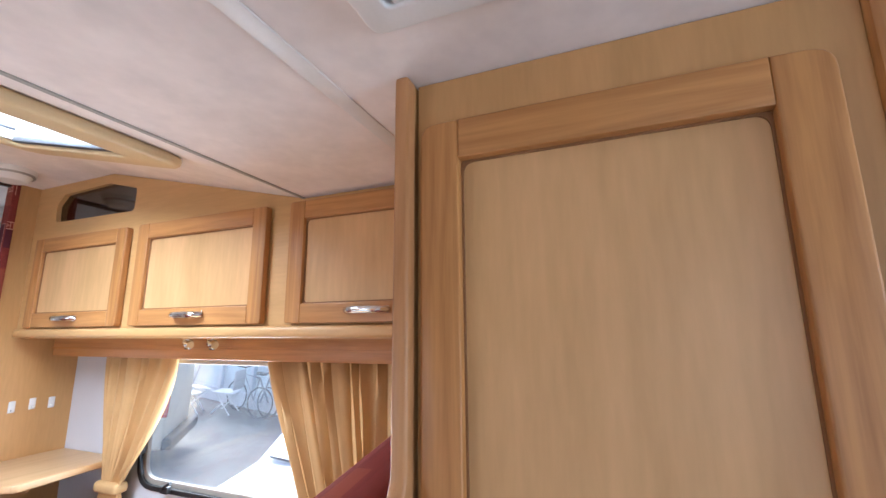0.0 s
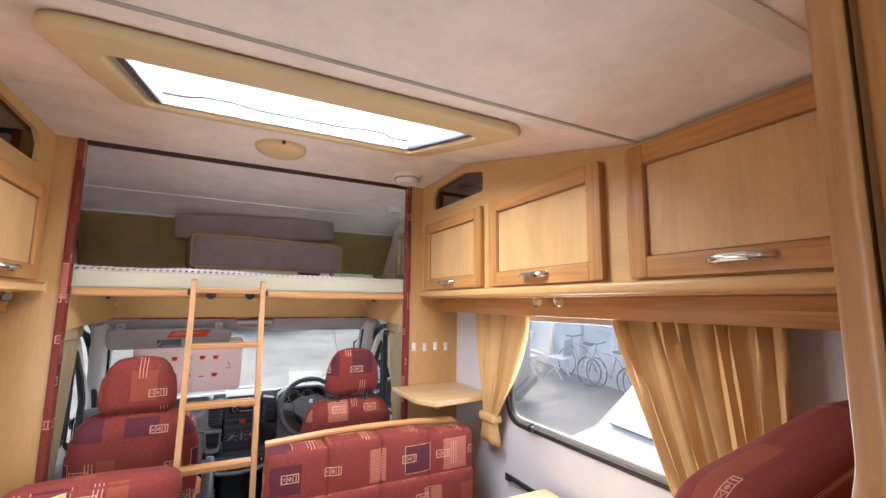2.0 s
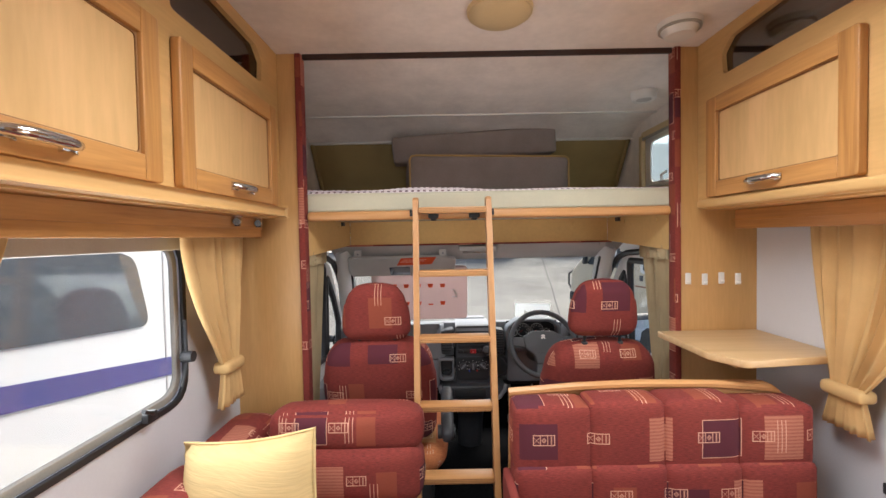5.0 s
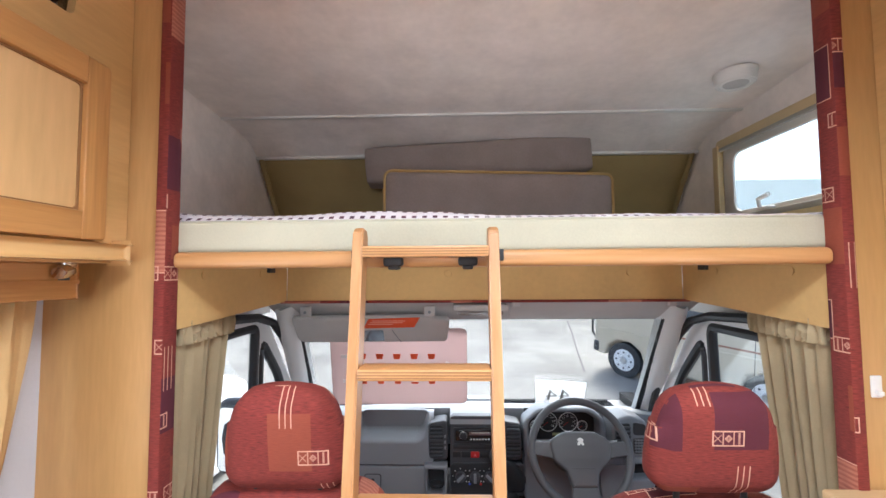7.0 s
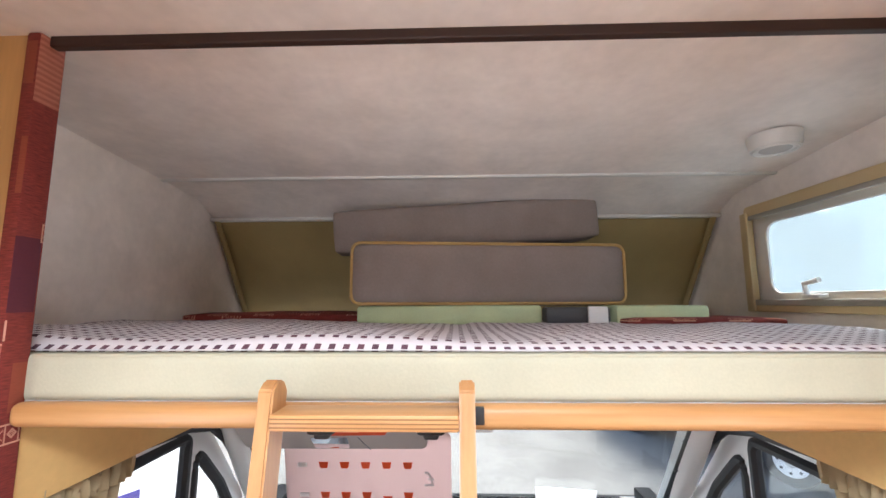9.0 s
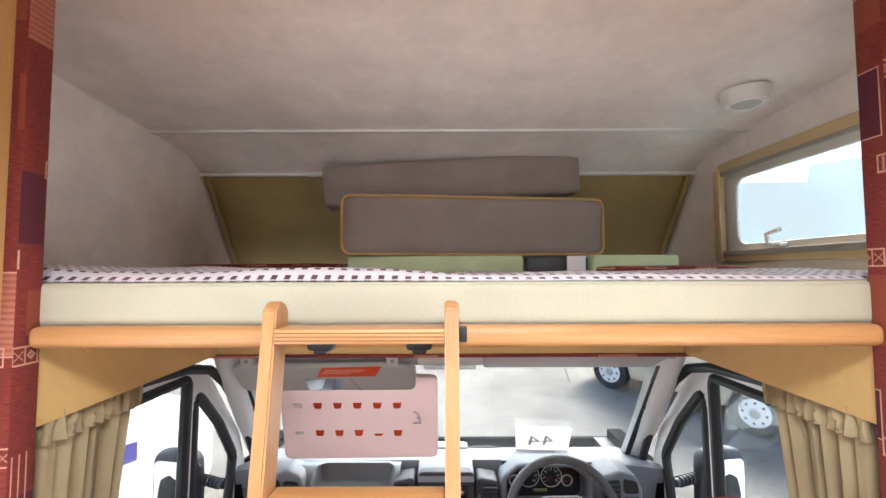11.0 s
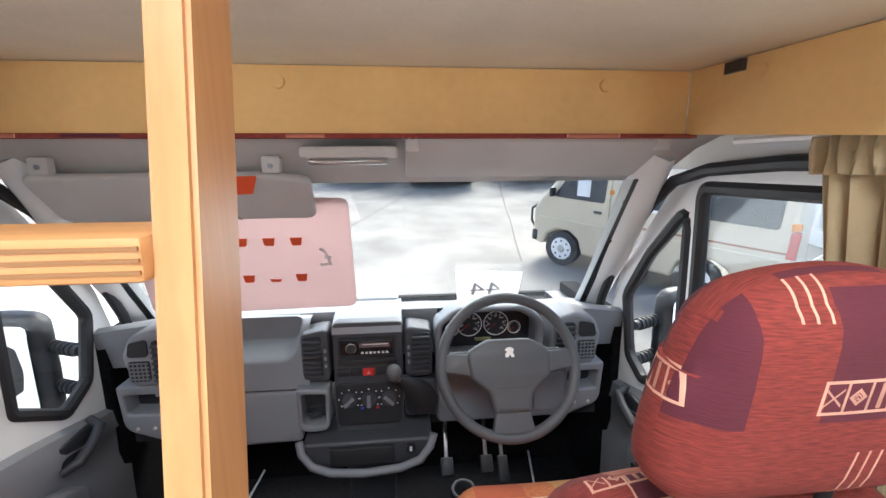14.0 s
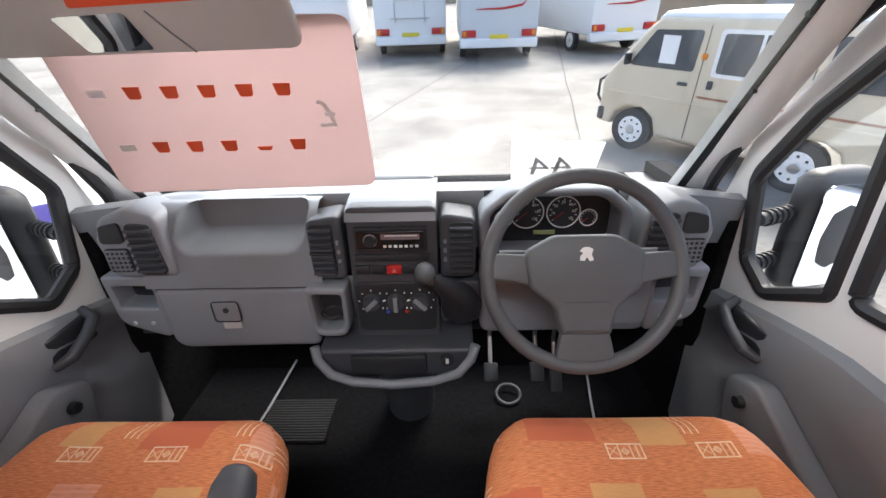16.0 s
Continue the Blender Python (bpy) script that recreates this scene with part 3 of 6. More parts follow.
def locker_door(parent, face, s, y0, y1, z0, z1):
    """Framed door on the plane x = face; s = +1 when it faces -x."""
    M = Matrix.Diagonal((1, 1, 1, 1)) if s > 0 else Matrix.Diagonal((-1, 1, 1, 1))
    f = abs(face)
    w = 0.058
    d = part("door", box(f - 0.012, f - 0.004, y0 + 0.02, y1 - 0.02, z0 + 0.02, z1 - 0.02, m=M), maple_panel, parent, "maple door with an oak frame")
    for za, zb in ((z1 - w, z1), (z0, z0 + w)):
        part("rail", plate([rect(y0 + w, y1 - w, za, zb)], f - 0.026, f - 0.002, "x", M, 0.003), oak_y, d)
    part("stile", plate([rpoly([(y0, z0), (y0 + w, z0), (y0 + w, z1), (y0, z1)], [0.012, 0, 0, 0.012])], f - 0.0265, f - 0.002, "x", M, 0.004), oak_z, d)
    part("stile", plate([rpoly([(y1 - w, z0), (y1, z0), (y1, z1), (y1 - w, z1)], [0, 0.012, 0.012, 0])], f - 0.0265, f - 0.002, "x", M, 0.004), oak_z, d)
    # no cut groove: a dark strip paints the shade along the panel edge
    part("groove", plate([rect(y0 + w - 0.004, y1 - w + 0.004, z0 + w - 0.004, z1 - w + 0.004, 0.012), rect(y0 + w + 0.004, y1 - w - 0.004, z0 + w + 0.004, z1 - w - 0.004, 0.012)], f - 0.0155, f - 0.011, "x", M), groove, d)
    bow_handle(d, M @ Matrix.Translation((f - 0.026, (y0 + y1) / 2, z0 + 0.034)))


def lockers(name, s, wall, rear, doors, label):
    """The run of overhead lockers on one side with its shelf edge, valance and open cubby."""
    M = Matrix.Identity(4) if s > 0 else Matrix.Diagonal((-1, 1, 1, 1))
    w = abs(wall)
    f = 0.872
    run = thing(name, label, "locker")
    prof = [(rear, 1.56), (2.388, 1.56), (2.388, TOP - 0.002), (FLAT, TOP - 0.002), (KINK, LOW - 0.001), (rear, LOW - 0.001)]
    cub = rpoly([(1.70, 2.045), (2.23, 2.05), (2.24, 2.13), (2.19, 2.175), (1.88, 2.185), (1.70, 2.14)], 0.02)
    part("face", plate([prof, cub], f, f + 0.018, "x", M, 0.0), maple_y, run)
    part("bottom", box(f + 0.02, w - 0.002, rear, 2.386, 1.56, 1.575, m=M), maple_y, run)
    part("cubby_back", box(w - 0.02, w - 0.002, 1.6, 2.386, 2.02, 2.2, m=M), maple, run)
    part("cubby_floor", box(f + 0.019, w - 0.021, 1.6, 2.386, 2.02, 2.035, m=M), maple_y, run)
    part("cubby_pane", plate([rpoly([(1.695, 2.04), (2.235, 2.045), (2.245, 2.13), (2.19, 2.18), (1.88, 2.19), (1.695, 2.145)], 0.02)], f + 0.0195, f + 0.0225, "x", M), smoked, run, "smoked clear pane")
    part("shelf_edge", box(f - 0.034, f - 0.0015, rear, 2.345, 1.55, 1.585, bevel=0.011, seg=3, m=M), maple_y, run)
    part("shelf", box(f, w - 0.003, rear, 2.345, 1.545, 1.558, m=M), maple_y, run)
    part("valance", box(w - 0.135, w - 0.115, rear, 2.33, 1.468, 1.544, bevel=0.004, m=M), oak_y, run)
    part("valance_bead", box(w - 0.141, w - 0.1355, rear, 2.33, 1.50, 1.508, m=M), oak_y, run)
    for y0, y1 in doors:
        locker_door(run, f * s, s, y0, y1, 1.592, 1.972)
    return run


lockers("overhead_lockers", 1, XR, 0.275, ((1.685, 2.295), (0.985, 1.615), (0.30, 0.89)), "maple overhead lockers with oak framed doors above the dinette")
lockers("overhead_lockers", -1, XL, 0.2, ((1.69, 2.30), (0.995, 1.615)), "maple overhead lockers with oak framed doors above the side sofa")


def spot(x, y, s):
    sp = thing("reading_spotlight", "small chrome reading spotlight under the locker", "spotlight", "spotlights under the lockers", at=(x, y, 1.549))
    part("mount", cyl((0, 0, 0), (0, 0, -0.012), 0.016, 0.016, 16), chrome, sp)
    part("head", tube([(0, 0.012, -0.014), (-0.004 * s, 0.0, -0.02), (-0.012 * s, -0.026, -0.024), (-0.014 * s, -0.034, -0.026)], [0.006, 0.014, 0.016, 0.013], 14), chrome, sp)
    part("lens", cyl((-0.008 * s, -0.015, -0.036), (-0.008 * s, -0.015, -0.041), 0.011, 0.009, 14), dash_dark, sp)


for x, y, s in ((0.93, 1.40, 1), (0.93, 1.28, 1), (-0.93, 2.13, -1), (-0.93, 2.30, -1), (-0.93, 1.28, -1)):
    spot(x, y, s)

# ---------- wardrobe ----------
wr = thing("wardrobe", "tall maple wardrobe with a broad oak framed door", "wardrobe")
part("gable", plate([rpoly([(0.43, 0.12), (XR - 0.002, 0.12), (XR - 0.002, LOW - 0.002), (0.43, LOW - 0.002)], 0)], 0.255, 0.272, "y"), maple, wr)
part("edge_post", plate([rpoly([(0.36, 0.12), (0.43, 0.12), (0.43, LOW - 0.003), (0.402, LOW - 0.003), (0.402, 1.36), (0.36, 1.29)], [0, 0, 0, 0, 0.05, 0.05])], 0.250, 0.277, "y", bevel=0.006), beech_z, wr)
part("front", plate([rect(-0.345, 0.25, 0.12, LOW - 0.002), rect(-0.29, 0.22, 0.25, 1.9)], 0.44, 0.46, "x"), maple, wr)
part("end_post", box(0.425, XR - 0.01, -0.372, -0.346, 0.12, LOW - 0.002, bevel=0.003), oak_z, wr)
D = part("door", box(0.4445, 0.452, -0.29, 0.222, 0.25, 1.9), maple_panel, wr, "broad maple door with an oak frame")
w = 0.066
part("rail", plate([[(-0.308 + w, 1.905 - w), (0.24 - w, 1.905 - w), (0.24 - w, 1.905), (-0.308 + w, 1.905)]], 0.424, 0.444, "x", bevel=0.003), oak_y, D)
part("rail", plate([[(-0.308 + w, 0.25), (0.24 - w, 0.25), (0.24 - w, 0.25 + w), (-0.308 + w, 0.25 + w)]], 0.424, 0.444, "x", bevel=0.003), oak_y, D)
part("stile", plate([rpoly([(0.24 - w, 0.25), (0.24, 0.25), (0.24, 1.905), (0.24 - w, 1.905)], [0, 0.02, 0.03, 0])], 0.424, 0.4442, "x", bevel=0.004), oak_z, D)
part("stile", plate([rpoly([(-0.308, 0.25), (-0.308 + w, 0.25), (-0.308 + w, 1.905), (-0.308, 1.905)], [0.02, 0, 0, 0.03])], 0.424, 0.4442, "x", bevel=0.004), oak_z, D)
# dark strip painting the shade between panel and frame
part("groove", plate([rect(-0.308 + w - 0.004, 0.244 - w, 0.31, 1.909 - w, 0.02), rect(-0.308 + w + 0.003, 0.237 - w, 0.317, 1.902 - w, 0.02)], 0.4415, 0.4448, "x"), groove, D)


# ---------- caravan windows and curtains ----------
def side_window(name, wall, s, y0, y1, z0, z1, stays):
    """Hinged acrylic window: black seal, grey frame, bowed pane, stays and catches."""
    w = thing(name, "acrylic top-hinged window with black rubber seal", "window", kind="structure")
    a, b = (wall, wall + 0.03) if s > 0 else (wall - 0.03, wall)
    i0, i1 = (wall - 0.008, wall + 0.004) if s > 0 else (wall - 0.004, wall + 0.008)
    part("seal", plate([rect(y0 - 0.014, y1 + 0.014, z0 - 0.014, z1 + 0.014, 0.1), rect(y0 + 0.006, y1 - 0.006, z0 + 0.006, z1 - 0.006, 0.085)], i0, i1, "x", bevel=0.003), black_rubber, w)
    part("window_frame", plate([rect(y0 + 0.002, y1 - 0.002, z0 + 0.002, z1 - 0.002, 0.088), rect(y0 + 0.024, y1 - 0.024, z0 + 0.026, z1 - 0.02, 0.07)], a + 0.004, b - 0.01, "x", bevel=0.002), sash_grey, w)
    p = part("pane", plate([rect(y0 + 0.008, y1 - 0.008, z0 + 0.008, z1 - 0.008, 0.08)], (a + b) / 2 + 0.004 * s, (a + b) / 2 + 0.008 * s, "x"), acrylic, w)
    p.visible_shadow = False
    part("blind_cassette", box(min(wall - 0.03 * s, wall - 0.002 * s), max(wall - 0.03 * s, wall - 0.002 * s), y0 - 0.02, y1 + 0.03, z1 - 0.03, z1 + 0.05, bevel=0.006), sash_grey, w)
    x = wall - 0.012 * s
    for yy, zz in stays:
        c = part("catch", box(min(x, x - 0.02 * s), max(x, x - 0.02 * s), yy - 0.022, yy + 0.022, zz - 0.012, zz + 0.016, bevel=0.005), black_plastic, w)
        part("lever", tube([(x - 0.02 * s, yy, zz + 0.01), (x - 0.032 * s, yy - 0.02, zz + 0.022), (x - 0.036 * s, yy - 0.06, zz + 0.04)], 0.006, 8), black_plastic, c)
    yy = y1 - 0.022
    part("stay", tube([(x - 0.01 * s, yy, z0 + 0.26), (x - 0.014 * s, yy - 0.004, z0 + 0.12), (x - 0.012 * s, yy - 0.03, z0 + 0.05)], 0.006, 8), black_plastic, w)
    part("stay_knob", cyl((x - 0.0 * s, yy, z0 + 0.14), (x - 0.035 * s, yy, z0 + 0.14), 0.02, 0.018, 16), black_plastic, w)
    return w


side_window("window_1", XR, 1, 0.73, 1.85, 0.95, 1.47, ((1.66, 0.955), (0.92, 0.955)))
side_window("window_2", XL, -1, 0.63, 2.02, 0.94, 1.46, ((1.82, 0.955), (1.16, 0.955)))


def tied_curtain(x, s, y0, y1, tie_y, tie_z, z_bot, label, half=0.055):
    """Curtain gathered by a tie-back."""
    c = thing("curtain", label, "curtain", "curtains of the living space")
    zt = 1.49
    vt = (zt - tie_z) / (zt - z_bot)

    def shape(v):
        if v < vt:
            k = v / vt
            e = k ** 1.5
            return y0 + (tie_y - half - y0) * e, y1 + (tie_y + half - y1) * e, 1 - 0.35 * k
        k = (v - vt) / (1 - vt)
        return tie_y - half - 0.03 * k, tie_y + half + 0.03 * k, 0.7 + 0.3 * k

    drape("cloth", curtain_cloth, c, y0, y1, zt, z_bot, lambda u, d, z: (x - s * d, u, z), max(5, int((y1 - y0) / 0.06)), 0.014, shape)
    part("tie_back", soft((x, tie_y, tie_z), (0.065, half * 2 + 0.03, 0.045), 0.018, 6), curtain_cloth, c)
    part("curtain_rail", box(x - 0.006, x + 0.006, y0 - 0.01, y1 + 0.01, 1.485, 1.5), white_plastic, c)


tied_curtain(XR - 0.06, 1, 1.60, 2.06, 1.93, 0.95, 0.83, "short cream curtain gathered with a tie-back")
tied_curtain(XL + 0.075, -1, 1.90, 2.30, 2.17, 1.0, 0.86, "short cream curtain gathered with a tie-back", 0.05)


def hanging_curtain(x, s, tops, bots, z_bot, label):
    c = thing("curtain", label, "curtain", "curtains of the living space")

    def shape(v):
        e = v ** 1.15
        return tops[0] + (bots[0] - tops[0]) * e, tops[1] + (bots[1] - tops[1]) * e, 1 - 0.4 * v

    drape("cloth", curtain_cloth, c, *tops, 1.49, z_bot, lambda u, d, z: (x - s * d, u, z), 10, 0.023, shape)
    part("curtain_rail", box(x - 0.006, x + 0.006, tops[0], tops[1], 1.485, 1.5), white_plastic, c)


hanging_curtain(XR - 0.075, 1, (0.60, 1.13), (0.62, 0.88), 0.86, "broad cream pleated curtain swept to one side")
hanging_curtain(XL + 0.075, -1, (0.66, 1.40), (0.60, 1.05), 0.86, "broad cream pleated curtain swept to one side")


# ---------- upholstery of the living space ----------
def fabric(ob, sx=0.0, sy=0.0, weights=(1.0, 1.0, 1.0)):
    return cube_uv(ob, (sx, sy), weights)


def forward_bench():
    b = thing("dinette_bench", "red patchwork dinette bench with a maple backed rest", "bench")
    part("backrest_board", plate([rpoly([(0.0, 0.12), (1.0, 0.12), (1.0, 0.86), (0.9, 0.945), (0.45, 0.955), (0.02, 0.925)], [0, 0, 0.03, 0.08, 0.3, 0.02])], 2.04, 2.06, "y"), beech_x, b)
    part("backrest_cap", tube([(0.015, 2.035, 0.928), (0.25, 2.035, 0.943), (0.45, 2.035, 0.948), (0.7, 2.035, 0.943), (0.9, 2.035, 0.925)], 0.014, 8), beech_x, b)
    for i in range(4):
        x = 0.135 + i * 0.232
        ztop = (0.915, 0.925, 0.925, 0.905)[i]
        fabric(part("backrest", soft((x, 1.975, (0.71 + ztop) / 2), (0.238, 0.12, ztop - 0.695), 0.018, 8, 0.008), red_fabric, b, "", 60), 0.05, 0.02)
        fabric(part("backrest", soft((x, 1.965, 0.635), (0.238, 0.13, 0.205), 0.018, 8, 0.008), red_fabric, b, "", 60), 0.05, 0.02)
    for i in range(4):
        fabric(part("seat", soft((0.135 + i * 0.245, 1.70, 0.50), (0.25, 0.52, 0.13), 0.02, 8, 0.008), red_fabric, b, "", 60), 0.1, 0.3)
    part("arm_end", soft((0.0, 1.86, 0.52), (0.035, 0.3, 0.34), 0.016, 6), red_fabric, b)
    part("base", box(0.03, 1.08, 1.46, 1.96, 0.12, 0.435, bevel=0.004), maple, b)


forward_bench()


def rear_bench():
    b = thing("dinette_bench", "red patchwork dinette bench against the wardrobe", "bench")
    bm = plate([rpoly([(0.37, 0.5), (1.09, 0.5), (1.09, 1.335), (0.86, 1.335), (0.42, 1.27), (0.37, 1.06)], [0.05, 0.05, 0.06, 0.3, 0.1, 0.1], 8)], 0.36, 0.51, "y", bevel=0.045)
    fabric(part("backrest", bm, red_fabric, b, "", 70), 0.0, 0.07)
    fabric(part("seat", soft((0.74, 0.68, 0.50), (0.7, 0.42, 0.13), 0.045, 8, 0.014), red_fabric, b, "", 60))
    part("base", box(0.40, 1.08, 0.30, 0.86, 0.12, 0.435, bevel=0.004), maple, b)


rear_bench()


def side_sofa():
    b = thing("side_sofa", "red patchwork side sofa along the window wall", "sofa")
    for i in range(4):
        fabric(part("backrest", soft((-0.955, 2.12 - i * 0.375, 0.655), (0.2, 0.382, 0.24), 0.06, 8, 0.012), red_fabric, b, "", 60), 0.0, 0.1)
        fabric(part("seat", soft((-0.64, 2.12 - i * 0.375, 0.47), (0.56, 0.382, 0.14), 0.04, 8, 0.01), red_fabric, b, "", 60), 0.2, 0.05)
    part("base", box(-1.06, -0.39, 0.72, 2.36, 0.12, 0.4, bevel=0.004), maple, b)
    fabric(part("end_backrest", soft((-0.55, 2.12, 0.785), (0.52, 0.13, 0.15), 0.04, 8, 0.015), red_fabric, b, "", 60), 0.04, 0.03)
    fabric(part("end_backrest", soft((-0.55, 2.105, 0.64), (0.52, 0.15, 0.19), 0.04, 8, 0.015), red_fabric, b, "", 60), 0.04, 0.03)


side_sofa()

pc = thing("scatter_cushion", "square yellow ribbed cushion leaning on the sofa", "cushion")
M = pose(-0.73, 1.74, 0.70, -12, -11, -14)
bm = bmesh.new()
N = 18
for s in (-1, 1):
    g = {}
    for i in range(N + 1):
        for j in range(N + 1):
            a, b = -1 + 2 * i / N, -1 + 2 * j / N
            pinch = 1 - 0.07 * (1 - a * a) - 0.0 * b
            pinch2 = 1 - 0.07 * (1 - b * b)
            d = 0.075 * max(0, (1 - a ** 4) * (1 - b ** 4)) ** 0.6 + 0.006 * noise.noise(Vector((a * 2, b * 2, s)))
            g[i, j] = bm.verts.new(M @ Vector((a * 0.215 * pinch2, s * max(d, 0.0), b * 0.215 * pinch)))
    for i in range(N):
        for j in range(N):
            bm.faces.new((g[i, j], g[i + 1, j], g[i + 1, j + 1], g[i, j + 1]))
bmesh.ops.remove_doubles(bm, verts=bm.verts, dist=0.002)
part("cover", bm, pillow_cloth, pc, "", 80)
edge = []
for a, b in [(t, -1) for t in np.linspace(-1, 1, 14)[:-1]] + [(1, t) for t in np.linspace(-1, 1, 14)[:-1]] + [(t, 1) for t in np.linspace(1, -1, 14)[:-1]] + [(-1, t) for t in np.linspace(1, -1, 14)[:-1]]:
    edge.append(M @ Vector((a * 0.217 * (1 - 0.07 * (1 - b * b)), 0, b * 0.217 * (1 - 0.07 * (1 - a * a)))))
part("piping", tube(edge, 0.005, 6, closed=True), pillow_cloth, pc)

tb = thing("dinette_table", "maple laminate dinette table with rounded corners", "table")
part("tabletop", plate([rpoly([(0.13, 0.85), (1.08, 0.85), (1.08, 1.545), (0.13, 1.545)], [0.05, 0.01, 0.01, 0.05])], 0.722, 0.75, "z", bevel=0.006), table_top, tb)
part("pedestal", cyl((0.4, 1.2, 0.12), (0.4, 1.2, 0.722), 0.03), steel, tb)
part("foot", cyl((0.4, 1.2, 0.12), (0.4, 1.2, 0.15), 0.16, 0.1, 28), steel, tb)
tr = thing("table_rail", "black metal table rail on the wall below the window", "rail")
part("rail", box(XR - 0.018, XR - 0.001, 1.0, 1.85, 0.675, 0.695, bevel=0.004), black_plastic, tr)
part("end_stop", box(XR - 0.026, XR - 0.0185, 1.815, 1.855, 0.67, 0.705, bevel=0.004), black_plastic, tr)

sh = thing("side_shelf", "small maple laminate shelf fixed beside the cab opening", "shelf")
part("shelf_board", plate([rpoly([(0.70, 2.386), (0.70, 2.06), (0.76, 1.95), (1.06, 1.985), (XR - 0.002, 2.05), (XR - 0.002, 2.386)], [0.0, 0.05, 0.03, 0.05, 0, 0])], 1.018, 1.044, "z", bevel=0.005), table_top, sh)
part("bracket", box(0.9, 0.92, 2.2, 2.385, 0.94, 1.017, bevel=0.003), maple, sh)


# ---------- over-cab bunk ----------
LX = 1.08
prof_c = [(OPEN + 0.02, 2.235), (2.85, 2.20), (3.14, 2.178), (3.36, 2.155), (3.47, 2.10)]
bm = bmesh.new()
add_prism(bm, [(-LX, y, z) for y, z in prof_c] + [(-LX, y, z + 0.03) for y, z in reversed(prof_c)], (2 * LX, 0, 0))
structure("ceiling_bunk", bm, luton_vinyl, "mottled off-white ceiling of the over-cab bunk", "ceiling")
structure("trim", box(-LX, LX, 3.125, 3.145, 2.170, 2.180, bevel=0.003), white_plastic, "white joint strip across the bunk ceiling", "trim")
side = [(OPEN + 0.021, 1.35), (3.95, 1.35), (3.95, 1.6), (3.47, 2.13), (3.3, 2.3), (OPEN + 0.021, 2.3)]
structure("wall_bunk_left", plate([side], -LX - 0.03, -LX, "x"), luton_vinyl, "off-white side wall of the over-cab bunk")
structure("wall_bunk_right", plate([side, rect(2.47, 3.28, 1.72, 2.06, 0.03)], LX, LX + 0.03, "x"), luton_vinyl, "off-white side wall of the over-cab bunk round its window")
structure("wall_bunk_front", prism([(-LX, 3.47, 2.10), (LX, 3.47, 2.10), (LX, 3.92, 1.50), (-LX, 3.92, 1.50)], (0, 0.02, 0.016)), olive_board, "sloping olive front wall of the bunk")
structure("trim", box(-LX, LX, 3.44, 3.47, 2.085, 2.10, bevel=0.004), white_plastic, "pale edge trim above the olive board", "trim")
for s in (-1, 1):
    a, b = Vector((s * 1.055, 3.455, 2.09)), Vector((s * 1.055, 3.80, 1.62))
    structure("trim", tube([a, b], 0.012, 8), olive_board, "olive corner bead of the bunk", "trim")
w = thing("window_3", "small clear window of the over-cab bunk in a cream frame", "window", kind="structure")
part("window_frame", plate([rect(2.45, 3.285, 1.70, 2.085, 0.02), rect(2.49, 3.265, 1.735, 2.04, 0.02)], LX - 0.02, LX + 0.0, "x", bevel=0.004), cream_plastic, w)
part("jamb", box(LX - 0.032, LX - 0.0205, 3.255, 3.292, 1.70, 2.06, bevel=0.004), cream_plastic, w)
part("blind_rail", box(LX - 0.03, LX - 0.0205, 2.46, 3.25, 2.03, 2.046, bevel=0.003), sash_grey, w)
part("lower_rail", box(LX - 0.03, LX - 0.0205, 2.46, 3.25, 1.722, 1.742, bevel=0.003), sash_grey, w)
part("seal", plate([rect(2.472, 3.278, 1.722, 2.058, 0.03), rect(2.53, 3.21, 1.765, 2.01, 0.05)], LX + 0.002, LX + 0.012, "x", bevel=0.003), white_plastic, w)
part("pane", plate([rect(2.475, 3.275, 1.725, 2.055, 0.03)], LX + 0.016, LX + 0.02, "x"), hazy, w).visible_shadow = False
ct = part("catch", box(LX - 0.03, LX + 0.002, 2.98, 3.05, 1.745, 1.757, bevel=0.004), white_plastic, w)
part("lever", tube([(LX - 0.016, 3.04, 1.757), (LX - 0.018, 3.045, 1.79), (LX - 0.018, 2.99, 1.80)], 0.008, 8), white_plastic, ct)
bd = thing("bunk_light", "round white lamp on the bunk ceiling", "ceiling lamp", at=(0.875, 2.86, 2.199))
part("rim", cyl((0, 0, 0), (0, 0, -0.04), 0.066, 0.06, 32), white_plastic, bd)
part("diffuser", cyl((0, 0, -0.039), (0, 0, -0.042), 0.04, 0.036, 28), header_grey, bd)
part("ring", tube([(0.052 * math.cos(a), 0.052 * math.sin(a), -0.041) for a in np.linspace(0, math.tau, 25)[:-1]], 0.004, 6, closed=True), white_plastic, bd)

# bunk base, rail and mattress
bb = thing("bunk_bed", "over-cab bunk base with a rounded beech front rail", "bed")
part("board", box(-LX + 0.002, LX - 0.002, OPEN + 0.032, 3.7, 1.547, 1.564), mat("cream bunk board", (0.70, 0.67, 0.56), 0.7, vary=0.1, scale=5), bb, "cream board underside")
part("front_rail", box(-0.768, 0.768, OPEN - 0.005, OPEN + 0.03, 1.532, 1.572, bevel=0.014, seg=4), beech_x, bb)
mt = thing("mattress", "cream foam bunk mattress with a square front edge", "mattress")
part("cover", soft((0, 3.06, 1.609), (2.12, 1.27, 0.084), 0.014, 14, 0.002), mattress_cloth, mt)
part("top_seam", tube([(-0.765, 2.428, 1.646), (0.765, 2.428, 1.646)], 0.0035, 6), mattress_cloth, mt)
part("bottom_seam", tube([(-0.745, 2.428, 1.58), (0.745, 2.428, 1.58)], 0.0035, 6), mattress_cloth, mt)
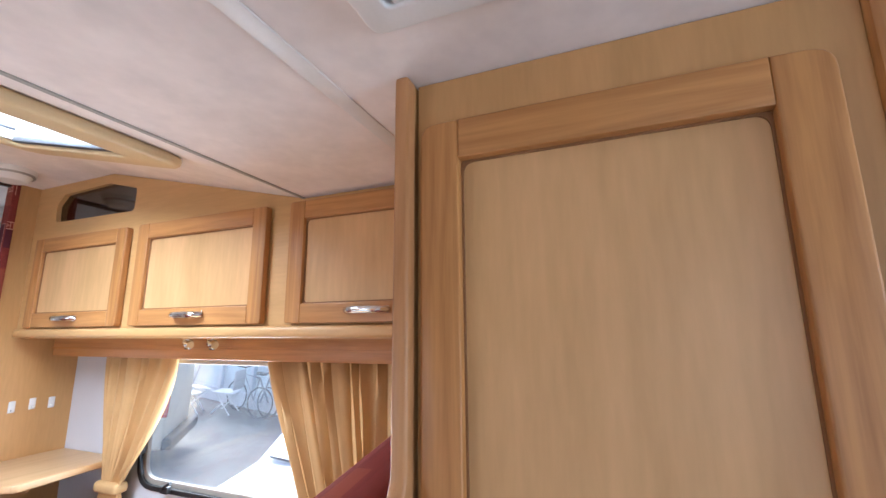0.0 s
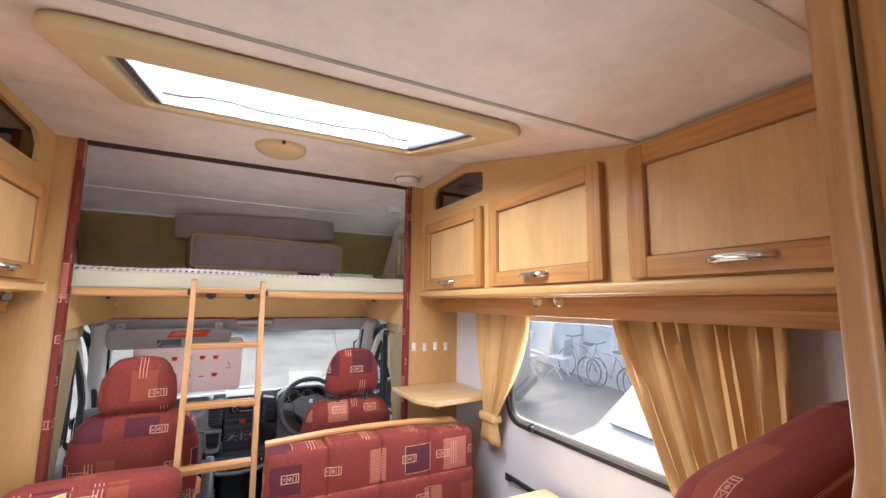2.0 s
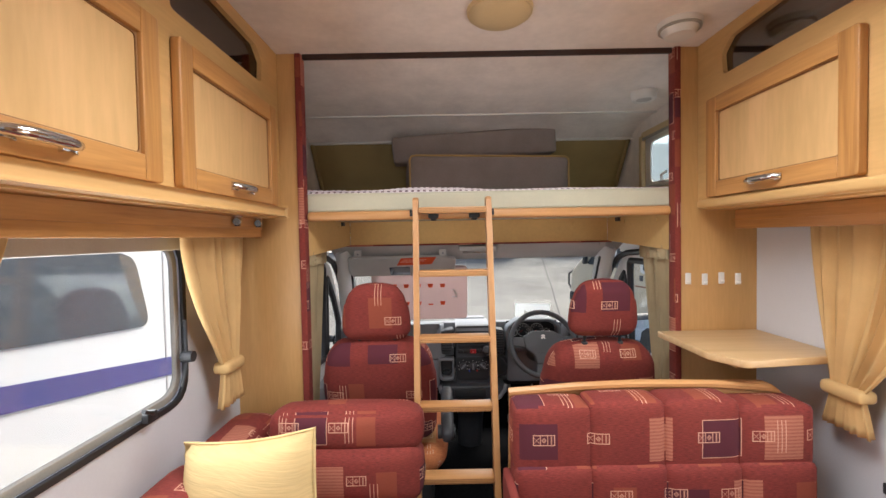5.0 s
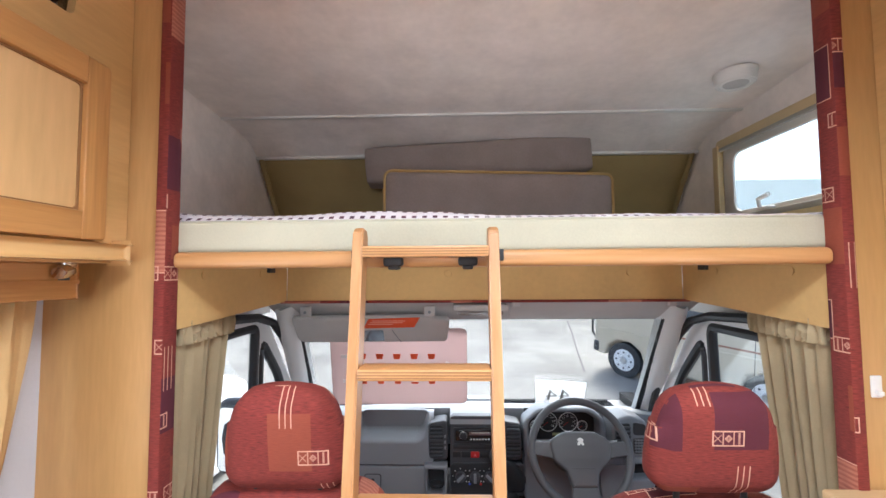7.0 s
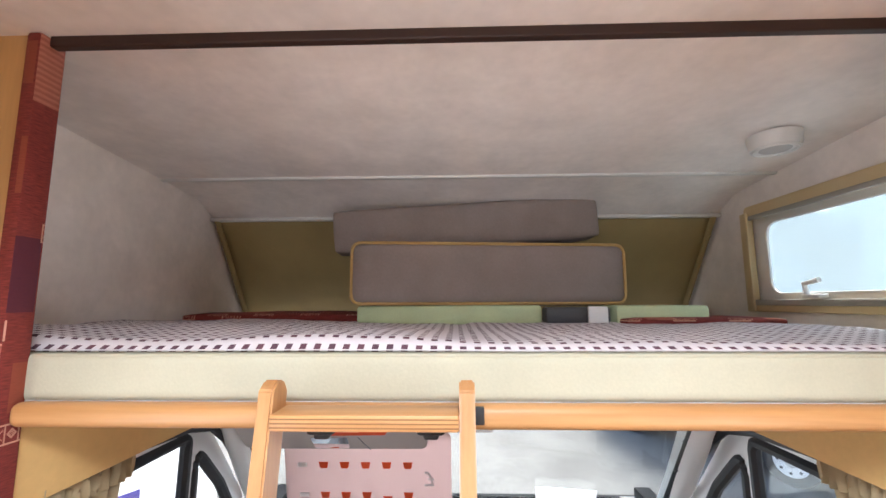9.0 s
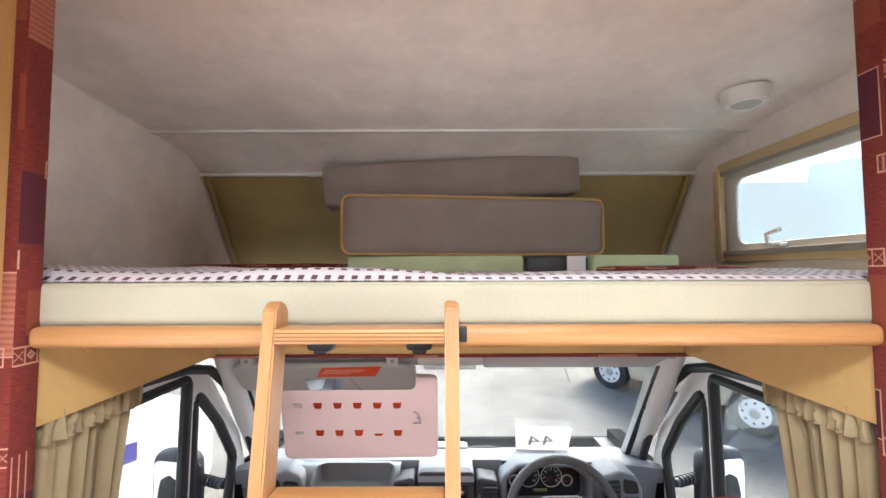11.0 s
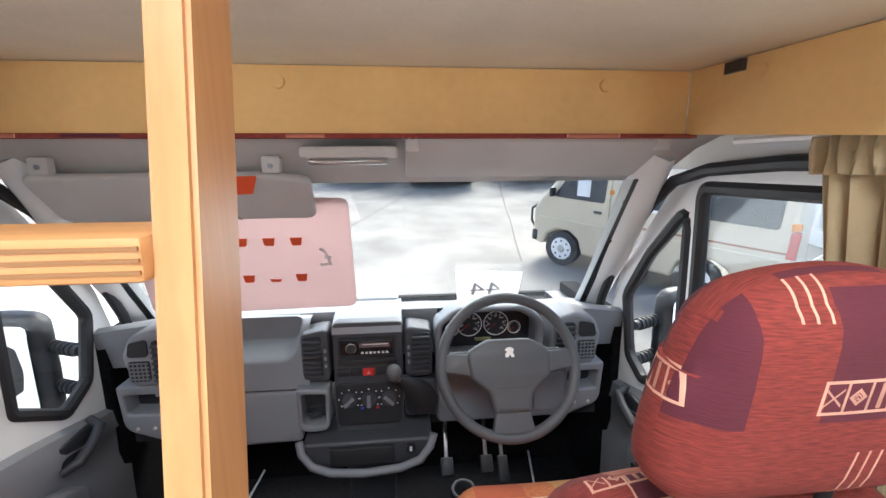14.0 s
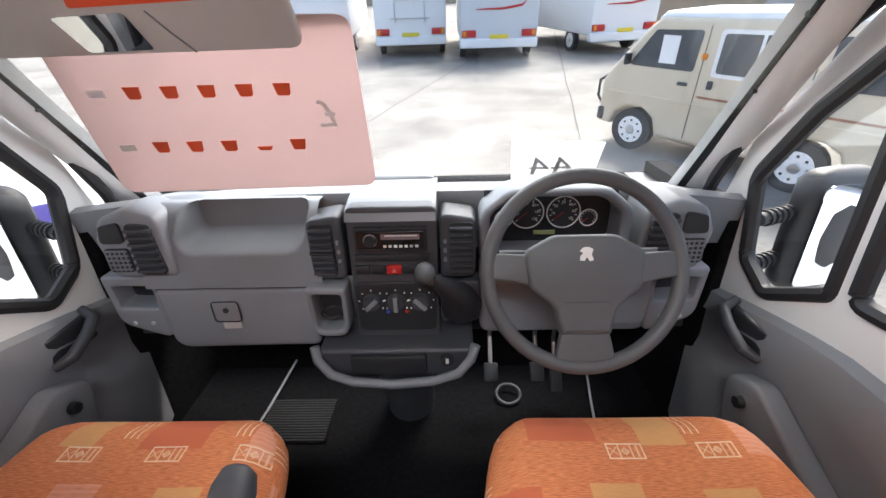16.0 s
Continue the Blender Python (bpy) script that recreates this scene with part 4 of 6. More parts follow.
# gingham cover, uneven on the left
gm = bpy.data.materials.new("gingham")
gm.use_nodes = True
n, l = gm.node_tree.nodes, gm.node_tree.links
tc, ck = n.new("ShaderNodeTexCoord"), n.new("ShaderNodeTexBrick")
ck.offset, ck.inputs["Scale"].default_value = 0.0, 1.0
ck.inputs["Brick Width"].default_value, ck.inputs["Row Height"].default_value, ck.inputs["Mortar Size"].default_value = 0.026, 0.026, 0.0075
ck.inputs["Color1"].default_value, ck.inputs["Color2"].default_value, ck.inputs["Mortar"].default_value = (0.10, 0.05, 0.07, 1), (0.14, 0.06, 0.08, 1), (0.72, 0.66, 0.68, 1)
l.new(tc.outputs["Object"], ck.inputs["Vector"]), l.new(ck.outputs["Color"], n["Principled BSDF"].inputs["Base Color"])
n["Principled BSDF"].inputs["Roughness"].default_value = 0.9
bm = bmesh.new()
g = {}
for i in range(61):
    for j in range(31):
        x, y = -1.04 + 2.0 * i / 60, 2.45 + 0.95 * j / 30
        lift = 0.008 + (0.06 * max(0, -x) ** 0.6 * (1 - j / 60) if x < 0.0 else 0.016 * min(1, j / 8))
        z = 1.6540 + lift * (0.5 + 0.5 * noise.noise(Vector((x * 3, y * 3, 0)))) + 0.006 * abs(noise.noise(Vector((x * 9, y * 9, 4))))
        if j == 0:
            z = 1.6535
        g[i, j] = bm.verts.new((x, y, z))
for i in range(60):
    for j in range(30):
        bm.faces.new((g[i, j], g[i + 1, j], g[i + 1, j + 1], g[i, j + 1]))
gc = solo("gingham_cover", bm, gm, "crumpled gingham checked cover on the bunk", "blanket", smooth=80)
gc.modifiers.new("thick", "SOLIDIFY").thickness = 0.004


def foam_cushion(name, label, size, m, piped):
    c = thing(name, label, "seat cushion", m=m)
    part("cover", soft((0, 0, 0), size, 0.03 if piped else 0.018, 10, 0.008, jit=0.004), taupe_cloth, c, "", 80)
    if piped:
        h = Vector(size) / 2
        for y in (-h.y, h.y):
            o = rect(-h.x + 0.006, h.x - 0.006, -h.z + 0.006, h.z - 0.006, 0.035)
            part("piping", tube([(a, y + math.copysign(0.006, -y), b) for a, b in o], 0.0055, 6, closed=True), piping_cloth, c)


solo("foam_block", box(-0.37, 0.27, 3.16, 3.55, 1.660, 1.7255, bevel=0.012), green_foam, "long pale green foam block lying on the bunk", "foam block", group="foam blocks on the bunk")
solo("foam_block", box(0.50, 0.80, 3.10, 3.42, 1.662, 1.724, bevel=0.010), green_foam, "short pale green foam block beside the cushions", "foam block", group="foam blocks on the bunk")
rb = solo("red_blanket", soft((-0.66, 3.40, 1.680), (0.74, 0.36, 0.036), 0.016, 10, 0.004, jit=0.006), red_fabric, "dark red blanket folded at the back of the bunk", "blanket")
cube_uv(rb)
foam_cushion("loose_cushion", "taupe seat cushion with ochre piping on the bunk", (1.0, 0.42, 0.225), pose(0.08, 3.40, 1.838, 0, 0, 7), True)
foam_cushion("loose_cushion", "plain taupe wedge cushion stacked behind on the bunk", (1.06, 0.15, 0.17), pose(0.02, 3.415, 2.045, 0, -3.8, 4), False)
st = thing("folded_strap", "dark folded cushion strap on the bunk", "strap")
part("band", box(0.275, 0.49, 3.12, 3.2, 1.664, 1.72, bevel=0.012), dash_dark, st)
part("tag", box(0.41, 0.475, 3.105, 3.119, 1.664, 1.722, bevel=0.004), white_paper, st)
rb = solo("red_blanket", soft((0.76, 3.2, 1.672), (0.5, 0.3, 0.026), 0.012, 8, 0.003), red_fabric, "dark red folded blanket on the bunk", "blanket")
cube_uv(rb)

# boards below the bunk
bk = prism([(-0.70, 2.92, 1.42), (0.70, 2.92, 1.42), (0.70, 2.92, 1.545), (-0.70, 2.92, 1.545)], (0, 0.015, 0))
structure("wall_over_cab", bk, tan_board, "tan board below the front of the bunk", "board")
for s in (-1, 1):
    bm = prism([(s * 0.702, 2.92, 1.42), (s * 0.78, 2.425, 1.382), (s * 0.78, 2.425, 1.545), (s * 0.702, 2.92, 1.545)], (s * 0.015, 0.004, 0))
    structure("wall_over_cab_side", bm, tan_board, "tan quilted side board below the bunk", "board")
    for t in (0.3, 0.8):
        structure("trim", cyl((s * (0.702 + 0.078 * t) - s * 0.002, 2.92 - 0.495 * t, 1.517), (s * (0.702 + 0.078 * t) + s * 0.006, 2.92 - 0.495 * t, 1.517), 0.012, 0.012, 16), tan_board, "screw cap on the board", "cap")
    structure("trim", box(min(s * 0.71, s * 0.745), max(s * 0.71, s * 0.745), 2.80, 2.84, 1.522, 1.542), black_plastic, "dark clip below the bunk", "clip")
for x in (-0.12, 0.52):
    structure("trim", cyl((x, 2.921, 1.515), (x, 2.914, 1.515), 0.013, 0.012, 16), tan_board, "screw cap on the board", "cap")
tr = link_bm("trim", box(-0.72, 0.72, 2.908, 2.934, 1.412, 1.421, bevel=0.002), red_fabric)
cube_uv(tr)
tagged(tr, "red fabric piping along the board", "trim", kind="structure")

# ---------- ladder ----------
ld = thing("bunk_ladder", "beech ladder hooked on the bunk rail", "ladder")
LT, LB = Vector((0, 2.358, 1.618)), Vector((0, 2.12, 0.125))
for x in (-0.306, -0.010):
    d = (LT - LB).normalized()
    bm = bmesh.new()
    yv = Vector((0, d.z, -d.y))
    pts = [LB - yv * 0.028, LB + yv * 0.028, LT + yv * 0.028 - d * 0.015, LT + yv * 0.012, LT - yv * 0.012, LT - yv * 0.028 - d * 0.015]
    add_prism(bm, [p + Vector((x - 0.0115, 0, 0)) for p in pts], (0.023, 0, 0))
    bmesh.ops.bevel(bm, geom=list(bm.edges), offset=0.003, segments=2, affect="EDGES")
    part("rail", bm, beech_z, ld)
for i in range(6):
    z = 1.565 - i * 0.253
    c = LB + (LT - LB) * ((z - LB.z) / (LT.z - LB.z))
    r = part("rung", box(-0.2945, -0.0215, c.y - 0.034, c.y + 0.03, z - 0.012, z + 0.012, bevel=0.004), beech_x, ld)
    for k in (-0.006, 0.0, 0.006):
        # thin dark strips paint the shaded rung grooves
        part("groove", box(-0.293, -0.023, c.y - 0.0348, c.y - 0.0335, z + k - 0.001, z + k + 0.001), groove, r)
for x in (-0.235, -0.065):
    h = part("hook", box(x - 0.022, x + 0.022, 2.362, 2.394, 1.534, 1.555, bevel=0.006), black_plastic, ld)
    part("hook_tongue", box(x - 0.012, x + 0.012, 2.37, 2.42, 1.526, 1.537, bevel=0.004), black_plastic, h)
for x in (-0.326, 0.01):
    part("bracket", box(x - 0.008, x + 0.008, 2.383, 2.394, 1.545, 1.572, bevel=0.002), black_plastic, ld)

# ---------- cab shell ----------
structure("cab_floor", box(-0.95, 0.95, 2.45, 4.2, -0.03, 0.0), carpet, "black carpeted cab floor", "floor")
structure("step", box(-1.0, 1.0, 2.43, 2.449, -0.03, 0.12), floor_vinyl, "low step down into the cab", "step")
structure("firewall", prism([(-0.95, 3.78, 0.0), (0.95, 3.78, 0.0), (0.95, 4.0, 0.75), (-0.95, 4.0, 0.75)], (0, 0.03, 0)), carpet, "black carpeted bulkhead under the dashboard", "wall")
# roof lining between board and windscreen
prof = [(2.936, 1.430), (3.02, 1.424), (3.10, 1.398), (3.19, 1.352), (3.245, 1.316), (3.262, 1.335), (3.10, 1.43), (2.936, 1.46)]
structure("ceiling_cab", prism([(-0.86, y, z) for y, z in prof], (1.72, 0, 0)), header_grey, "grey felt roof lining above the windscreen", "ceiling")
structure("roof_cab", box(-1.05, 1.05, 2.43, 2.935, 1.567, 1.58), cab_white, "cab roof under the bunk", "roof")
WT, WB = Vector((0, 3.255, 1.325)), Vector((0, 3.80, 0.735))
wd = (WB - WT).normalized()
wn_dir = Vector((0, wd.z, -wd.y)) * -1


def on_screen(x, s, off=0.0):
    """Point on the windscreen: s metres down from its top edge, off metres out of the cab."""
    k = 0.05 * (x / 0.8) ** 2
    return Vector((x, WT.y + wd.y * s - k, WT.z + wd.z * s - 0.55 * k)) + Vector((0, 0.68, 0.735)) * off


def screen_sheet(x0t, x1t, x0b, x1b, s0, s1, off, thick, nx=12, ns=6):
    bm = bmesh.new()
    gr = []
    for o in (off, off + thick):
        gr.append([[bm.verts.new(on_screen((x0t + (x1t - x0t) * i / nx) * (1 - j / ns) + (x0b + (x1b - x0b) * i / nx) * (j / ns), s0 + (s1 - s0) * j / ns, o)) for i in range(nx + 1)] for j in range(ns + 1)])
    for g_ in gr:
        for j in range(ns):
            for i in range(nx):
                bm.faces.new((g_[j][i], g_[j][i + 1], g_[j + 1][i + 1], g_[j + 1][i]))
    a, b = gr
    rim = [(0, i) for i in range(nx + 1)] + [(j, nx) for j in range(1, ns + 1)] + [(ns, i) for i in range(nx - 1, -1, -1)] + [(j, 0) for j in range(ns - 1, 0, -1)]
    for k in range(len(rim)):
        p, q = rim[k], rim[(k + 1) % len(rim)]
        bm.faces.new((a[p[0]][p[1]], a[q[0]][q[1]], b[q[0]][q[1]], b[p[0]][p[1]]))
    return bm


ws = thing("windscreen", "raked windscreen with a black edge", "windscreen", kind="structure")
part("pane", screen_sheet(-0.76, 0.76, -0.86, 0.86, -0.02, 0.86, 0.0, 0.005), clear, ws).visible_shadow = False
part("edge_band", screen_sheet(0.758, 0.775, 0.845, 0.87, -0.02, 0.86, 0.006, 0.002, 2), black_rubber, ws)
part("edge_band", screen_sheet(-0.775, -0.758, -0.87, -0.845, -0.02, 0.86, 0.006, 0.002, 2), black_rubber, ws)
for s in (-1, 1):
    bm = bmesh.new()
    rows = []
    for t in np.linspace(-0.12, 1, 9):
        c = Vector((s * (0.775 + 0.095 * t), 3.215 + 0.535 * t, 1.315 - 0.57 * t - 0.02 * math.sin(t * math.pi)))
        sec = [(-0.026, 0.02, 0.02), (0.0, 0.05, 0.0), (0.085, 0.04, 0.0), (0.085, 0.005, -0.015), (0.05, -0.02, -0.025), (0.004, -0.024, -0.008)]
        rows.append([bm.verts.new(c + Vector((s * a, b, d))) for a, b, d in sec])
    for i in range(8):
        for k in range(6):
            bm.faces.new((rows[i][k], rows[i][(k + 1) % 6], rows[i + 1][(k + 1) % 6], rows[i + 1][k]))
    bm.faces.new(rows[0]), bm.faces.new(rows[-1])
    p = structure("pillar_right" if s > 0 else "pillar_left", bm, cab_white, "white painted windscreen pillar", "pillar", 50)
    for t in (0.12, 0.35, 0.6, 0.85):
        c = Vector((s * (0.762 + 0.095 * t), 3.199 + 0.535 * t, 1.327 - 0.57 * t - 0.02 * math.sin(t * math.pi)))
        part("plug", cyl(c + Vector((s * 0.004, 0, 0)), c - Vector((s * 0.008, 0.002, 0.0)), 0.005, 0.005, 10), black_plastic, p)

# ---------- cab doors ----------
DX = 0.905
quarter = rpoly([(3.165, 1.25), (3.335, 1.075), (3.455, 0.90), (3.41, 0.69), (3.31, 0.637), (3.15, 0.735)], [0.03, 0.1, 0.06, 0.05, 0.04, 0.02])
drop = rpoly([(2.54, 1.30), (3.122, 1.30), (3.10, 0.747), (2.54, 0.80)], [0.03, 0.03, 0.03, 0.03])


def cab_door(s):
    M = Matrix.Identity(4) if s > 0 else Matrix.Diagonal((-1, 1, 1, 1))
    d = thing("door_1" if s > 0 else "door_2", "white cab door with grey lower trim and quarter light", "cab door", kind="structure")
    outer = rpoly([(2.43, 0.0), (3.55, 0.0), (3.62, 0.62), (3.50, 0.98), (3.25, 1.29), (3.10, 1.352), (2.43, 1.36)], [0, 0, 0.08, 0.2, 0.08, 0.05, 0])
    part("door_skin", plate([outer, quarter, drop], DX, DX + 0.03, "x", M, 0.006), cab_white, d)
    for nm, o in (("quarter_seal", quarter), ("window_seal", drop)):
        part(nm, tube([M @ Vector((DX + 0.008, a, b)) for a, b in o], 0.019, 8, closed=True), black_rubber, d)
    for o in (quarter, drop):
        part("pane", plate([o], DX + 0.012, DX + 0.016, "x", M), clear, d).visible_shadow = False
    # grey trim swelling out below the sill
    rows = []
    bm = bmesh.new()
    for y in np.linspace(2.53, 3.58, 13):
        top = 0.648 - 0.09 * max(0, (y - 3.05) / 0.42) ** 1.2
        sec = [(0.0, top + 0.004), (0.03, top - 0.004), (0.045, top - 0.06), (0.03, 0.5), (0.025, 0.4), (0.06, 0.33), (0.055, 0.05), (0.0, 0.03)]
        rows.append([bm.verts.new(M @ Vector((DX - a * (1 if y < 3.45 else 0.5), y, z))) for a, z in sec])
    for a, b in zip(rows, rows[1:]):
        for k in range(8):
            bm.faces.new((a[k], a[(k + 1) % 8], b[(k + 1) % 8], b[k]))
    bm.faces.new(rows[0]), bm.faces.new(rows[-1])
    t = part("trim_panel", bm, door_grey, d, "dark grey moulded door trim", 50)
    part("pull_handle", tube([M @ Vector(p) for p in ((DX - 0.035, 3.21, 0.512), (DX - 0.068, 3.235, 0.53), (DX - 0.074, 3.29, 0.56), (DX - 0.068, 3.33, 0.585), (DX - 0.03, 3.345, 0.60))], [0.012, 0.016, 0.015, 0.015, 0.012], 10), dash_dark, t)
    part("handle_cup", soft(M @ Vector((DX - 0.034, 3.28, 0.55)), (0.02, 0.14, 0.08), 0.009, 6), black_plastic, t)
    pod = part("switch_pod", plate([rpoly([(2.9, 0.30), (3.2, 0.30), (3.24, 0.46), (3.14, 0.50), (2.9, 0.40)], 0.05)], DX - 0.085, DX - 0.03, "x", M, 0.012), door_grey, t)
    for yy in (3.07, 3.12):
        part("switch", box(DX - 0.0925, DX - 0.084, yy - 0.018, yy + 0.018, 0.35, 0.385, bevel=0.004, m=M), black_plastic, pod)
    part("mirror_knob", cyl(M @ Vector((DX - 0.084, 3.16, 0.43)), M @ Vector((DX - 0.1, 3.16, 0.43)), 0.016, 0.014, 14), black_plastic, pod)
    part("door_bin", soft(M @ Vector((DX - 0.075, 2.78, 0.22)), (0.06, 0.62, 0.2), 0.028, 6), dash_dark, t)
    # weather seal round the door opening
    arc = [(3.60, 0.60), (3.595, 0.75), (3.56, 0.86), (3.48, 1.005), (3.378, 1.146), (3.29, 1.243), (3.19, 1.314), (3.06, 1.346), (2.85, 1.36), (2.5, 1.362)]
    part("weather_seal", tube([M @ Vector((DX - 0.034, a, b)) for a, b in arc], 0.017, 8), black_rubber, d)
    # door mirror
    mi = thing("door_mirror", "tall black door mirror on ribbed arms", "mirror")
    bm = soft((0, 0, 0), (0.21, 0.09, 0.35), 0.04, 8, 0.01)
    bm.transform(M @ pose(1.17, 3.51, 0.72, 0, 0, 10))
    part("housing", bm, black_plastic, mi)
    part("mirror_glass", plate([rect(-0.09, 0.075, -0.15, 0.15, 0.03)], -0.052, -0.048, "y", M @ pose(1.17, 3.51, 0.72, 0, 0, 10)), mirror_glass, mi)
    for zz in (0.64, 0.78):
        a, b = Vector((DX + 0.04, 3.45, zz)), Vector((1.09, 3.51, zz))
        arm = part("arm", tube([M @ a, M @ b], 0.018, 10), black_plastic, mi)
        bm = bmesh.new()
        for k in range(6):
            c = a + (b - a) * (0.15 + k * 0.14)
            add_cyl(bm, M @ c, M @ (c + (b - a) * 0.05), 0.023, 0.023, 12)
        part("arm_rib", bm, black_rubber, arm)


for s in (1, -1):
    cab_door(s)
    # pillar behind the door
    structure("pillar_rear", box(min(s * 0.90, s * 1.06), max(s * 0.90, s * 1.06), 2.42, 2.52, 0.0, 1.56), dash_dark, "dark pillar behind the cab door", "pillar")
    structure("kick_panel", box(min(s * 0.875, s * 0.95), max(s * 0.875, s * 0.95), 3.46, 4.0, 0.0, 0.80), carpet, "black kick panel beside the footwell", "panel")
    structure("cowl_end", box(min(s * 0.80, s * 1.0), max(s * 0.80, s * 1.0), 3.62, 4.0, 0.70, 0.755), dash_dark, "dark cowl end under the windscreen", "cowl")
    structure("cab_side", box(min(s * 0.93, s * 1.07), max(s * 0.93, s * 1.07), 2.44, 3.3, 1.345, 1.545), cab_white, "white cab side above the door", "wall")
    c = thing("cab_curtain", "khaki cab curtain with a gathered heading", "curtain", "curtains of the cab")

    def shape(v, s=s):
        return 2.46 + 0.02 * v, 2.71 - 0.12 * v, 1 - 0.2 * v

    drape("cloth", cab_curtain_cloth, c, 2.47, 2.8, 1.375, 0.35, lambda u, d, z, s=s: (s * (0.80 - d + 0.03 * (1.375 - z)), u, z), 6, 0.015, shape)
    drape("heading", cab_curtain_cloth, c, 2.455, 2.72, 1.40, 1.34, lambda u, d, z, s=s: (s * (0.79 - d), u, z), 11, 0.014)
    part("track", tube([(s * 0.79, 2.45, 1.40), (s * 0.80, 2.9, 1.405)], 0.007, 6), white_plastic, c)


# ---------- cab seats ----------
def cab_seat(x, arm):
    c = thing("captain_chair", "red patchwork cab chair with headrest and sunlit orange cushion", "chair", "cab chairs", at=(x, 0, 0))
    lean = pose(0, 2.50, 0.785 if x < 0 else 0.755, 15)
    bm = soft((0, 0, 0), (0.48, 0.15, 0.49), 0.06, 12, 0.012)
    for v in bm.verts:
        k = max(0, v.co.z) / 0.26
        v.co.x *= 1 - 0.12 * k ** 2
        v.co.z -= 0.035 * (abs(v.co.x) / 0.25) ** 2 * (v.co.z > 0.1)
    bm.transform(lean)
    fabric(part("backrest", bm, red_fabric, c, "", 70), x * 0.7, 0.06, (0.4, 1.0, 0.45))
    bm = soft((0, 0, 0), (0.272, 0.09, 0.235), 0.042, 12, 0.008)
    for v in bm.verts:
        k = max(0, (v.co.z + 0.12) / 0.24)
        v.co.x *= 1.04 - 0.24 * k ** 2
        v.co.z -= 0.03 * (abs(v.co.x) / 0.15) ** 2 * (v.co.z > 0.05)
    bm.transform(pose(0, 2.408, 1.145, 8))
    fabric(part("headrest", bm, red_fabric, c, "", 70), x * 0.9 + 0.1 + (0.12 if x < 0 else 0.0), 0.02 + (0.05 if x < 0 else 0.0), (0.35, 1.0, 0.45))
    for dx in (-0.075, 0.075):
        p = part("headrest_post", cyl((dx, 2.425, 0.95), (dx, 2.412, 1.06), 0.007, 0.007, 12), black_plastic, c)
        part("guide", cyl((dx, 2.422, 0.975), (dx, 2.42, 0.995), 0.02, 0.014, 16), black_plastic, p)
    bm = soft((0, 0, 0), (0.57, 0.54, 0.16), 0.078, 14, 0.016)
    for v in bm.verts:
        k = max(0, v.co.y) / 0.27
        v.co.x *= 1 - 0.12 * k ** 2
        v.co.z += 0.02 * (abs(v.co.x) / 0.27) ** 2
    bm.transform(pose(0, 2.80, 0.425, 4))
    # cushion takes the brighter copy of the chair's fabric, sunlight coloured in
    fabric(part("seat", bm, sunlit_fabric, c, "patchwork seat cushion in worn, sunlit orange", 70), x * 0.8, 0.1)
    part("base", box(-0.22, 0.22, 2.57, 2.98, 0.06, 0.37, bevel=0.02), black_plastic, c)
    part("runner", box(-0.2, -0.16, 2.55, 3.05, 0.001, 0.06, bevel=0.005), steel, c)
    part("runner", box(0.16, 0.2, 2.55, 3.05, 0.001, 0.06, bevel=0.005), steel, c)
    if arm:
        a = part("armrest", soft((0, 0, 0), (0.06, 0.36, 0.07), 0.028, 8), dash_dark, c, "charcoal folding armrest")
        a.data.transform(pose(arm * 0.295, 2.66, 0.60, 16))
        part("armrest_pivot", cyl((arm * 0.25, 2.54, 0.56), (arm * 0.33, 2.54, 0.56), 0.03, 0.03, 16), black_plastic, c)


cab_seat(-0.487, 1)
cab_seat(0.478, 0)

# ---------- dashboard ----------
db = thing("dashboard", "grey moulded van dashboard with open tray and vents", "dashboard")


def loft(sections, close=True):
    bm = bmesh.new()
    rows = [[bm.verts.new(p) for p in sec] for sec in sections]
    n_ = len(rows[0])
    for a, b in zip(rows, rows[1:]):
        for k in range(n_):
            bm.faces.new((a[k], a[(k + 1) % n_], b[(k + 1) % n_], b[k]))
    if close:
        bm.faces.new(rows[0]), bm.faces.new(rows[-1])
    return bm


def top_z(x):
    return 0.885 - 0.03 * abs(x / 0.8) ** 3


# top shelf from the screen to the crown of the dash
secs = []
for x in np.linspace(-0.90, 0.90, 19):
    t = top_z(x)
    secs.append([(x, 3.45, t - 0.03), (x, 3.452, t - 0.008), (x, 3.48, t), (x, 3.60, t - 0.03), (x, 3.86, 0.76), (x, 3.86, 0.70), (x, 3.48, 0.70)])
part("top_shelf", loft(secs), dash_grey, db, "", 40)
# passenger face: one moulding with the open tray scooped into it
def smooth_step(a_, b_, v):
    v = max(0.0, min(1.0, (v - a_) / (b_ - a_)))
    return v * v * (3 - 2 * v)


def scoop(x, h):
    """Depth of the tray at x and height share h of the face."""
    px, ph = x + 0.402 - 0.035 * (h - 0.35), (h - 0.665) * 0.235
    qx, qh = abs(px) - 0.166 + 0.05, abs(ph) - 0.074 + 0.05
    d = math.hypot(max(qx, 0), max(qh, 0)) + min(max(qx, qh), 0) - 0.05
    return smooth_step(0.0, -0.028, d) if d < 0 else 0.0


bm = bmesh.new()
gx, gh, gv = 96, 44, []
for j in range(gh + 1):
    h = j / gh
    row = []
    for i in range(gx + 1):
        x = -0.665 + 0.465 * i / gx
        y = 3.332 + 0.03 * h + 0.085 * h ** 5
        z = 0.667 + 0.218 * (1 - (1 - h) ** 1.25)
        row.append(bm.verts.new((x, y + 0.115 * scoop(x, h), z - 0.012 * smooth_step(0.9, 1.0, h))))
    gv.append(row)
for j in range(gh):
    for i in range(gx):
        bm.faces.new((gv[j][i], gv[j][i + 1], gv[j + 1][i + 1], gv[j + 1][i]))
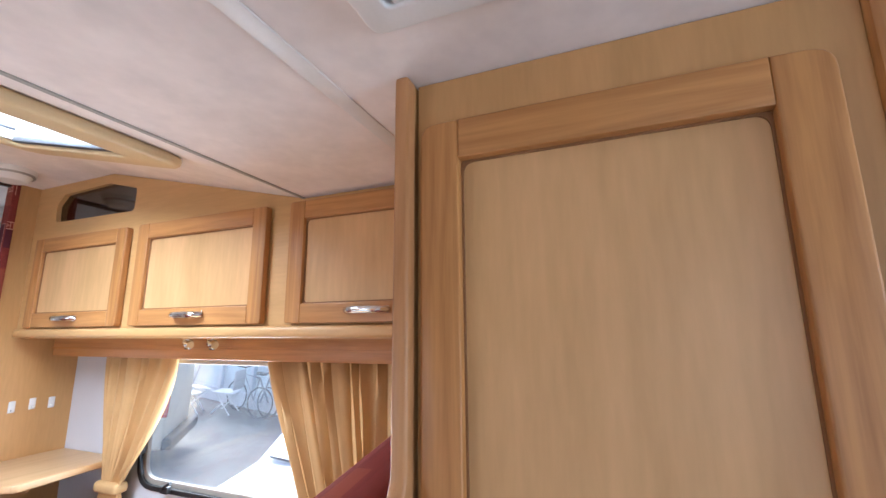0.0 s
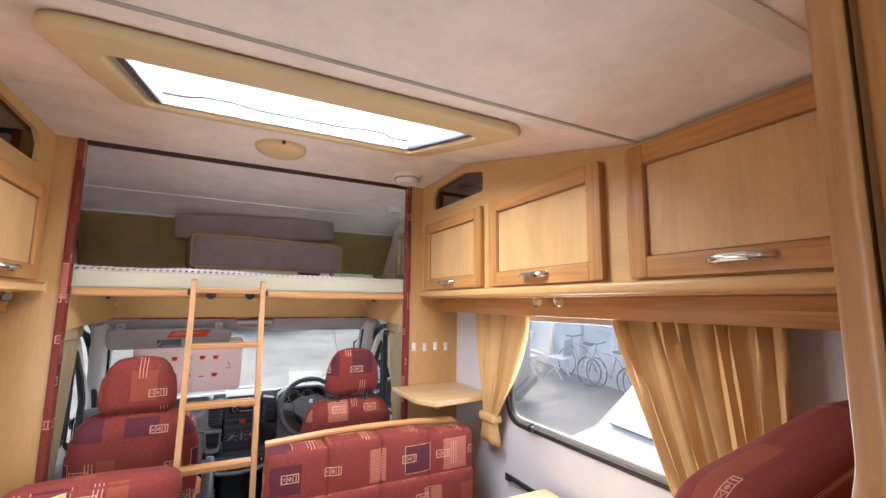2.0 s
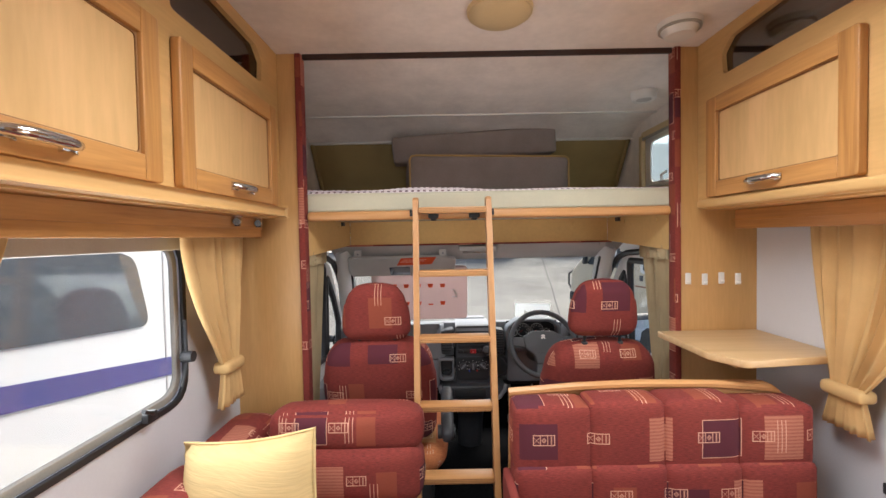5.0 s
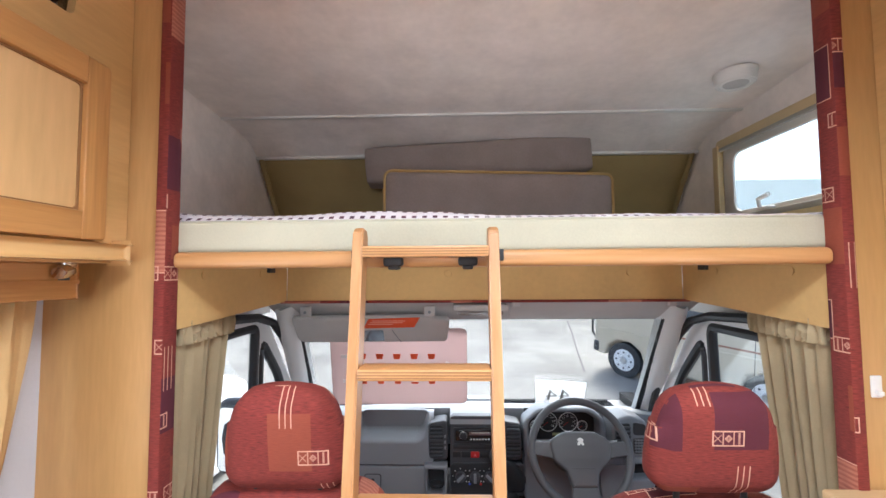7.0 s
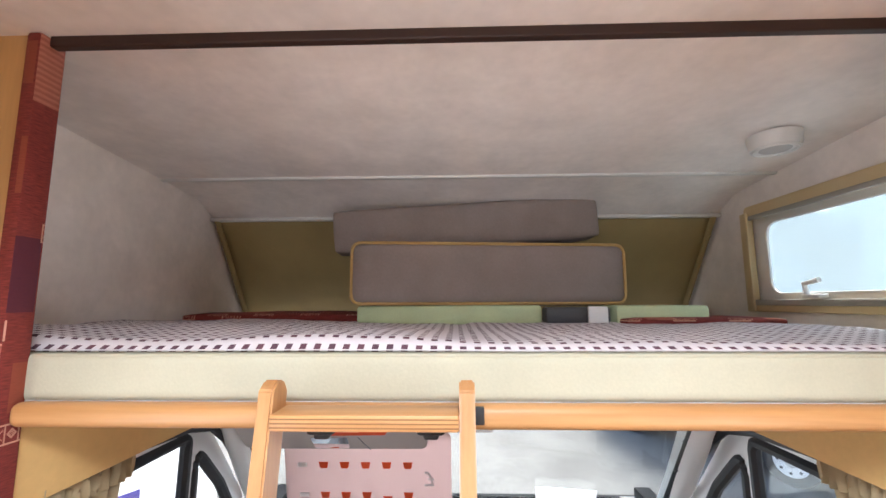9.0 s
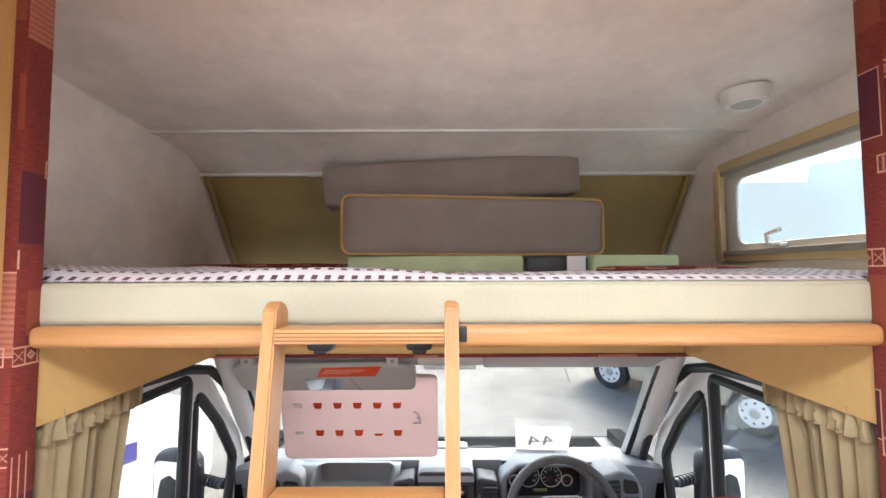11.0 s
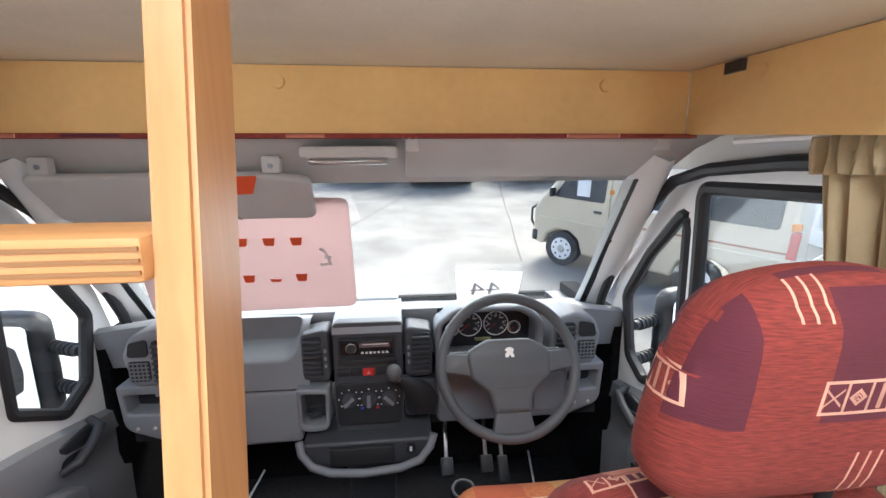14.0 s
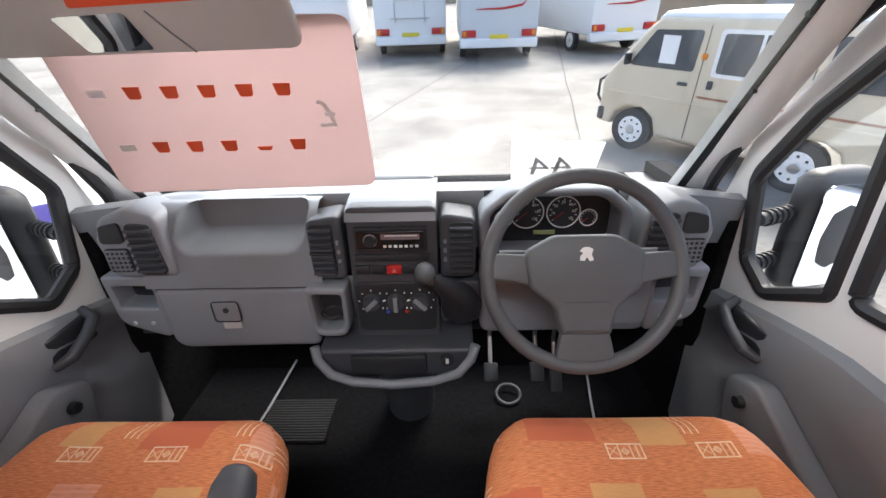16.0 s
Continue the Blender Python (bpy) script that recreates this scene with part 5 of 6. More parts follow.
part("tray_moulding", bm, dash_grey, db, "grey moulding with an open tray", 60)
# glove box
gb = part("glove_box", plate([rpoly([(-0.645, 0.47), (-0.235, 0.475), (-0.225, 0.657), (-0.652, 0.66)], [0.05, 0.02, 0.01, 0.01])], 3.335, 3.42, "y", bevel=0.012), dash_grey, db)
la = part("latch", plate([rect(-0.505, -0.435, 0.565, 0.625, 0.012)], 3.328, 3.336, "y", bevel=0.003), dash_grey, gb)
part("latch_rim", tube([(a, 3.3285, b) for a, b in rect(-0.506, -0.434, 0.564, 0.626, 0.012)], 0.002, 5, closed=True), black_plastic, la)
part("keyhole", cyl((-0.47, 3.329, 0.6), (-0.47, 3.3265, 0.6), 0.008, 0.008, 12), black_plastic, la)
part("latch_recess", box(-0.49, -0.44, 3.3315, 3.336, 0.538, 0.562, bevel=0.002), header_grey, gb)
part("glove_box_gap", box(-0.65, -0.23, 3.3385, 3.342, 0.6605, 0.666), black_plastic, db)


def end_pod(s):
    """Corner pod: side vent, speaker grille, demister cell and the little pocket below."""
    M = (Matrix.Identity(4) if s > 0 else Matrix.Diagonal((-1, 1, 1, 1))) @ Matrix.Translation((-0.038 if s > 0 else -0.052, 0, 0.004))
    bm = plate([rpoly([(0.615, 0.70), (0.775, 0.70), (0.795, 0.80), (0.77, 0.862), (0.70, 0.882), (0.63, 0.86)], [0.02, 0.02, 0.03, 0.04, 0.04, 0.03])], 3.325, 3.46, "y", M @ pose(0, 0, 0), 0.014)
    p = part("vent_pod", bm, dash_grey, db, "", 40)
    part("louvre_cavity", plate([rpoly([(0.632, 0.715), (0.70, 0.715), (0.70, 0.852), (0.645, 0.846)], 0.012)], 3.316, 3.3255, "y", M), black_plastic, p)
    for i in range(7):
        z = 0.728 + i * 0.018
        part("louvre", box(0.634, 0.699, 3.306, 3.317, z - 0.003, z + 0.003, m=M), dash_dark, p)
    part("cell", plate([rpoly([(0.715, 0.80), (0.775, 0.80), (0.765, 0.845), (0.715, 0.855)], 0.012)], 3.318, 3.3255, "y", M), black_plastic, p)
    part("grille_plate", plate([rect(0.715, 0.775, 0.722, 0.785, 0.008)], 3.319, 3.3255, "y", M), black_plastic, p)
    for i in range(5):
        part("grille_bar", box(0.717, 0.773, 3.3165, 3.3195, 0.728 + i * 0.0125, 0.732 + i * 0.0125, m=M), dash_grey, p)
        part("grille_bar", box(0.722 + i * 0.012, 0.725 + i * 0.012, 3.3165, 3.3195, 0.725, 0.783, m=M), dash_grey, p)
    M = M @ Matrix.Translation((0.018 if s > 0 else 0.034, 0, 0))
    q = part("side_panel", plate([rpoly([(0.66, 0.50), (0.79, 0.55), (0.80, 0.698), (0.66, 0.698)], [0.02, 0.05, 0.01, 0.01]), rpoly([(0.675, 0.60), (0.775, 0.605), (0.78, 0.668), (0.672, 0.668)], 0.008)], 3.335, 3.42, "y", M, 0.008), dash_grey, db)
    part("pocket_back", box(0.668, 0.785, 3.40, 3.412, 0.59, 0.675, m=M), black_plastic, q)
    part("pocket_floor", box(0.668, 0.785, 3.345, 3.41, 0.592, 0.6, m=M), dash_dark, q)
    for x in (0.70, 0.75):
        part("screw_cap", cyl(M @ Vector((x, 3.336, 0.555)), M @ Vector((x, 3.331, 0.555)), 0.006, 0.005, 10), header_grey, q)


end_pod(1), end_pod(-1)

# centre stack
cs = part("centre_console", plate([rpoly([(-0.128, 0.43), (0.096, 0.43), (0.098, 0.875), (-0.125, 0.875)], 0.02)], 3.345, 3.45, "y", bevel=0.006), dash_dark, db, "charcoal centre stack")
part("hood", loft([[(x, 3.335, 0.842), (x, 3.347, 0.865), (x, 3.40, 0.878), (x, 3.50, 0.889), (x, 3.56, 0.882), (x, 3.56, 0.84)] for x in np.linspace(-0.125, 0.095, 7)]), dash_grey, cs, "", 40)
part("screen_vent", soft((-0.015, 3.575, 0.88), (0.2, 0.07, 0.03), 0.014, 6), dash_grey, cs)
rd = part("radio", plate([rect(-0.108, 0.072, 0.758, 0.826, 0.006)], 3.337, 3.346, "y", bevel=0.002), black_plastic, cs)
part("radio_face", plate([rect(-0.10, 0.064, 0.772, 0.818, 0.004)], 3.331, 3.3372, "y", bevel=0.002), plain("glossy black radio face", (0.012, 0.011, 0.013), 0.15), rd)
part("radio_knob", cyl((-0.066, 3.332, 0.795), (-0.066, 3.32, 0.795), 0.015, 0.014, 24), black_plastic, rd)
part("knob_ring", tube([(-0.066 + 0.016 * math.cos(a), 3.329, 0.795 + 0.016 * math.sin(a)) for a in np.linspace(0, math.tau, 21)[:-1]], 0.0015, 5, closed=True), steel, rd)
part("display", box(-0.04, 0.055, 3.3295, 3.3315, 0.797, 0.811), plain("radio display", (0.20, 0.14, 0.15), 0.2), rd)
part("display_line", box(-0.03, 0.05, 3.3285, 3.3296, 0.806, 0.8085), dial_white, rd)
for i in range(7):
    part("radio_button", box(-0.035 + i * 0.013, -0.027 + i * 0.013, 3.3285, 3.3315, 0.776, 0.782), dial_white, rd)
part("radio_shelf", box(-0.112, 0.077, 3.338, 3.346, 0.733, 0.752, bevel=0.003), black_plastic, cs)
for i in range(5):
    x0 = -0.115 + i * 0.041
    if i == 2:
        hz = part("hazard_switch", box(x0, x0 + 0.038, 3.334, 3.3455, 0.697, 0.722, bevel=0.003), red_plastic, cs, "red hazard switch")
        part("hazard_mark", prism([(x0 + 0.012, 3.3335, 0.703), (x0 + 0.026, 3.3335, 0.703), (x0 + 0.019, 3.3335, 0.716)], (0, 0.0004, 0)), plain("pale red print", (0.7, 0.2, 0.2), 0.5), hz)
    else:
        part("switch_blank", box(x0, x0 + 0.038, 3.337, 3.3455, 0.697, 0.722, bevel=0.003), black_plastic, cs)
hv = part("heater_panel", plate([rpoly([(-0.12, 0.52), (0.088, 0.52), (0.09, 0.672), (-0.122, 0.672)], 0.02)], 3.338, 3.346, "y", bevel=0.003), black_plastic, cs)
for x, a in ((-0.08, 45), (-0.016, 0), (0.048, -45)):
    k = part("heater_knob", cyl((x, 3.339, 0.615), (x, 3.322, 0.615), 0.024, 0.021, 24), dash_dark, hv)
    part("knob_grip", box(-0.006, 0.006, -0.008, 0.0, -0.021, 0.021, bevel=0.002, m=pose(x, 3.322, 0.615, 0, a, 0)), dash_grey, k)
    for j in range(7):
        b = radians(-130 + j * 43)
        part("tick", box(x + 0.034 * math.sin(b) - 0.002, x + 0.034 * math.sin(b) + 0.002, 3.3365, 3.3382, 0.615 + 0.034 * math.cos(b) - 0.002, 0.615 + 0.034 * math.cos(b) + 0.002), dial_white, hv)
part("cold_dot", cyl((-0.04, 3.3385, 0.583), (-0.04, 3.336, 0.583), 0.005, 0.005, 10), plain("blue print", (0.03, 0.08, 0.5), 0.5), hv)
part("hot_dot", cyl((0.01, 3.3385, 0.583), (0.01, 3.336, 0.583), 0.005, 0.005, 10), red_plastic, hv)
for x0, x1 in ((-0.222, -0.135), (0.104, 0.192)):
    vp = part("centre_vent", plate([rpoly([(x0, 0.685), (x1, 0.685), (x1, 0.86), (x0, 0.845)] if x0 < 0 else [(x0, 0.685), (x1, 0.685), (x1, 0.845), (x0, 0.86)], 0.02)], 3.335, 3.43, "y", bevel=0.008), dash_dark, db)
    xa, xb = (x0 + 0.008, x1 - 0.022) if x0 < 0 else (x0 + 0.022, x1 - 0.008)
    part("vent_cavity", plate([rect(xa, xb, 0.70, 0.838, 0.01)], 3.328, 3.3355, "y"), black_plastic, vp)
    for i in range(8):
        z = 0.711 + i * 0.0165
        part("louvre", box(xa + 0.002, xb - 0.002, 3.316, 3.328, z - 0.0025, z + 0.0025), dash_dark, vp)
    part("vent_split", box(xa, xb, 3.314, 3.329, 0.766, 0.772), black_plastic, vp)
    xd = x1 - 0.012 if x0 < 0 else x0 + 0.012
    for z in (0.74, 0.765, 0.79):
        part("thumb_wheel", box(xd - 0.004, xd + 0.004, 3.328, 3.336, z - 0.006, z + 0.006, bevel=0.002), dash_grey, vp)
# cup holder pocket and its mirror on the lever side
cu = part("cup_holder", plate([rpoly([(-0.235, 0.53), (-0.14, 0.53), (-0.137, 0.675), (-0.24, 0.68)], [0.035, 0.035, 0.01, 0.01]), rpoly([(-0.222, 0.55), (-0.153, 0.55), (-0.15, 0.658), (-0.226, 0.66)], [0.025, 0.025, 0.01, 0.01])], 3.30, 3.37, "y", bevel=0.007), dash_grey, db)
part("cup_back", box(-0.23, -0.145, 3.362, 3.37, 0.54, 0.665), black_plastic, cu)
part("cup_ring", tube([(-0.188 + 0.028 * math.cos(a), 3.335 + 0.026 * math.sin(a), 0.585) for a in np.linspace(0, math.tau, 19)[:-1]], 0.004, 6, closed=True), black_plastic, cu)
# gear lever on its boot
gl = thing("gear_lever", "dashboard gear lever with grey knob and leather boot", "gear lever")
part("boot", tube([(0.155, 3.34, 0.60), (0.145, 3.32, 0.635), (0.125, 3.30, 0.67), (0.10, 3.285, 0.70), (0.083, 3.278, 0.715)], [0.055, 0.045, 0.032, 0.02, 0.013], 14), black_plastic, gl)
bm = bmesh.new()
bmesh.ops.create_uvsphere(bm, u_segments=20, v_segments=14, radius=0.025)
bm.transform(pose(0.068, 3.27, 0.735) @ Matrix.Diagonal((1, 1, 1.1, 1)))
part("knob", bm, wheel_grey, gl)
part("collar", cyl((0.083, 3.278, 0.708), (0.074, 3.274, 0.722), 0.013, 0.012, 14), steel, gl)
part("boot_frame", plate([rpoly([(0.10, 0.54), (0.205, 0.545), (0.205, 0.67), (0.10, 0.67)], 0.02)], 3.342, 3.40, "y", bevel=0.006), dash_dark, db)
# lower console with its bent grey rim
lc = part("lower_console", plate([rpoly([(-0.23, 0.50), (0.19, 0.50), (0.15, 0.41), (-0.19, 0.41)], [0.01, 0.01, 0.05, 0.05])], 3.28, 3.44, "y", bevel=0.01), dash_dark, db)
part("console_rim", tube([(-0.235, 3.285, 0.51), (-0.228, 3.272, 0.475), (-0.195, 3.262, 0.435), (-0.14, 3.256, 0.415), (-0.03, 3.252, 0.408), (0.08, 3.256, 0.415), (0.145, 3.262, 0.435), (0.178, 3.272, 0.475), (0.19, 3.285, 0.51)], 0.013, 10), dash_grey, lc)
part("console_tray", box(-0.14, 0.06, 3.262, 3.279, 0.435, 0.49, bevel=0.004), black_plastic, lc)
part("power_socket", cyl((0.115, 3.281, 0.47), (0.115, 3.27, 0.47), 0.018, 0.017, 18), black_plastic, lc)
part("socket_mark", box(0.111, 0.119, 3.2685, 3.2702, 0.462, 0.478), dial_white, lc)
part("console_foot", tube([(-0.03, 3.44, 0.41), (-0.03, 3.52, 0.2), (-0.03, 3.58, 0.005)], [0.1, 0.09, 0.085], 18), dash_dark, lc)

# instrument binnacle
bn = part("binnacle", plate([rpoly([(0.205, 0.70), (0.56, 0.70), (0.565, 0.86), (0.50, 0.915), (0.27, 0.915), (0.20, 0.86)], [0.02, 0.02, 0.05, 0.07, 0.07, 0.05]), rpoly([(0.225, 0.75), (0.535, 0.75), (0.535, 0.855), (0.48, 0.895), (0.28, 0.895), (0.225, 0.855)], [0.03, 0.03, 0.04, 0.06, 0.06, 0.04])], 3.33, 3.43, "y", bevel=0.012), dash_grey, db)
part("instrument_face", box(0.215, 0.55, 3.412, 3.422, 0.72, 0.89), plain("black instrument face", (0.012, 0.012, 0.014), 0.3), bn)
for x, z, r in ((0.325, 0.829, 0.042), (0.417, 0.829, 0.042), (0.481, 0.813, 0.022), (0.266, 0.813, 0.022)):
    g_ = part("gauge", cyl((x, 3.4125, z), (x, 3.409, z), r, r, 36), black_plastic, bn)
    part("gauge_ring", tube([(x + r * math.cos(a), 3.408, z + r * math.sin(a)) for a in np.linspace(0, math.tau, 37)[:-1]], 0.0018, 5, closed=True), dial_white, g_)
    for j in range(11):
        a = radians(-130 + j * 26)
        px, pz = x + r * 0.78 * math.sin(a), z + r * 0.78 * math.cos(a)
        part("gauge_tick", box(-0.001, 0.001, -0.0006, 0, -0.08 * r, 0.08 * r, m=pose(px, 3.4088, pz, 0, math.degrees(a), 0)), dial_white, g_)
    a = radians(-128)
    part("needle", box(-0.001, 0.001, -0.0006, 0, 0, 0.72 * r, m=pose(x, 3.4075, z, 0, -128, 0)), red_plastic, g_)
part("odometer", box(0.345, 0.40, 3.409, 3.4125, 0.768, 0.779), plain("lcd", (0.32, 0.33, 0.16), 0.4), bn)


def words(text, size, m, material, parent, name="lettering"):
    cu_ = bpy.data.curves.new(name, "FONT")
    cu_.body, cu_.size, cu_.extrude, cu_.align_x, cu_.align_y = text, size, 0.0003, "CENTER", "CENTER"
    tmp = bpy.data.objects.new(name, cu_)
    scene.collection.objects.link(tmp)
    me = bpy.data.meshes.new_from_object(tmp.evaluated_get(bpy.context.evaluated_depsgraph_get()))
    bpy.data.objects.remove(tmp)
    me.transform(m)
    me.materials.append(material)
    ob = new(name, me)
    ob.parent = parent
    return ob


for x, vals in ((0.325, ("20", "40", "60", "80", "100", "120")), (0.417, ("10", "20", "30", "40", "50", "60"))):
    for j, t in enumerate(vals):
        a = radians(-95 + j * 45)
        words(t, 0.010, pose(x + 0.026 * math.sin(a), 3.4082, 0.829 + 0.026 * math.cos(a), 90), dial_white, bn)
# knee panel below the column
part("knee_panel", plate([rpoly([(0.205, 0.50), (0.655, 0.50), (0.655, 0.70), (0.205, 0.70)], [0.03, 0.03, 0.01, 0.01])], 3.35, 3.43, "y", bevel=0.012), dash_grey, db)
part("fuse_cover", plate([rpoly([(0.54, 0.53), (0.64, 0.53), (0.645, 0.67), (0.53, 0.67)], 0.015)], 3.338, 3.351, "y", bevel=0.003), dash_grey, db)
part("under_tray", box(-0.80, 0.80, 3.42, 3.7, 0.46, 0.49), black_plastic, db)

# ---------- steering wheel ----------
sw = thing("steering_wheel", "grey four spoke steering wheel with a wide centre pad", "steering wheel", m=pose(0.396, 3.145, 0.803, 90 - 24))
R = 0.192
part("rim", tube([(R * math.cos(a), R * math.sin(a), 0) for a in np.linspace(0, math.tau, 65)[:-1]], 0.0155, 12, closed=True), wheel_grey, sw, "", 80)
pad = rpoly([(-0.122, 0.042), (-0.06, 0.075), (0.06, 0.075), (0.122, 0.042), (0.112, -0.03), (0.062, -0.07), (0.05, -0.125), (-0.05, -0.125), (-0.062, -0.07), (-0.112, -0.03)], [0.03, 0.05, 0.05, 0.03, 0.03, 0.03, 0.01, 0.01, 0.03, 0.03])
part("centre_pad", plate([pad], -0.02, 0.018, "z", bevel=0.012), wheel_grey, sw, "", 50)
for s in (-1, 1):
    part("spoke", plate([rpoly([(s * 0.10, 0.036), (s * 0.185, 0.040), (s * 0.187, -0.012), (s * 0.15, -0.016), (s * 0.095, -0.03)], 0.008)], -0.012, 0.010, "z", bevel=0.006), wheel_grey, sw)
part("spoke", plate([rpoly([(-0.048, -0.12), (0.048, -0.12), (0.062, -0.183), (-0.062, -0.183)], 0.01)], -0.012, 0.010, "z", bevel=0.006), wheel_grey, sw)
part("badge", plate([rpoly([(-0.013, -0.012), (-0.004, -0.012), (0.0, -0.004), (0.006, -0.013), (0.014, -0.011), (0.009, 0.0), (0.013, 0.01), (0.004, 0.015), (-0.006, 0.014), (-0.014, 0.007), (-0.006, 0.003), (-0.012, -0.003)], 0.002)], 0.018, 0.0205, "z", pose(0, 0.036, 0)), white_plastic, sw, "silver badge")
part("pad_seam", tube([(-0.045, -0.058, 0.0172), (0.045, -0.058, 0.0172)], 0.0012, 5), black_plastic, sw)
part("column", cyl((0, 0.0, -0.02), (0, -0.01, -0.24), 0.055, 0.065, 24), dash_dark, sw)
for s in (-1, 1):
    part("stalk", tube([(s * 0.05, 0.03, -0.06), (s * 0.12, 0.036, -0.055), (s * 0.165, 0.034, -0.045)], [0.007, 0.009, 0.011], 10), dash_dark, sw)

# pedals
for x, y, z, wd_, h in ((0.262, 3.56, 0.165, 0.05, 0.065), (0.425, 3.56, 0.165, 0.05, 0.065), (0.50, 3.58, 0.12, 0.042, 0.1)):
    pd = thing("pedal", "rubber faced foot pedal", "pedal", "foot pedals")
    part("pad", box(-wd_ / 2, wd_ / 2, -0.01, 0.008, -h / 2, h / 2, bevel=0.006, m=pose(x, y, z, -35)), dash_dark, pd)
    part("arm", tube([(x, y + 0.01, z), (x, y + 0.08, z + 0.1), (x + 0.01, y + 0.1, z + 0.3)], 0.008, 8), steel, pd)
kk = thing("pedal_ring", "grey cable ring on the floor by the pedals", "cable")
part("loop", tube([(0.335 + 0.045 * math.cos(a), 3.60 + 0.04 * math.sin(a), 0.02 + 0.01 * math.sin(a)) for a in np.linspace(0, math.tau, 25)[:-1]], 0.006, 8, closed=True), dash_dark, kk)
fm = thing("heel_mat", "ribbed black rubber heel mat in the carpet", "mat", group="heel mats")
part("sheet", box(-0.57, -0.31, 3.40, 3.60, 0.001, 0.006, bevel=0.002), carpet, fm)
for i in range(16):
    part("rib", box(-0.56, -0.32, 3.408 + i * 0.0118, 3.413 + i * 0.0118, 0.0058, 0.0095), black_plastic, fm)
for x0, x1 in ((-0.60, -0.53), (-0.93, -0.90), (0.60, 0.67)):
    structure("trim", tube([(x0, 3.30, 0.006), ((x0 + x1) / 2, 3.55, 0.01), (x1, 3.78, 0.04)], 0.005, 6), door_grey, "grey carpet edge binding", "trim")

# ---------- header: lamp, visors ----------
hl = thing("cab_light", "clear cab lamp in the roof lining", "lamp")
part("housing", box(-0.105, 0.10, 2.97, 3.10, 1.375, 1.402, bevel=0.01, m=None), header_grey, hl)
part("lens", box(-0.085, 0.08, 2.965, 3.06, 1.362, 1.376, bevel=0.006), glass("lamp lens", (0.8, 0.8, 0.8), 0.25, 0.2), hl)
vr = thing("sun_visor", "grey sun visor folded up above the wheel", "sun visor", "sun visors")
part("pad", box(-0.30, 0.30, -0.085, 0.085, -0.011, 0.011, bevel=0.01, m=pose(0.415, 3.065, 1.378, -28)), header_grey, vr)
for x in (0.13, 0.70):
    part("clip", box(x - 0.015, x + 0.015, 2.985, 3.015, 1.39, 1.425, bevel=0.005), header_grey, vr)
vl = thing("sun_visor", "grey sun visor turned down with orange label and mirror", "sun visor", "sun visors")
MV = pose(-0.45, 3.12, 1.356, 139)
pad = part("pad", plate([rpoly([(-0.335, -0.205), (0.318, -0.198), (0.332, -0.034), (0.20, -0.016), (-0.32, -0.02)], [0.04, 0.03, 0.03, 0.02, 0.03])], -0.011, 0.011, "z", MV, 0.008), header_grey, vl)
part("label", plate([rpoly([(-0.03, -0.090), (0.182, -0.082), (0.212, -0.012), (0.0, -0.022)], 0.004)], 0.0115, 0.0125, "z", MV), orange_label, pad, "orange printed label")
for k in range(3):
    part("print_bar", plate([rect(0.012 - 0.01 * k, 0.15 - 0.012 * k - 0.03 * (k == 2), -0.038 - k * 0.012, -0.033 - k * 0.012)], 0.0127, 0.0131, "z", MV), plain("pale orange print", (0.85, 0.4, 0.3), 0.6), pad)
part("mirror_inset", plate([rpoly([(-0.078, -0.190), (0.046, -0.186), (0.05, -0.102), (-0.078, -0.108)], 0.008)], 0.0112, 0.0122, "z", MV), mirror_glass, pad, "small vanity mirror")
part("crease", tube([MV @ Vector(p) for p in ((0.088, -0.10, 0.0115), (0.10, -0.145, 0.0118), (0.118, -0.196, 0.0115))], 0.002, 5), dash_grey, pad)
for x in (-0.199, -0.70):
    pv = part("pivot", box(x - 0.022, x + 0.022, 3.10, 3.125, 1.345, 1.385, bevel=0.006), header_grey, vl)
    part("pivot_screw", cyl((x, 3.101, 1.362), (x, 3.097, 1.362), 0.006, 0.006, 12), dash_grey, pv)

# ---------- cards on the windscreen ----------
pb = thing("price_board", "pink backed price card with orange tabs on the windscreen", "sign")
MC = pose(0, 3.338, 1.08, 17.2)
part("card", plate([rpoly([(-0.665, -0.176), (-0.046, -0.169), (-0.046, 0.203), (-0.655, 0.215)], 0.03)], -0.002, 0.002, "y", MC), pink_card, pb)
for row, z in enumerate((0.070, -0.054)):
    for i in range(5):
        x = -0.513 + 0.0775 * i
        drop_ = 0.016 if (row, i) == (1, 3) else 0.0
        part("tab", plate([rpoly([(x - 0.019, z + 0.013 - drop_), (x - 0.015, z - 0.012), (x + 0.011, z - 0.012), (x + 0.016, z + 0.013 - drop_)], [0, 0.006, 0.006, 0])], -0.0065, -0.0042, "y", MC), orange_label, pb, "orange tab")
    part("white_slot", plate([rect(-0.611, -0.577, z - 0.008, z + 0.008)], -0.0045, -0.0025, "y", MC), white_paper, pb)
# seen from behind, so mirrored
words("\u00a3", 0.085, MC @ pose(-0.126, -0.004, 0.012, 90) @ Matrix.Diagonal((-1, 1, 1, 1)), screen_paper, pb)
wp = thing("number_card", "white numbered paper on the windscreen", "paper")
part("sheet", screen_sheet(0.295, 0.54, 0.32, 0.56, 0.44, 0.66, -0.016, 0.002), screen_paper, wp)
words("44", 0.13, Matrix.Translation(on_screen(0.42, 0.56, -0.02)) @ pose(0, 0, 0, 132.6) @ Matrix.Diagonal((-1, 1, 1, 1)), header_grey, wp)
wi = thing("wiper", "black windscreen wiper at rest", "wiper")
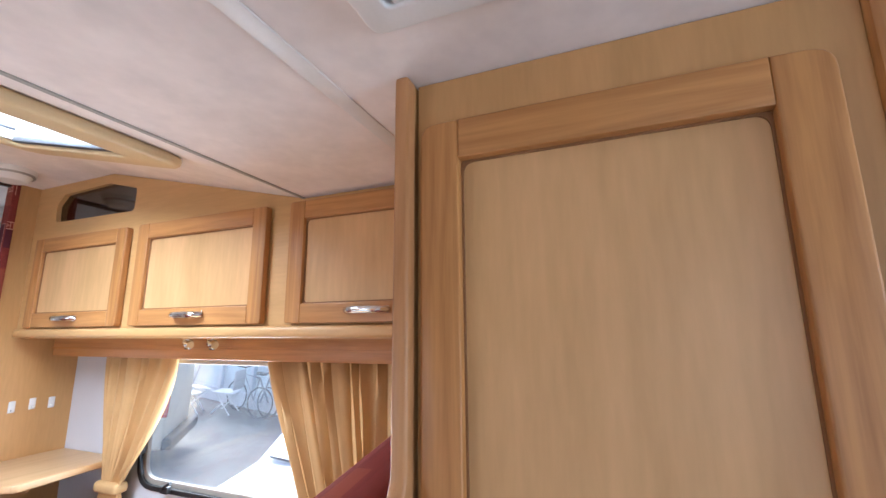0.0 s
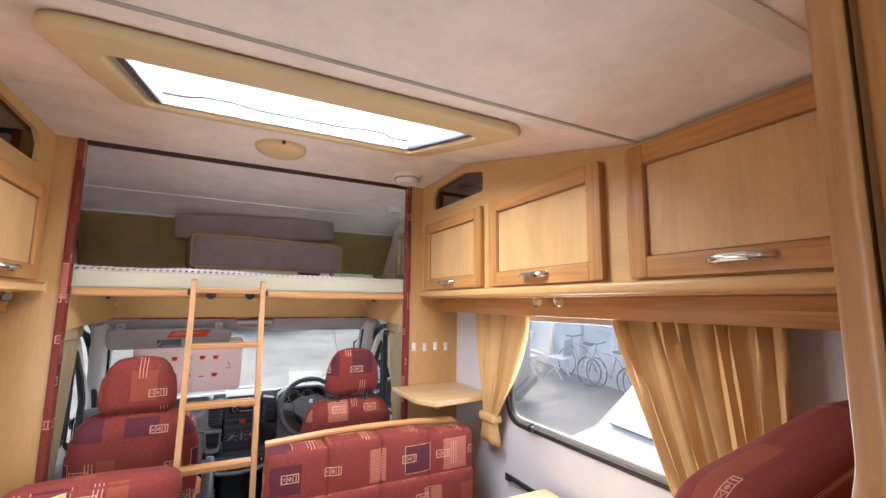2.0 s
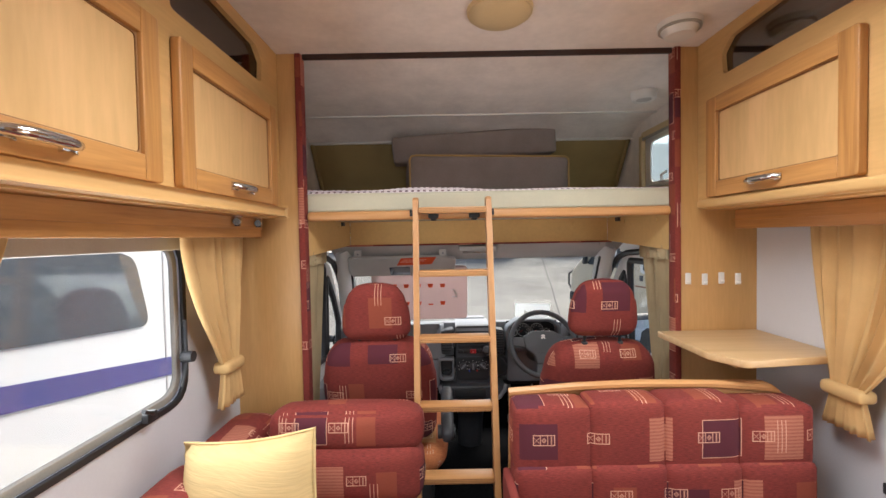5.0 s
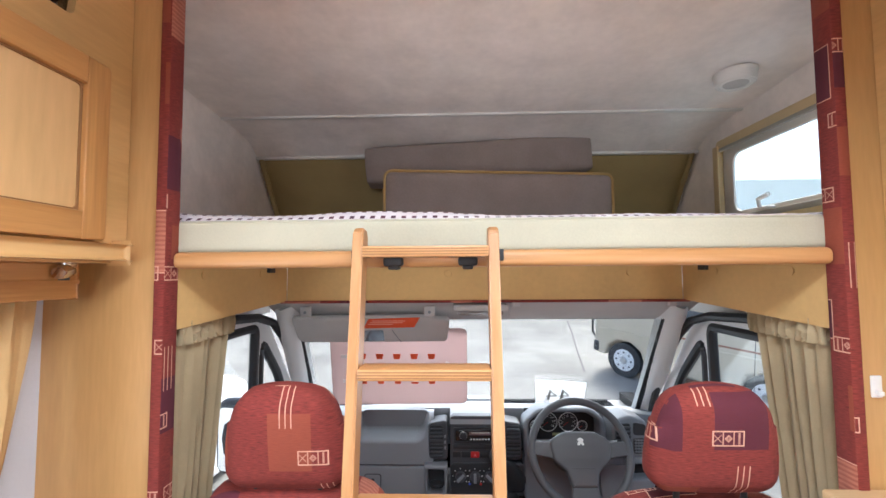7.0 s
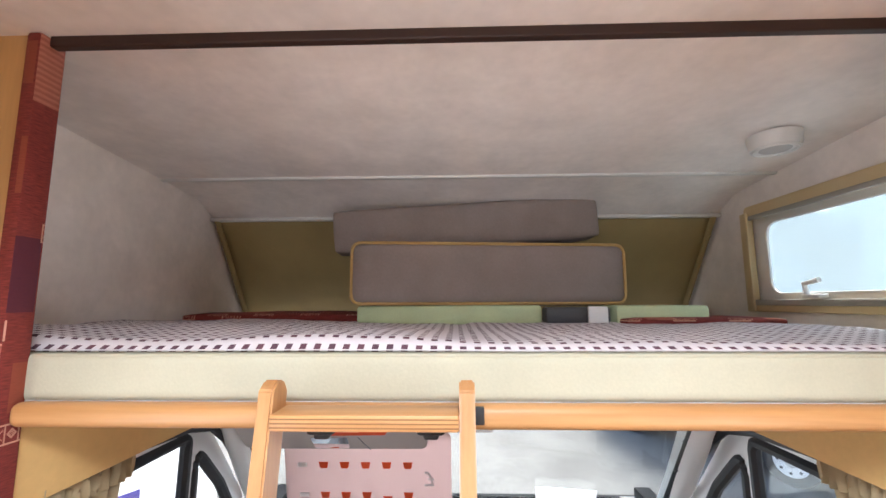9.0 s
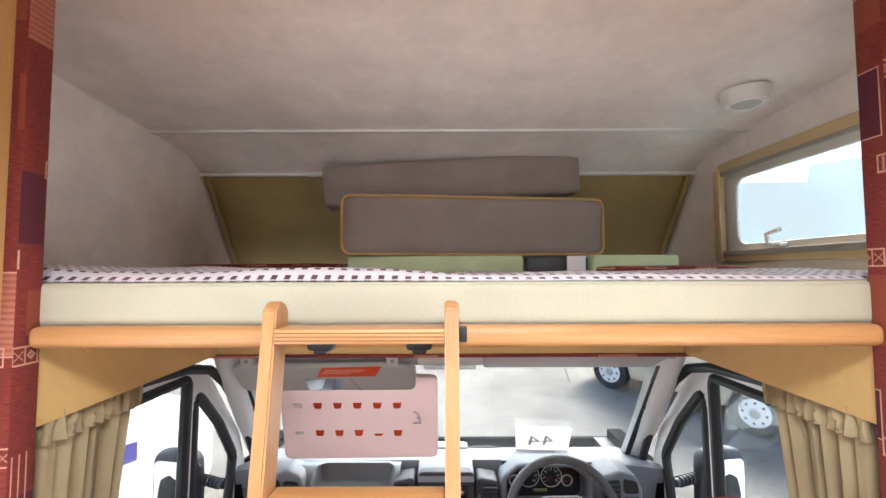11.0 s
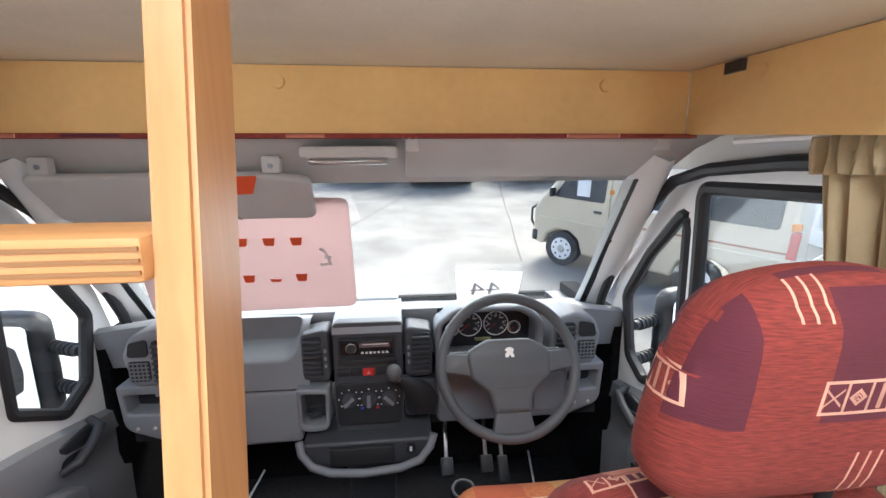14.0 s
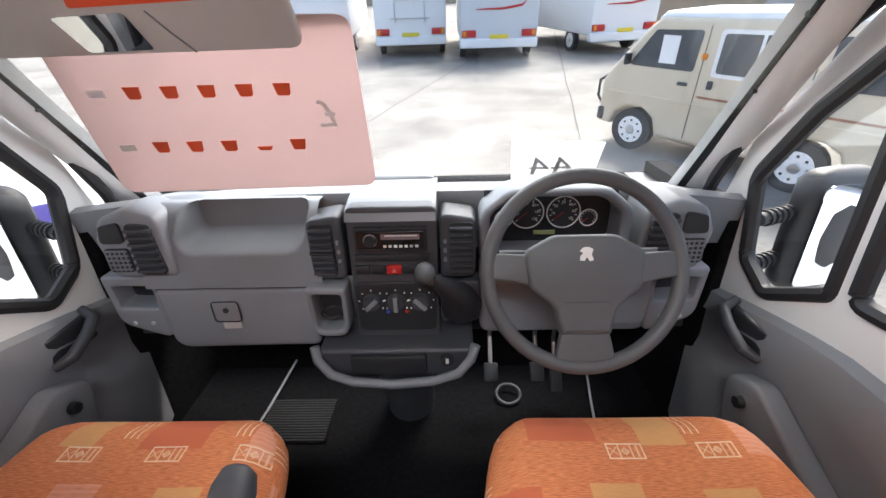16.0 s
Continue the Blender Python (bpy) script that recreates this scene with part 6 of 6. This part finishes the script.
part("arm", tube([on_screen(0.55, 0.84, 0.03), on_screen(0.2, 0.76, 0.035), on_screen(-0.05, 0.77, 0.03)], 0.006, 8), black_plastic, wi)
part("blade", tube([on_screen(-0.12, 0.795, 0.02), on_screen(0.05, 0.775, 0.02), on_screen(0.3, 0.79, 0.02)], 0.008, 8), black_rubber, wi)
wi = thing("wiper", "black windscreen wiper at rest", "wiper")
part("arm", tube([on_screen(-0.2, 0.86, 0.03), on_screen(-0.4, 0.80, 0.035), on_screen(-0.6, 0.80, 0.03)], 0.006, 8), black_plastic, wi)
part("blade", tube([on_screen(-0.75, 0.81, 0.02), on_screen(-0.5, 0.79, 0.02), on_screen(-0.35, 0.80, 0.02)], 0.008, 8), black_rubber, wi)


# ---------- the yard outside: it rises ahead of the parked van ----------
YARD = Matrix.Translation((0, 3.0, -0.73)) @ pose(0, 0, 0, 6.3)
concrete = mat("worn yard concrete", (0.165, 0.155, 0.138), 0.9, vary=0.38, scale=0.9, bump=0.7, bump_scale=22)
tar = plain("tar joint", (0.07, 0.065, 0.06), 0.9)
van_beige = mat("beige van paint", (0.60, 0.52, 0.39), 0.3, vary=0.04, scale=2)
camper_white = mat("white camper panel", (0.74, 0.75, 0.76), 0.35, vary=0.03, scale=2)
camper_grey = mat("silver camper panel", (0.52, 0.55, 0.58), 0.35, vary=0.03, scale=2)
dark_glass = plain("dark vehicle glass", (0.05, 0.06, 0.07), 0.08)
tyre_rubber = mat("tyre rubber", (0.03, 0.03, 0.032), 0.85)
lamp_red = plain("red lamp lens", (0.45, 0.02, 0.02), 0.25)
lamp_amber = plain("amber lamp lens", (0.7, 0.22, 0.02), 0.25)
plate_yellow = plain("yellow number plate", (0.7, 0.55, 0.05), 0.4)
purple = plain("purple stripe", (0.06, 0.05, 0.25), 0.35)
brick_red = mat("brick", (0.30, 0.14, 0.09), 0.9, vary=0.25, scale=9, bump=0.3, bump_scale=80)
render_tan = mat("tan wall cladding", (0.42, 0.33, 0.24), 0.85, vary=0.1, scale=2)
blue_glass = mat("bluish shop glazing", (0.66, 0.74, 0.78), 0.12, vary=0.3, scale=1.5)


def yard(x, y, turn=0.0):
    return YARD @ pose(x, y - 3.0, 0, 0, 0, turn)


bm = bmesh.new()
bmesh.ops.create_grid(bm, x_segments=40, y_segments=40, size=400)
bm.transform(YARD)
structure("ground", bm, concrete, "worn pale concrete yard", "ground")
for (xa, ya), (xb, yb) in (((2.0, 8.5), (4.9, 24)), ((-1.6, 9.0), (1.6, 19)), ((-9, 12.5), (14, 12.0))):
    a, b = Vector((xa, ya - 3, 0.004)), Vector((xb, yb - 3, 0.004))
    pts = [a + (b - a) * t + Vector((0.04 * noise.noise(Vector((t * 9, xa, 0))), 0, 0)) for t in np.linspace(0, 1, 24)]
    bm = bmesh.new()
    vs = [(bm.verts.new(p + Vector((-0.015, 0, 0))), bm.verts.new(p + Vector((0.015, 0.008, 0)))) for p in pts]
    for p, q in zip(vs, vs[1:]):
        bm.faces.new((p[0], p[1], q[1], q[0]))
    bm.transform(YARD)
    structure("joint", bm, tar, "dark joint across the concrete", "joint")


def wheel(parent, x, y, r=0.27, s=1, cover=cab_white):
    w_ = part("wheel", cyl((x, y, r), (x + 0.16 * s, y, r), r, r * 0.97, 28), tyre_rubber, parent, "black tyre with pale steel rim")
    part("rim", cyl((x - 0.006 * s, y, r), (x + 0.01 * s, y, r), r * 0.62, r * 0.66, 28), cover, w_)
    part("hub", cyl((x - 0.02 * s, y, r), (x - 0.004 * s, y, r), r * 0.18, r * 0.24, 18), steel, w_)
    for k in range(8):
        a = k * math.tau / 8
        part("slot", cyl((x - 0.009 * s, y + r * 0.46 * math.cos(a), r + r * 0.46 * math.sin(a)), (x - 0.0055 * s, y + r * 0.46 * math.cos(a), r + r * 0.46 * math.sin(a)), r * 0.06, r * 0.06, 8), black_plastic, w_)


def micro_van():
    """Small forward-control van; local -y is its nose, local -x the side that is seen."""
    v = thing("micro_van", "small beige van with white roof and pop window", "van", m=yard(2.52, 8.3, 218.3))
    side = rpoly([(-0.50, 0.30), (-0.49, 0.85), (-0.38, 1.02), (0.02, 1.50), (0.14, 1.60), (2.62, 1.64), (2.72, 1.55), (2.76, 0.95), (2.78, 0.30), (2.30, 0.26), (2.20, 0.48), (2.05, 0.56), (1.84, 0.56), (1.68, 0.48), (1.60, 0.24), (0.36, 0.24), (0.28, 0.46), (0.13, 0.56), (-0.08, 0.56), (-0.24, 0.46), (-0.30, 0.28)], 0.04)
    part("body", plate([side], 0.0, 1.32, "x", bevel=0.05), van_beige, v, "", 40)
    part("roof", plate([rpoly([(0.06, 1.56), (0.16, 1.66), (2.60, 1.72), (2.72, 1.58)], 0.06)], 0.03, 1.29, "x", bevel=0.05), cab_white, v, "white raised roof")
    part("door_window", plate([rpoly([(-0.16, 1.06), (0.12, 1.47), (0.66, 1.49), (0.64, 1.06)], 0.04)], -0.008, 0.01, "x"), dark_glass, v)
    part("window_paper", plate([rect(0.22, 0.42, 1.12, 1.42)], -0.012, -0.0085, "x"), white_paper, v)
    wi_ = part("side_window", plate([rpoly([(0.86, 1.05), (1.66, 1.05), (1.66, 1.50), (0.86, 1.49)], 0.05)], -0.008, 0.01, "x"), dark_glass, v)
    part("window_frame", plate([rpoly([(0.84, 1.03), (1.68, 1.03), (1.68, 1.52), (0.84, 1.51)], 0.05), rpoly([(0.88, 1.07), (1.64, 1.07), (1.64, 1.48), (0.88, 1.47)], 0.04)], -0.014, 0.004, "x"), cab_white, wi_)
    part("divider", box(-0.015, -0.008, 1.24, 1.27, 1.06, 1.49), cab_white, wi_)
    part("rear_window", plate([rpoly([(1.84, 1.05), (2.60, 1.05), (2.60, 1.50), (1.84, 1.50)], 0.05)], -0.008, 0.01, "x"), dark_glass, v)
    for y in (0.72, 1.76):
        part("panel_gap", box(-0.003, 0.01, y - 0.004, y + 0.004, 0.3, 1.54), black_plastic, v)
    part("swage", box(-0.012, 0.01, -0.38, 2.74, 0.70, 0.73, bevel=0.005), van_beige, v)
    part("stripe", box(-0.004, 0.01, 0.76, 2.74, 0.79, 0.815), brick_red, v, "thin brown stripe")
    for y, h in ((0.56, 0.04), (0.86, 0.09)):
        part("door_handle", box(-0.02, -0.001, y - 0.06 if h < 0.05 else y - 0.03, y + 0.06 if h < 0.05 else y + 0.03, 0.90, 0.90 + h, bevel=0.008), dash_dark, v)
    part("indicator", box(-0.015, 0.0, 0.70, 0.76, 1.20, 1.26, bevel=0.005), lamp_amber, v)
    part("tail_lamp", box(-0.012, 0.05, 2.70, 2.785, 0.75, 1.05, bevel=0.01), lamp_red, v)
    part("tail_indicator", box(-0.012, 0.05, 2.69, 2.775, 1.06, 1.14, bevel=0.01), lamp_amber, v)
    part("front_bumper", box(-0.02, 1.34, -0.50, -0.40, 0.32, 0.50, bevel=0.03), black_plastic, v)
    part("rear_bumper", box(-0.02, 1.34, 2.78, 2.92, 0.30, 0.46, bevel=0.03), black_plastic, v)
    part("bull_bar", tube([(0.05, -0.46, 0.5), (0.05, -0.56, 0.62), (0.05, -0.56, 0.82), (0.05, -0.44, 0.90)], 0.02, 8), black_plastic, v)
    part("windscreen", prism([(0.08, -0.292, 1.06), (1.24, -0.292, 1.06), (1.2, 0.0, 1.47), (0.12, 0.0, 1.47)], (0, -0.02, 0.012)), dark_glass, v)
    part("mirror", soft((-0.08, -0.14, 1.14), (0.12, 0.05, 0.14), 0.02, 5), black_plastic, v)
    wheel(v, 0.005, 0.03), wheel(v, 0.005, 1.90)
    for o in v.children_recursive:
        o.data.transform(Matrix.Diagonal((-1, 1, 1, 1)))
        o.data.flip_normals()


micro_van()


def camper(x, y, turn, w_, h, length, body, label, stripe=None, rack=False):
    """A motorhome seen from its tail (local -y)."""
    c = thing("motorhome", label, "motorhome", "parked motorhomes", m=yard(x, y, turn))
    part("body", plate([rpoly([(-w_ / 2, 0.55), (w_ / 2, 0.55), (w_ / 2, h), (-w_ / 2, h)], [0.06, 0.06, 0.16, 0.16])], 0, length, "y", bevel=0.06), body, c, "", 40)
    part("rear_window", plate([rect(-0.55, 0.55, 1.75, 2.25, 0.08)], -0.02, 0.01, "y"), dark_glass, c)
    part("bumper", plate([rpoly([(-w_ / 2, 0.38), (w_ / 2, 0.38), (w_ / 2, 0.62), (-w_ / 2, 0.62)], 0.06)], -0.10, 0.12, "y", bevel=0.03), camper_white, c)
    for s in (-1, 1):
        lp = part("tail_lamp_cluster", box(s * (w_ / 2 - 0.25) - 0.2, s * (w_ / 2 - 0.25) + 0.2, -0.06, 0.03, 0.66, 0.84, bevel=0.02), lamp_red, c)
        part("indicator", box(s * (w_ / 2 - 0.12) - 0.05, s * (w_ / 2 - 0.12) + 0.05, -0.066, -0.058, 0.68, 0.82), lamp_amber, lp)
        wheel(c, s * (w_ / 2 - 0.02), 1.2, 0.33, -s)
        part("marker_lamp", box(s * (w_ / 2 - 0.12) - 0.06, s * (w_ / 2 - 0.12) + 0.06, -0.02, 0.01, h - 0.2, h - 0.15), lamp_red, c)
    part("number_plate", box(-0.26, 0.26, -0.115, -0.095, 0.62, 0.73, bevel=0.004), plate_yellow, c)
    if stripe:
        part("stripe", tube([(-w_ * 0.3, -0.012, 1.35), (0.1, -0.012, 1.36), (w_ * 0.28, -0.012, 1.43), (w_ * 0.34, -0.012, 1.55)], [0.012, 0.03, 0.03, 0.008], 6), stripe, c)
    if rack:
        r = part("bicycle_rack", tube([(-0.45, -0.06, 1.0), (-0.45, -0.12, 1.6), (0.45, -0.12, 1.6), (0.45, -0.06, 1.0)], 0.02, 8), header_grey, c, "pale bicycle rack")
        part("rack_rail", tube([(-0.6, -0.14, 1.12), (0.6, -0.14, 1.12)], 0.02, 8), header_grey, r)
    for s in (-1, 1):
        part("side_window", plate([rect(1.0, 1.9, 1.6, 2.15, 0.08)], s * w_ / 2 - 0.015, s * w_ / 2 + 0.015, "x"), dark_glass, c)


camper(1.55, 16.0, 0, 2.2, 2.75, 6.0, camper_grey, "silver motorhome with red tail lamps", lamp_red)
camper(-1.05, 17.2, 2, 2.2, 2.8, 6.0, camper_white, "white motorhome with a bicycle rack", None, True)
camper(-4.2, 18.2, 4, 2.2, 2.7, 6.0, camper_white, "white motorhome parked in the row")
camper(5.35, 16.8, 14, 2.2, 2.8, 6.0, camper_white, "white motorhome turned towards the yard", lamp_red)
camper(-7.2, 19.5, 5, 2.2, 2.7, 6.0, camper_white, "white motorhome at the end of the row")

# close neighbour on the left
nb = thing("motorhome", "white motorhome with a purple stripe parked close by", "motorhome", "parked motorhomes", m=Matrix.Translation((-2.35, 0, -0.73)))
part("body", plate([rpoly([(-3.0, 0.35), (6.0, 0.35), (6.0, 1.1), (4.9, 1.5), (4.0, 2.3), (3.8, 2.9), (-3.0, 2.9)], 0.15)], -2.2, 0.0, "x", bevel=0.05), camper_white, nb, "", 40)
part("stripe", plate([[(-0.5, 1.90), (4.9, 0.98), (4.9, 1.12), (-0.5, 2.03)]], -0.002, 0.006, "x"), purple, nb, "purple stripe")
part("cab_window", plate([rpoly([(1.9, 1.75), (3.68, 1.58), (3.55, 2.08), (3.0, 2.25), (2.1, 2.25)], [0.05, 0.08, 0.15, 0.2, 0.2])], -0.002, 0.008, "x"), dark_glass, nb)
part("door_gap", box(-0.002, 0.004, 3.84, 3.855, 0.7, 2.2), header_grey, nb)
part("wheel_arch", plate([rpoly([(0.6, 0.35), (1.5, 0.35), (1.35, 0.85), (0.75, 0.85)], 0.15)], -0.002, 0.01, "x"), black_plastic, nb)

# white car beyond the right window
car = thing("parked_car", "white hatchback parked beside the window", "car", m=yard(4.35, 2.75, 97))
body = rpoly([(-1.9, 0.25), (2.0, 0.25), (2.1, 0.7), (1.95, 0.92), (1.0, 1.02), (0.2, 1.45), (-1.2, 1.48), (-1.8, 1.0), (-1.95, 0.7)], [0.1, 0.1, 0.1, 0.15, 0.2, 0.3, 0.3, 0.2, 0.1])
part("body", plate([body], -0.85, 0.85, "x", bevel=0.12), camper_white, car, "", 50)
part("windscreen", prism([(-0.68, 0.98, 1.05), (0.68, 0.98, 1.05), (0.6, 0.28, 1.43), (-0.6, 0.28, 1.43)], (0, 0.02, 0.03)), dark_glass, car)
part("side_window", plate([rpoly([(0.75, 1.02), (0.15, 1.38), (-1.1, 1.40), (-1.4, 1.02)], 0.08)], -0.865, 0.865, "x"), dark_glass, car)
part("mirror", soft((-0.95, 0.75, 1.06), (0.2, 0.14, 0.16), 0.05, 6), dash_dark, car)
part("door_gap", box(-0.858, 0.858, 0.0, 0.012, 0.35, 1.0), black_plastic, car)
for y in (1.35, -1.25):
    for s in (-1, 1):
        wheel(car, s * 0.86, y, 0.3, -s)

# glazed sales building with bicycles in front
sb = thing("sales_building", "glazed sales building with white posts", "building", m=yard(7.7, 3.0, 0))
part("glazing", box(0.0, 0.1, -8, 7, 0.3, 3.2), blue_glass, sb, "bluish glazing")
part("plinth", box(-0.1, 0.2, -8, 7, 0.0, 0.3), camper_white, sb)
part("roof", box(-0.5, 6, -8.3, 7.3, 3.2, 3.7, bevel=0.03), camper_white, sb)
part("wall", box(0.15, 6, -8, 7, 0.0, 3.2), render_tan, sb)
for i in range(16):
    part("post", box(-0.1, 0.0, -8 + i - 0.05, -8 + i + 0.05, 0.3, 3.2, bevel=0.01), camper_white, sb)
for z in (1.2, 2.3):
    part("rail", box(-0.06, 0.0, -8, 7, z, z + 0.05), camper_white, sb)


def bicycle(x, y, turn):
    b = thing("bicycle", "small bicycle leaning before the building", "bicycle", "bicycles by the building", m=yard(x, y, turn))
    for yy in (-0.5, 0.5):
        w_ = part("wheel", tube([(0, yy + 0.31 * math.cos(a), 0.32 + 0.31 * math.sin(a)) for a in np.linspace(0, math.tau, 25)[:-1]], 0.016, 6, closed=True), tyre_rubber, b)
        for k in range(6):
            a = k * math.pi / 6
            part("spoke", tube([(0, yy + 0.3 * math.cos(a), 0.32 + 0.3 * math.sin(a)), (0, yy - 0.3 * math.cos(a), 0.32 - 0.3 * math.sin(a))], 0.003, 4), steel, w_)
    part("frame", tube([(0, -0.5, 0.32), (0, -0.15, 0.78), (0, 0.35, 0.8), (0, -0.05, 0.3), (0, -0.15, 0.78)], 0.02, 6), dash_grey, b)
    part("fork", tube([(0, 0.5, 0.32), (0, 0.36, 0.8), (0, 0.33, 0.95)], 0.018, 6), dash_grey, b)
    part("handlebar", tube([(-0.25, 0.28, 1.0), (0, 0.33, 0.95), (0.25, 0.28, 1.0)], 0.014, 6), black_plastic, b)
    part("saddle", soft((0, -0.2, 0.88), (0.12, 0.24, 0.06), 0.025, 5), black_plastic, b)


for x, y, t in ((7.3, 4.6, 5), (7.25, 5.7, -10), (7.2, 6.7, 8), (7.3, 7.6, -4)):
    bicycle(x, y, t)


def garden_chair(x, y, turn, tip):
    c = thing("garden_chair", "white folding garden chair in a heap", "chair", "heap of garden chairs", m=yard(x, y, turn) @ pose(0, 0, 0.05, tip))
    part("seat", box(-0.22, 0.22, -0.22, 0.22, 0.42, 0.45, bevel=0.01), camper_white, c)
    part("backrest", box(-0.22, 0.22, 0.2, 0.23, 0.5, 0.9, bevel=0.01), header_grey, c)
    for a in (-0.2, 0.2):
        for b in (-0.2, 0.2):
            part("leg", tube([(a, b, 0), (a * 0.8, -b, 0.44)], 0.013, 6), camper_white, c)


for x, y, t, p in ((6.2, 8.3, 10, 0), (6.7, 8.7, 70, 12), (6.4, 9.3, 130, 0), (7.0, 9.8, 40, -10), (6.9, 7.9, 200, 0)):
    garden_chair(x, y, t, p)

# brick and clad building behind the small van
bw = thing("workshop", "low brick and tan clad workshop behind the yard", "building", m=yard(6.2, 22.0, -8))
part("wall", box(0, 30, 0, 6, 0.0, 3.0), render_tan, bw)
part("roof", box(-0.3, 30.3, -0.4, 6, 3.0, 3.4), sash_grey, bw)
part("door", box(6, 9, -0.06, 0.0, 0.0, 2.6), header_grey, bw)
part("window", box(2.5, 5.0, -0.05, 0.0, 1.2, 2.4), blue_glass, bw)
me = box(0, 0.215, 0, 0.1, 0, 0.065, bevel=0.004, seg=1)
first = part("brick", me, brick_red, bw)
for j in range(32):
    for i in range(8):
        if i or j:
            o = new("brick", first.data)
            o.parent = bw
            o.location = (i * 0.228 + (0.11 if j % 2 else 0.0), -0.1, 0.02 + j * 0.078)
first.location = (0, -0.1, 0.02)
structure("backdrop", box(-60, 60, 60, 60.5, -2, 14), render_tan, "distant low buildings", "backdrop")
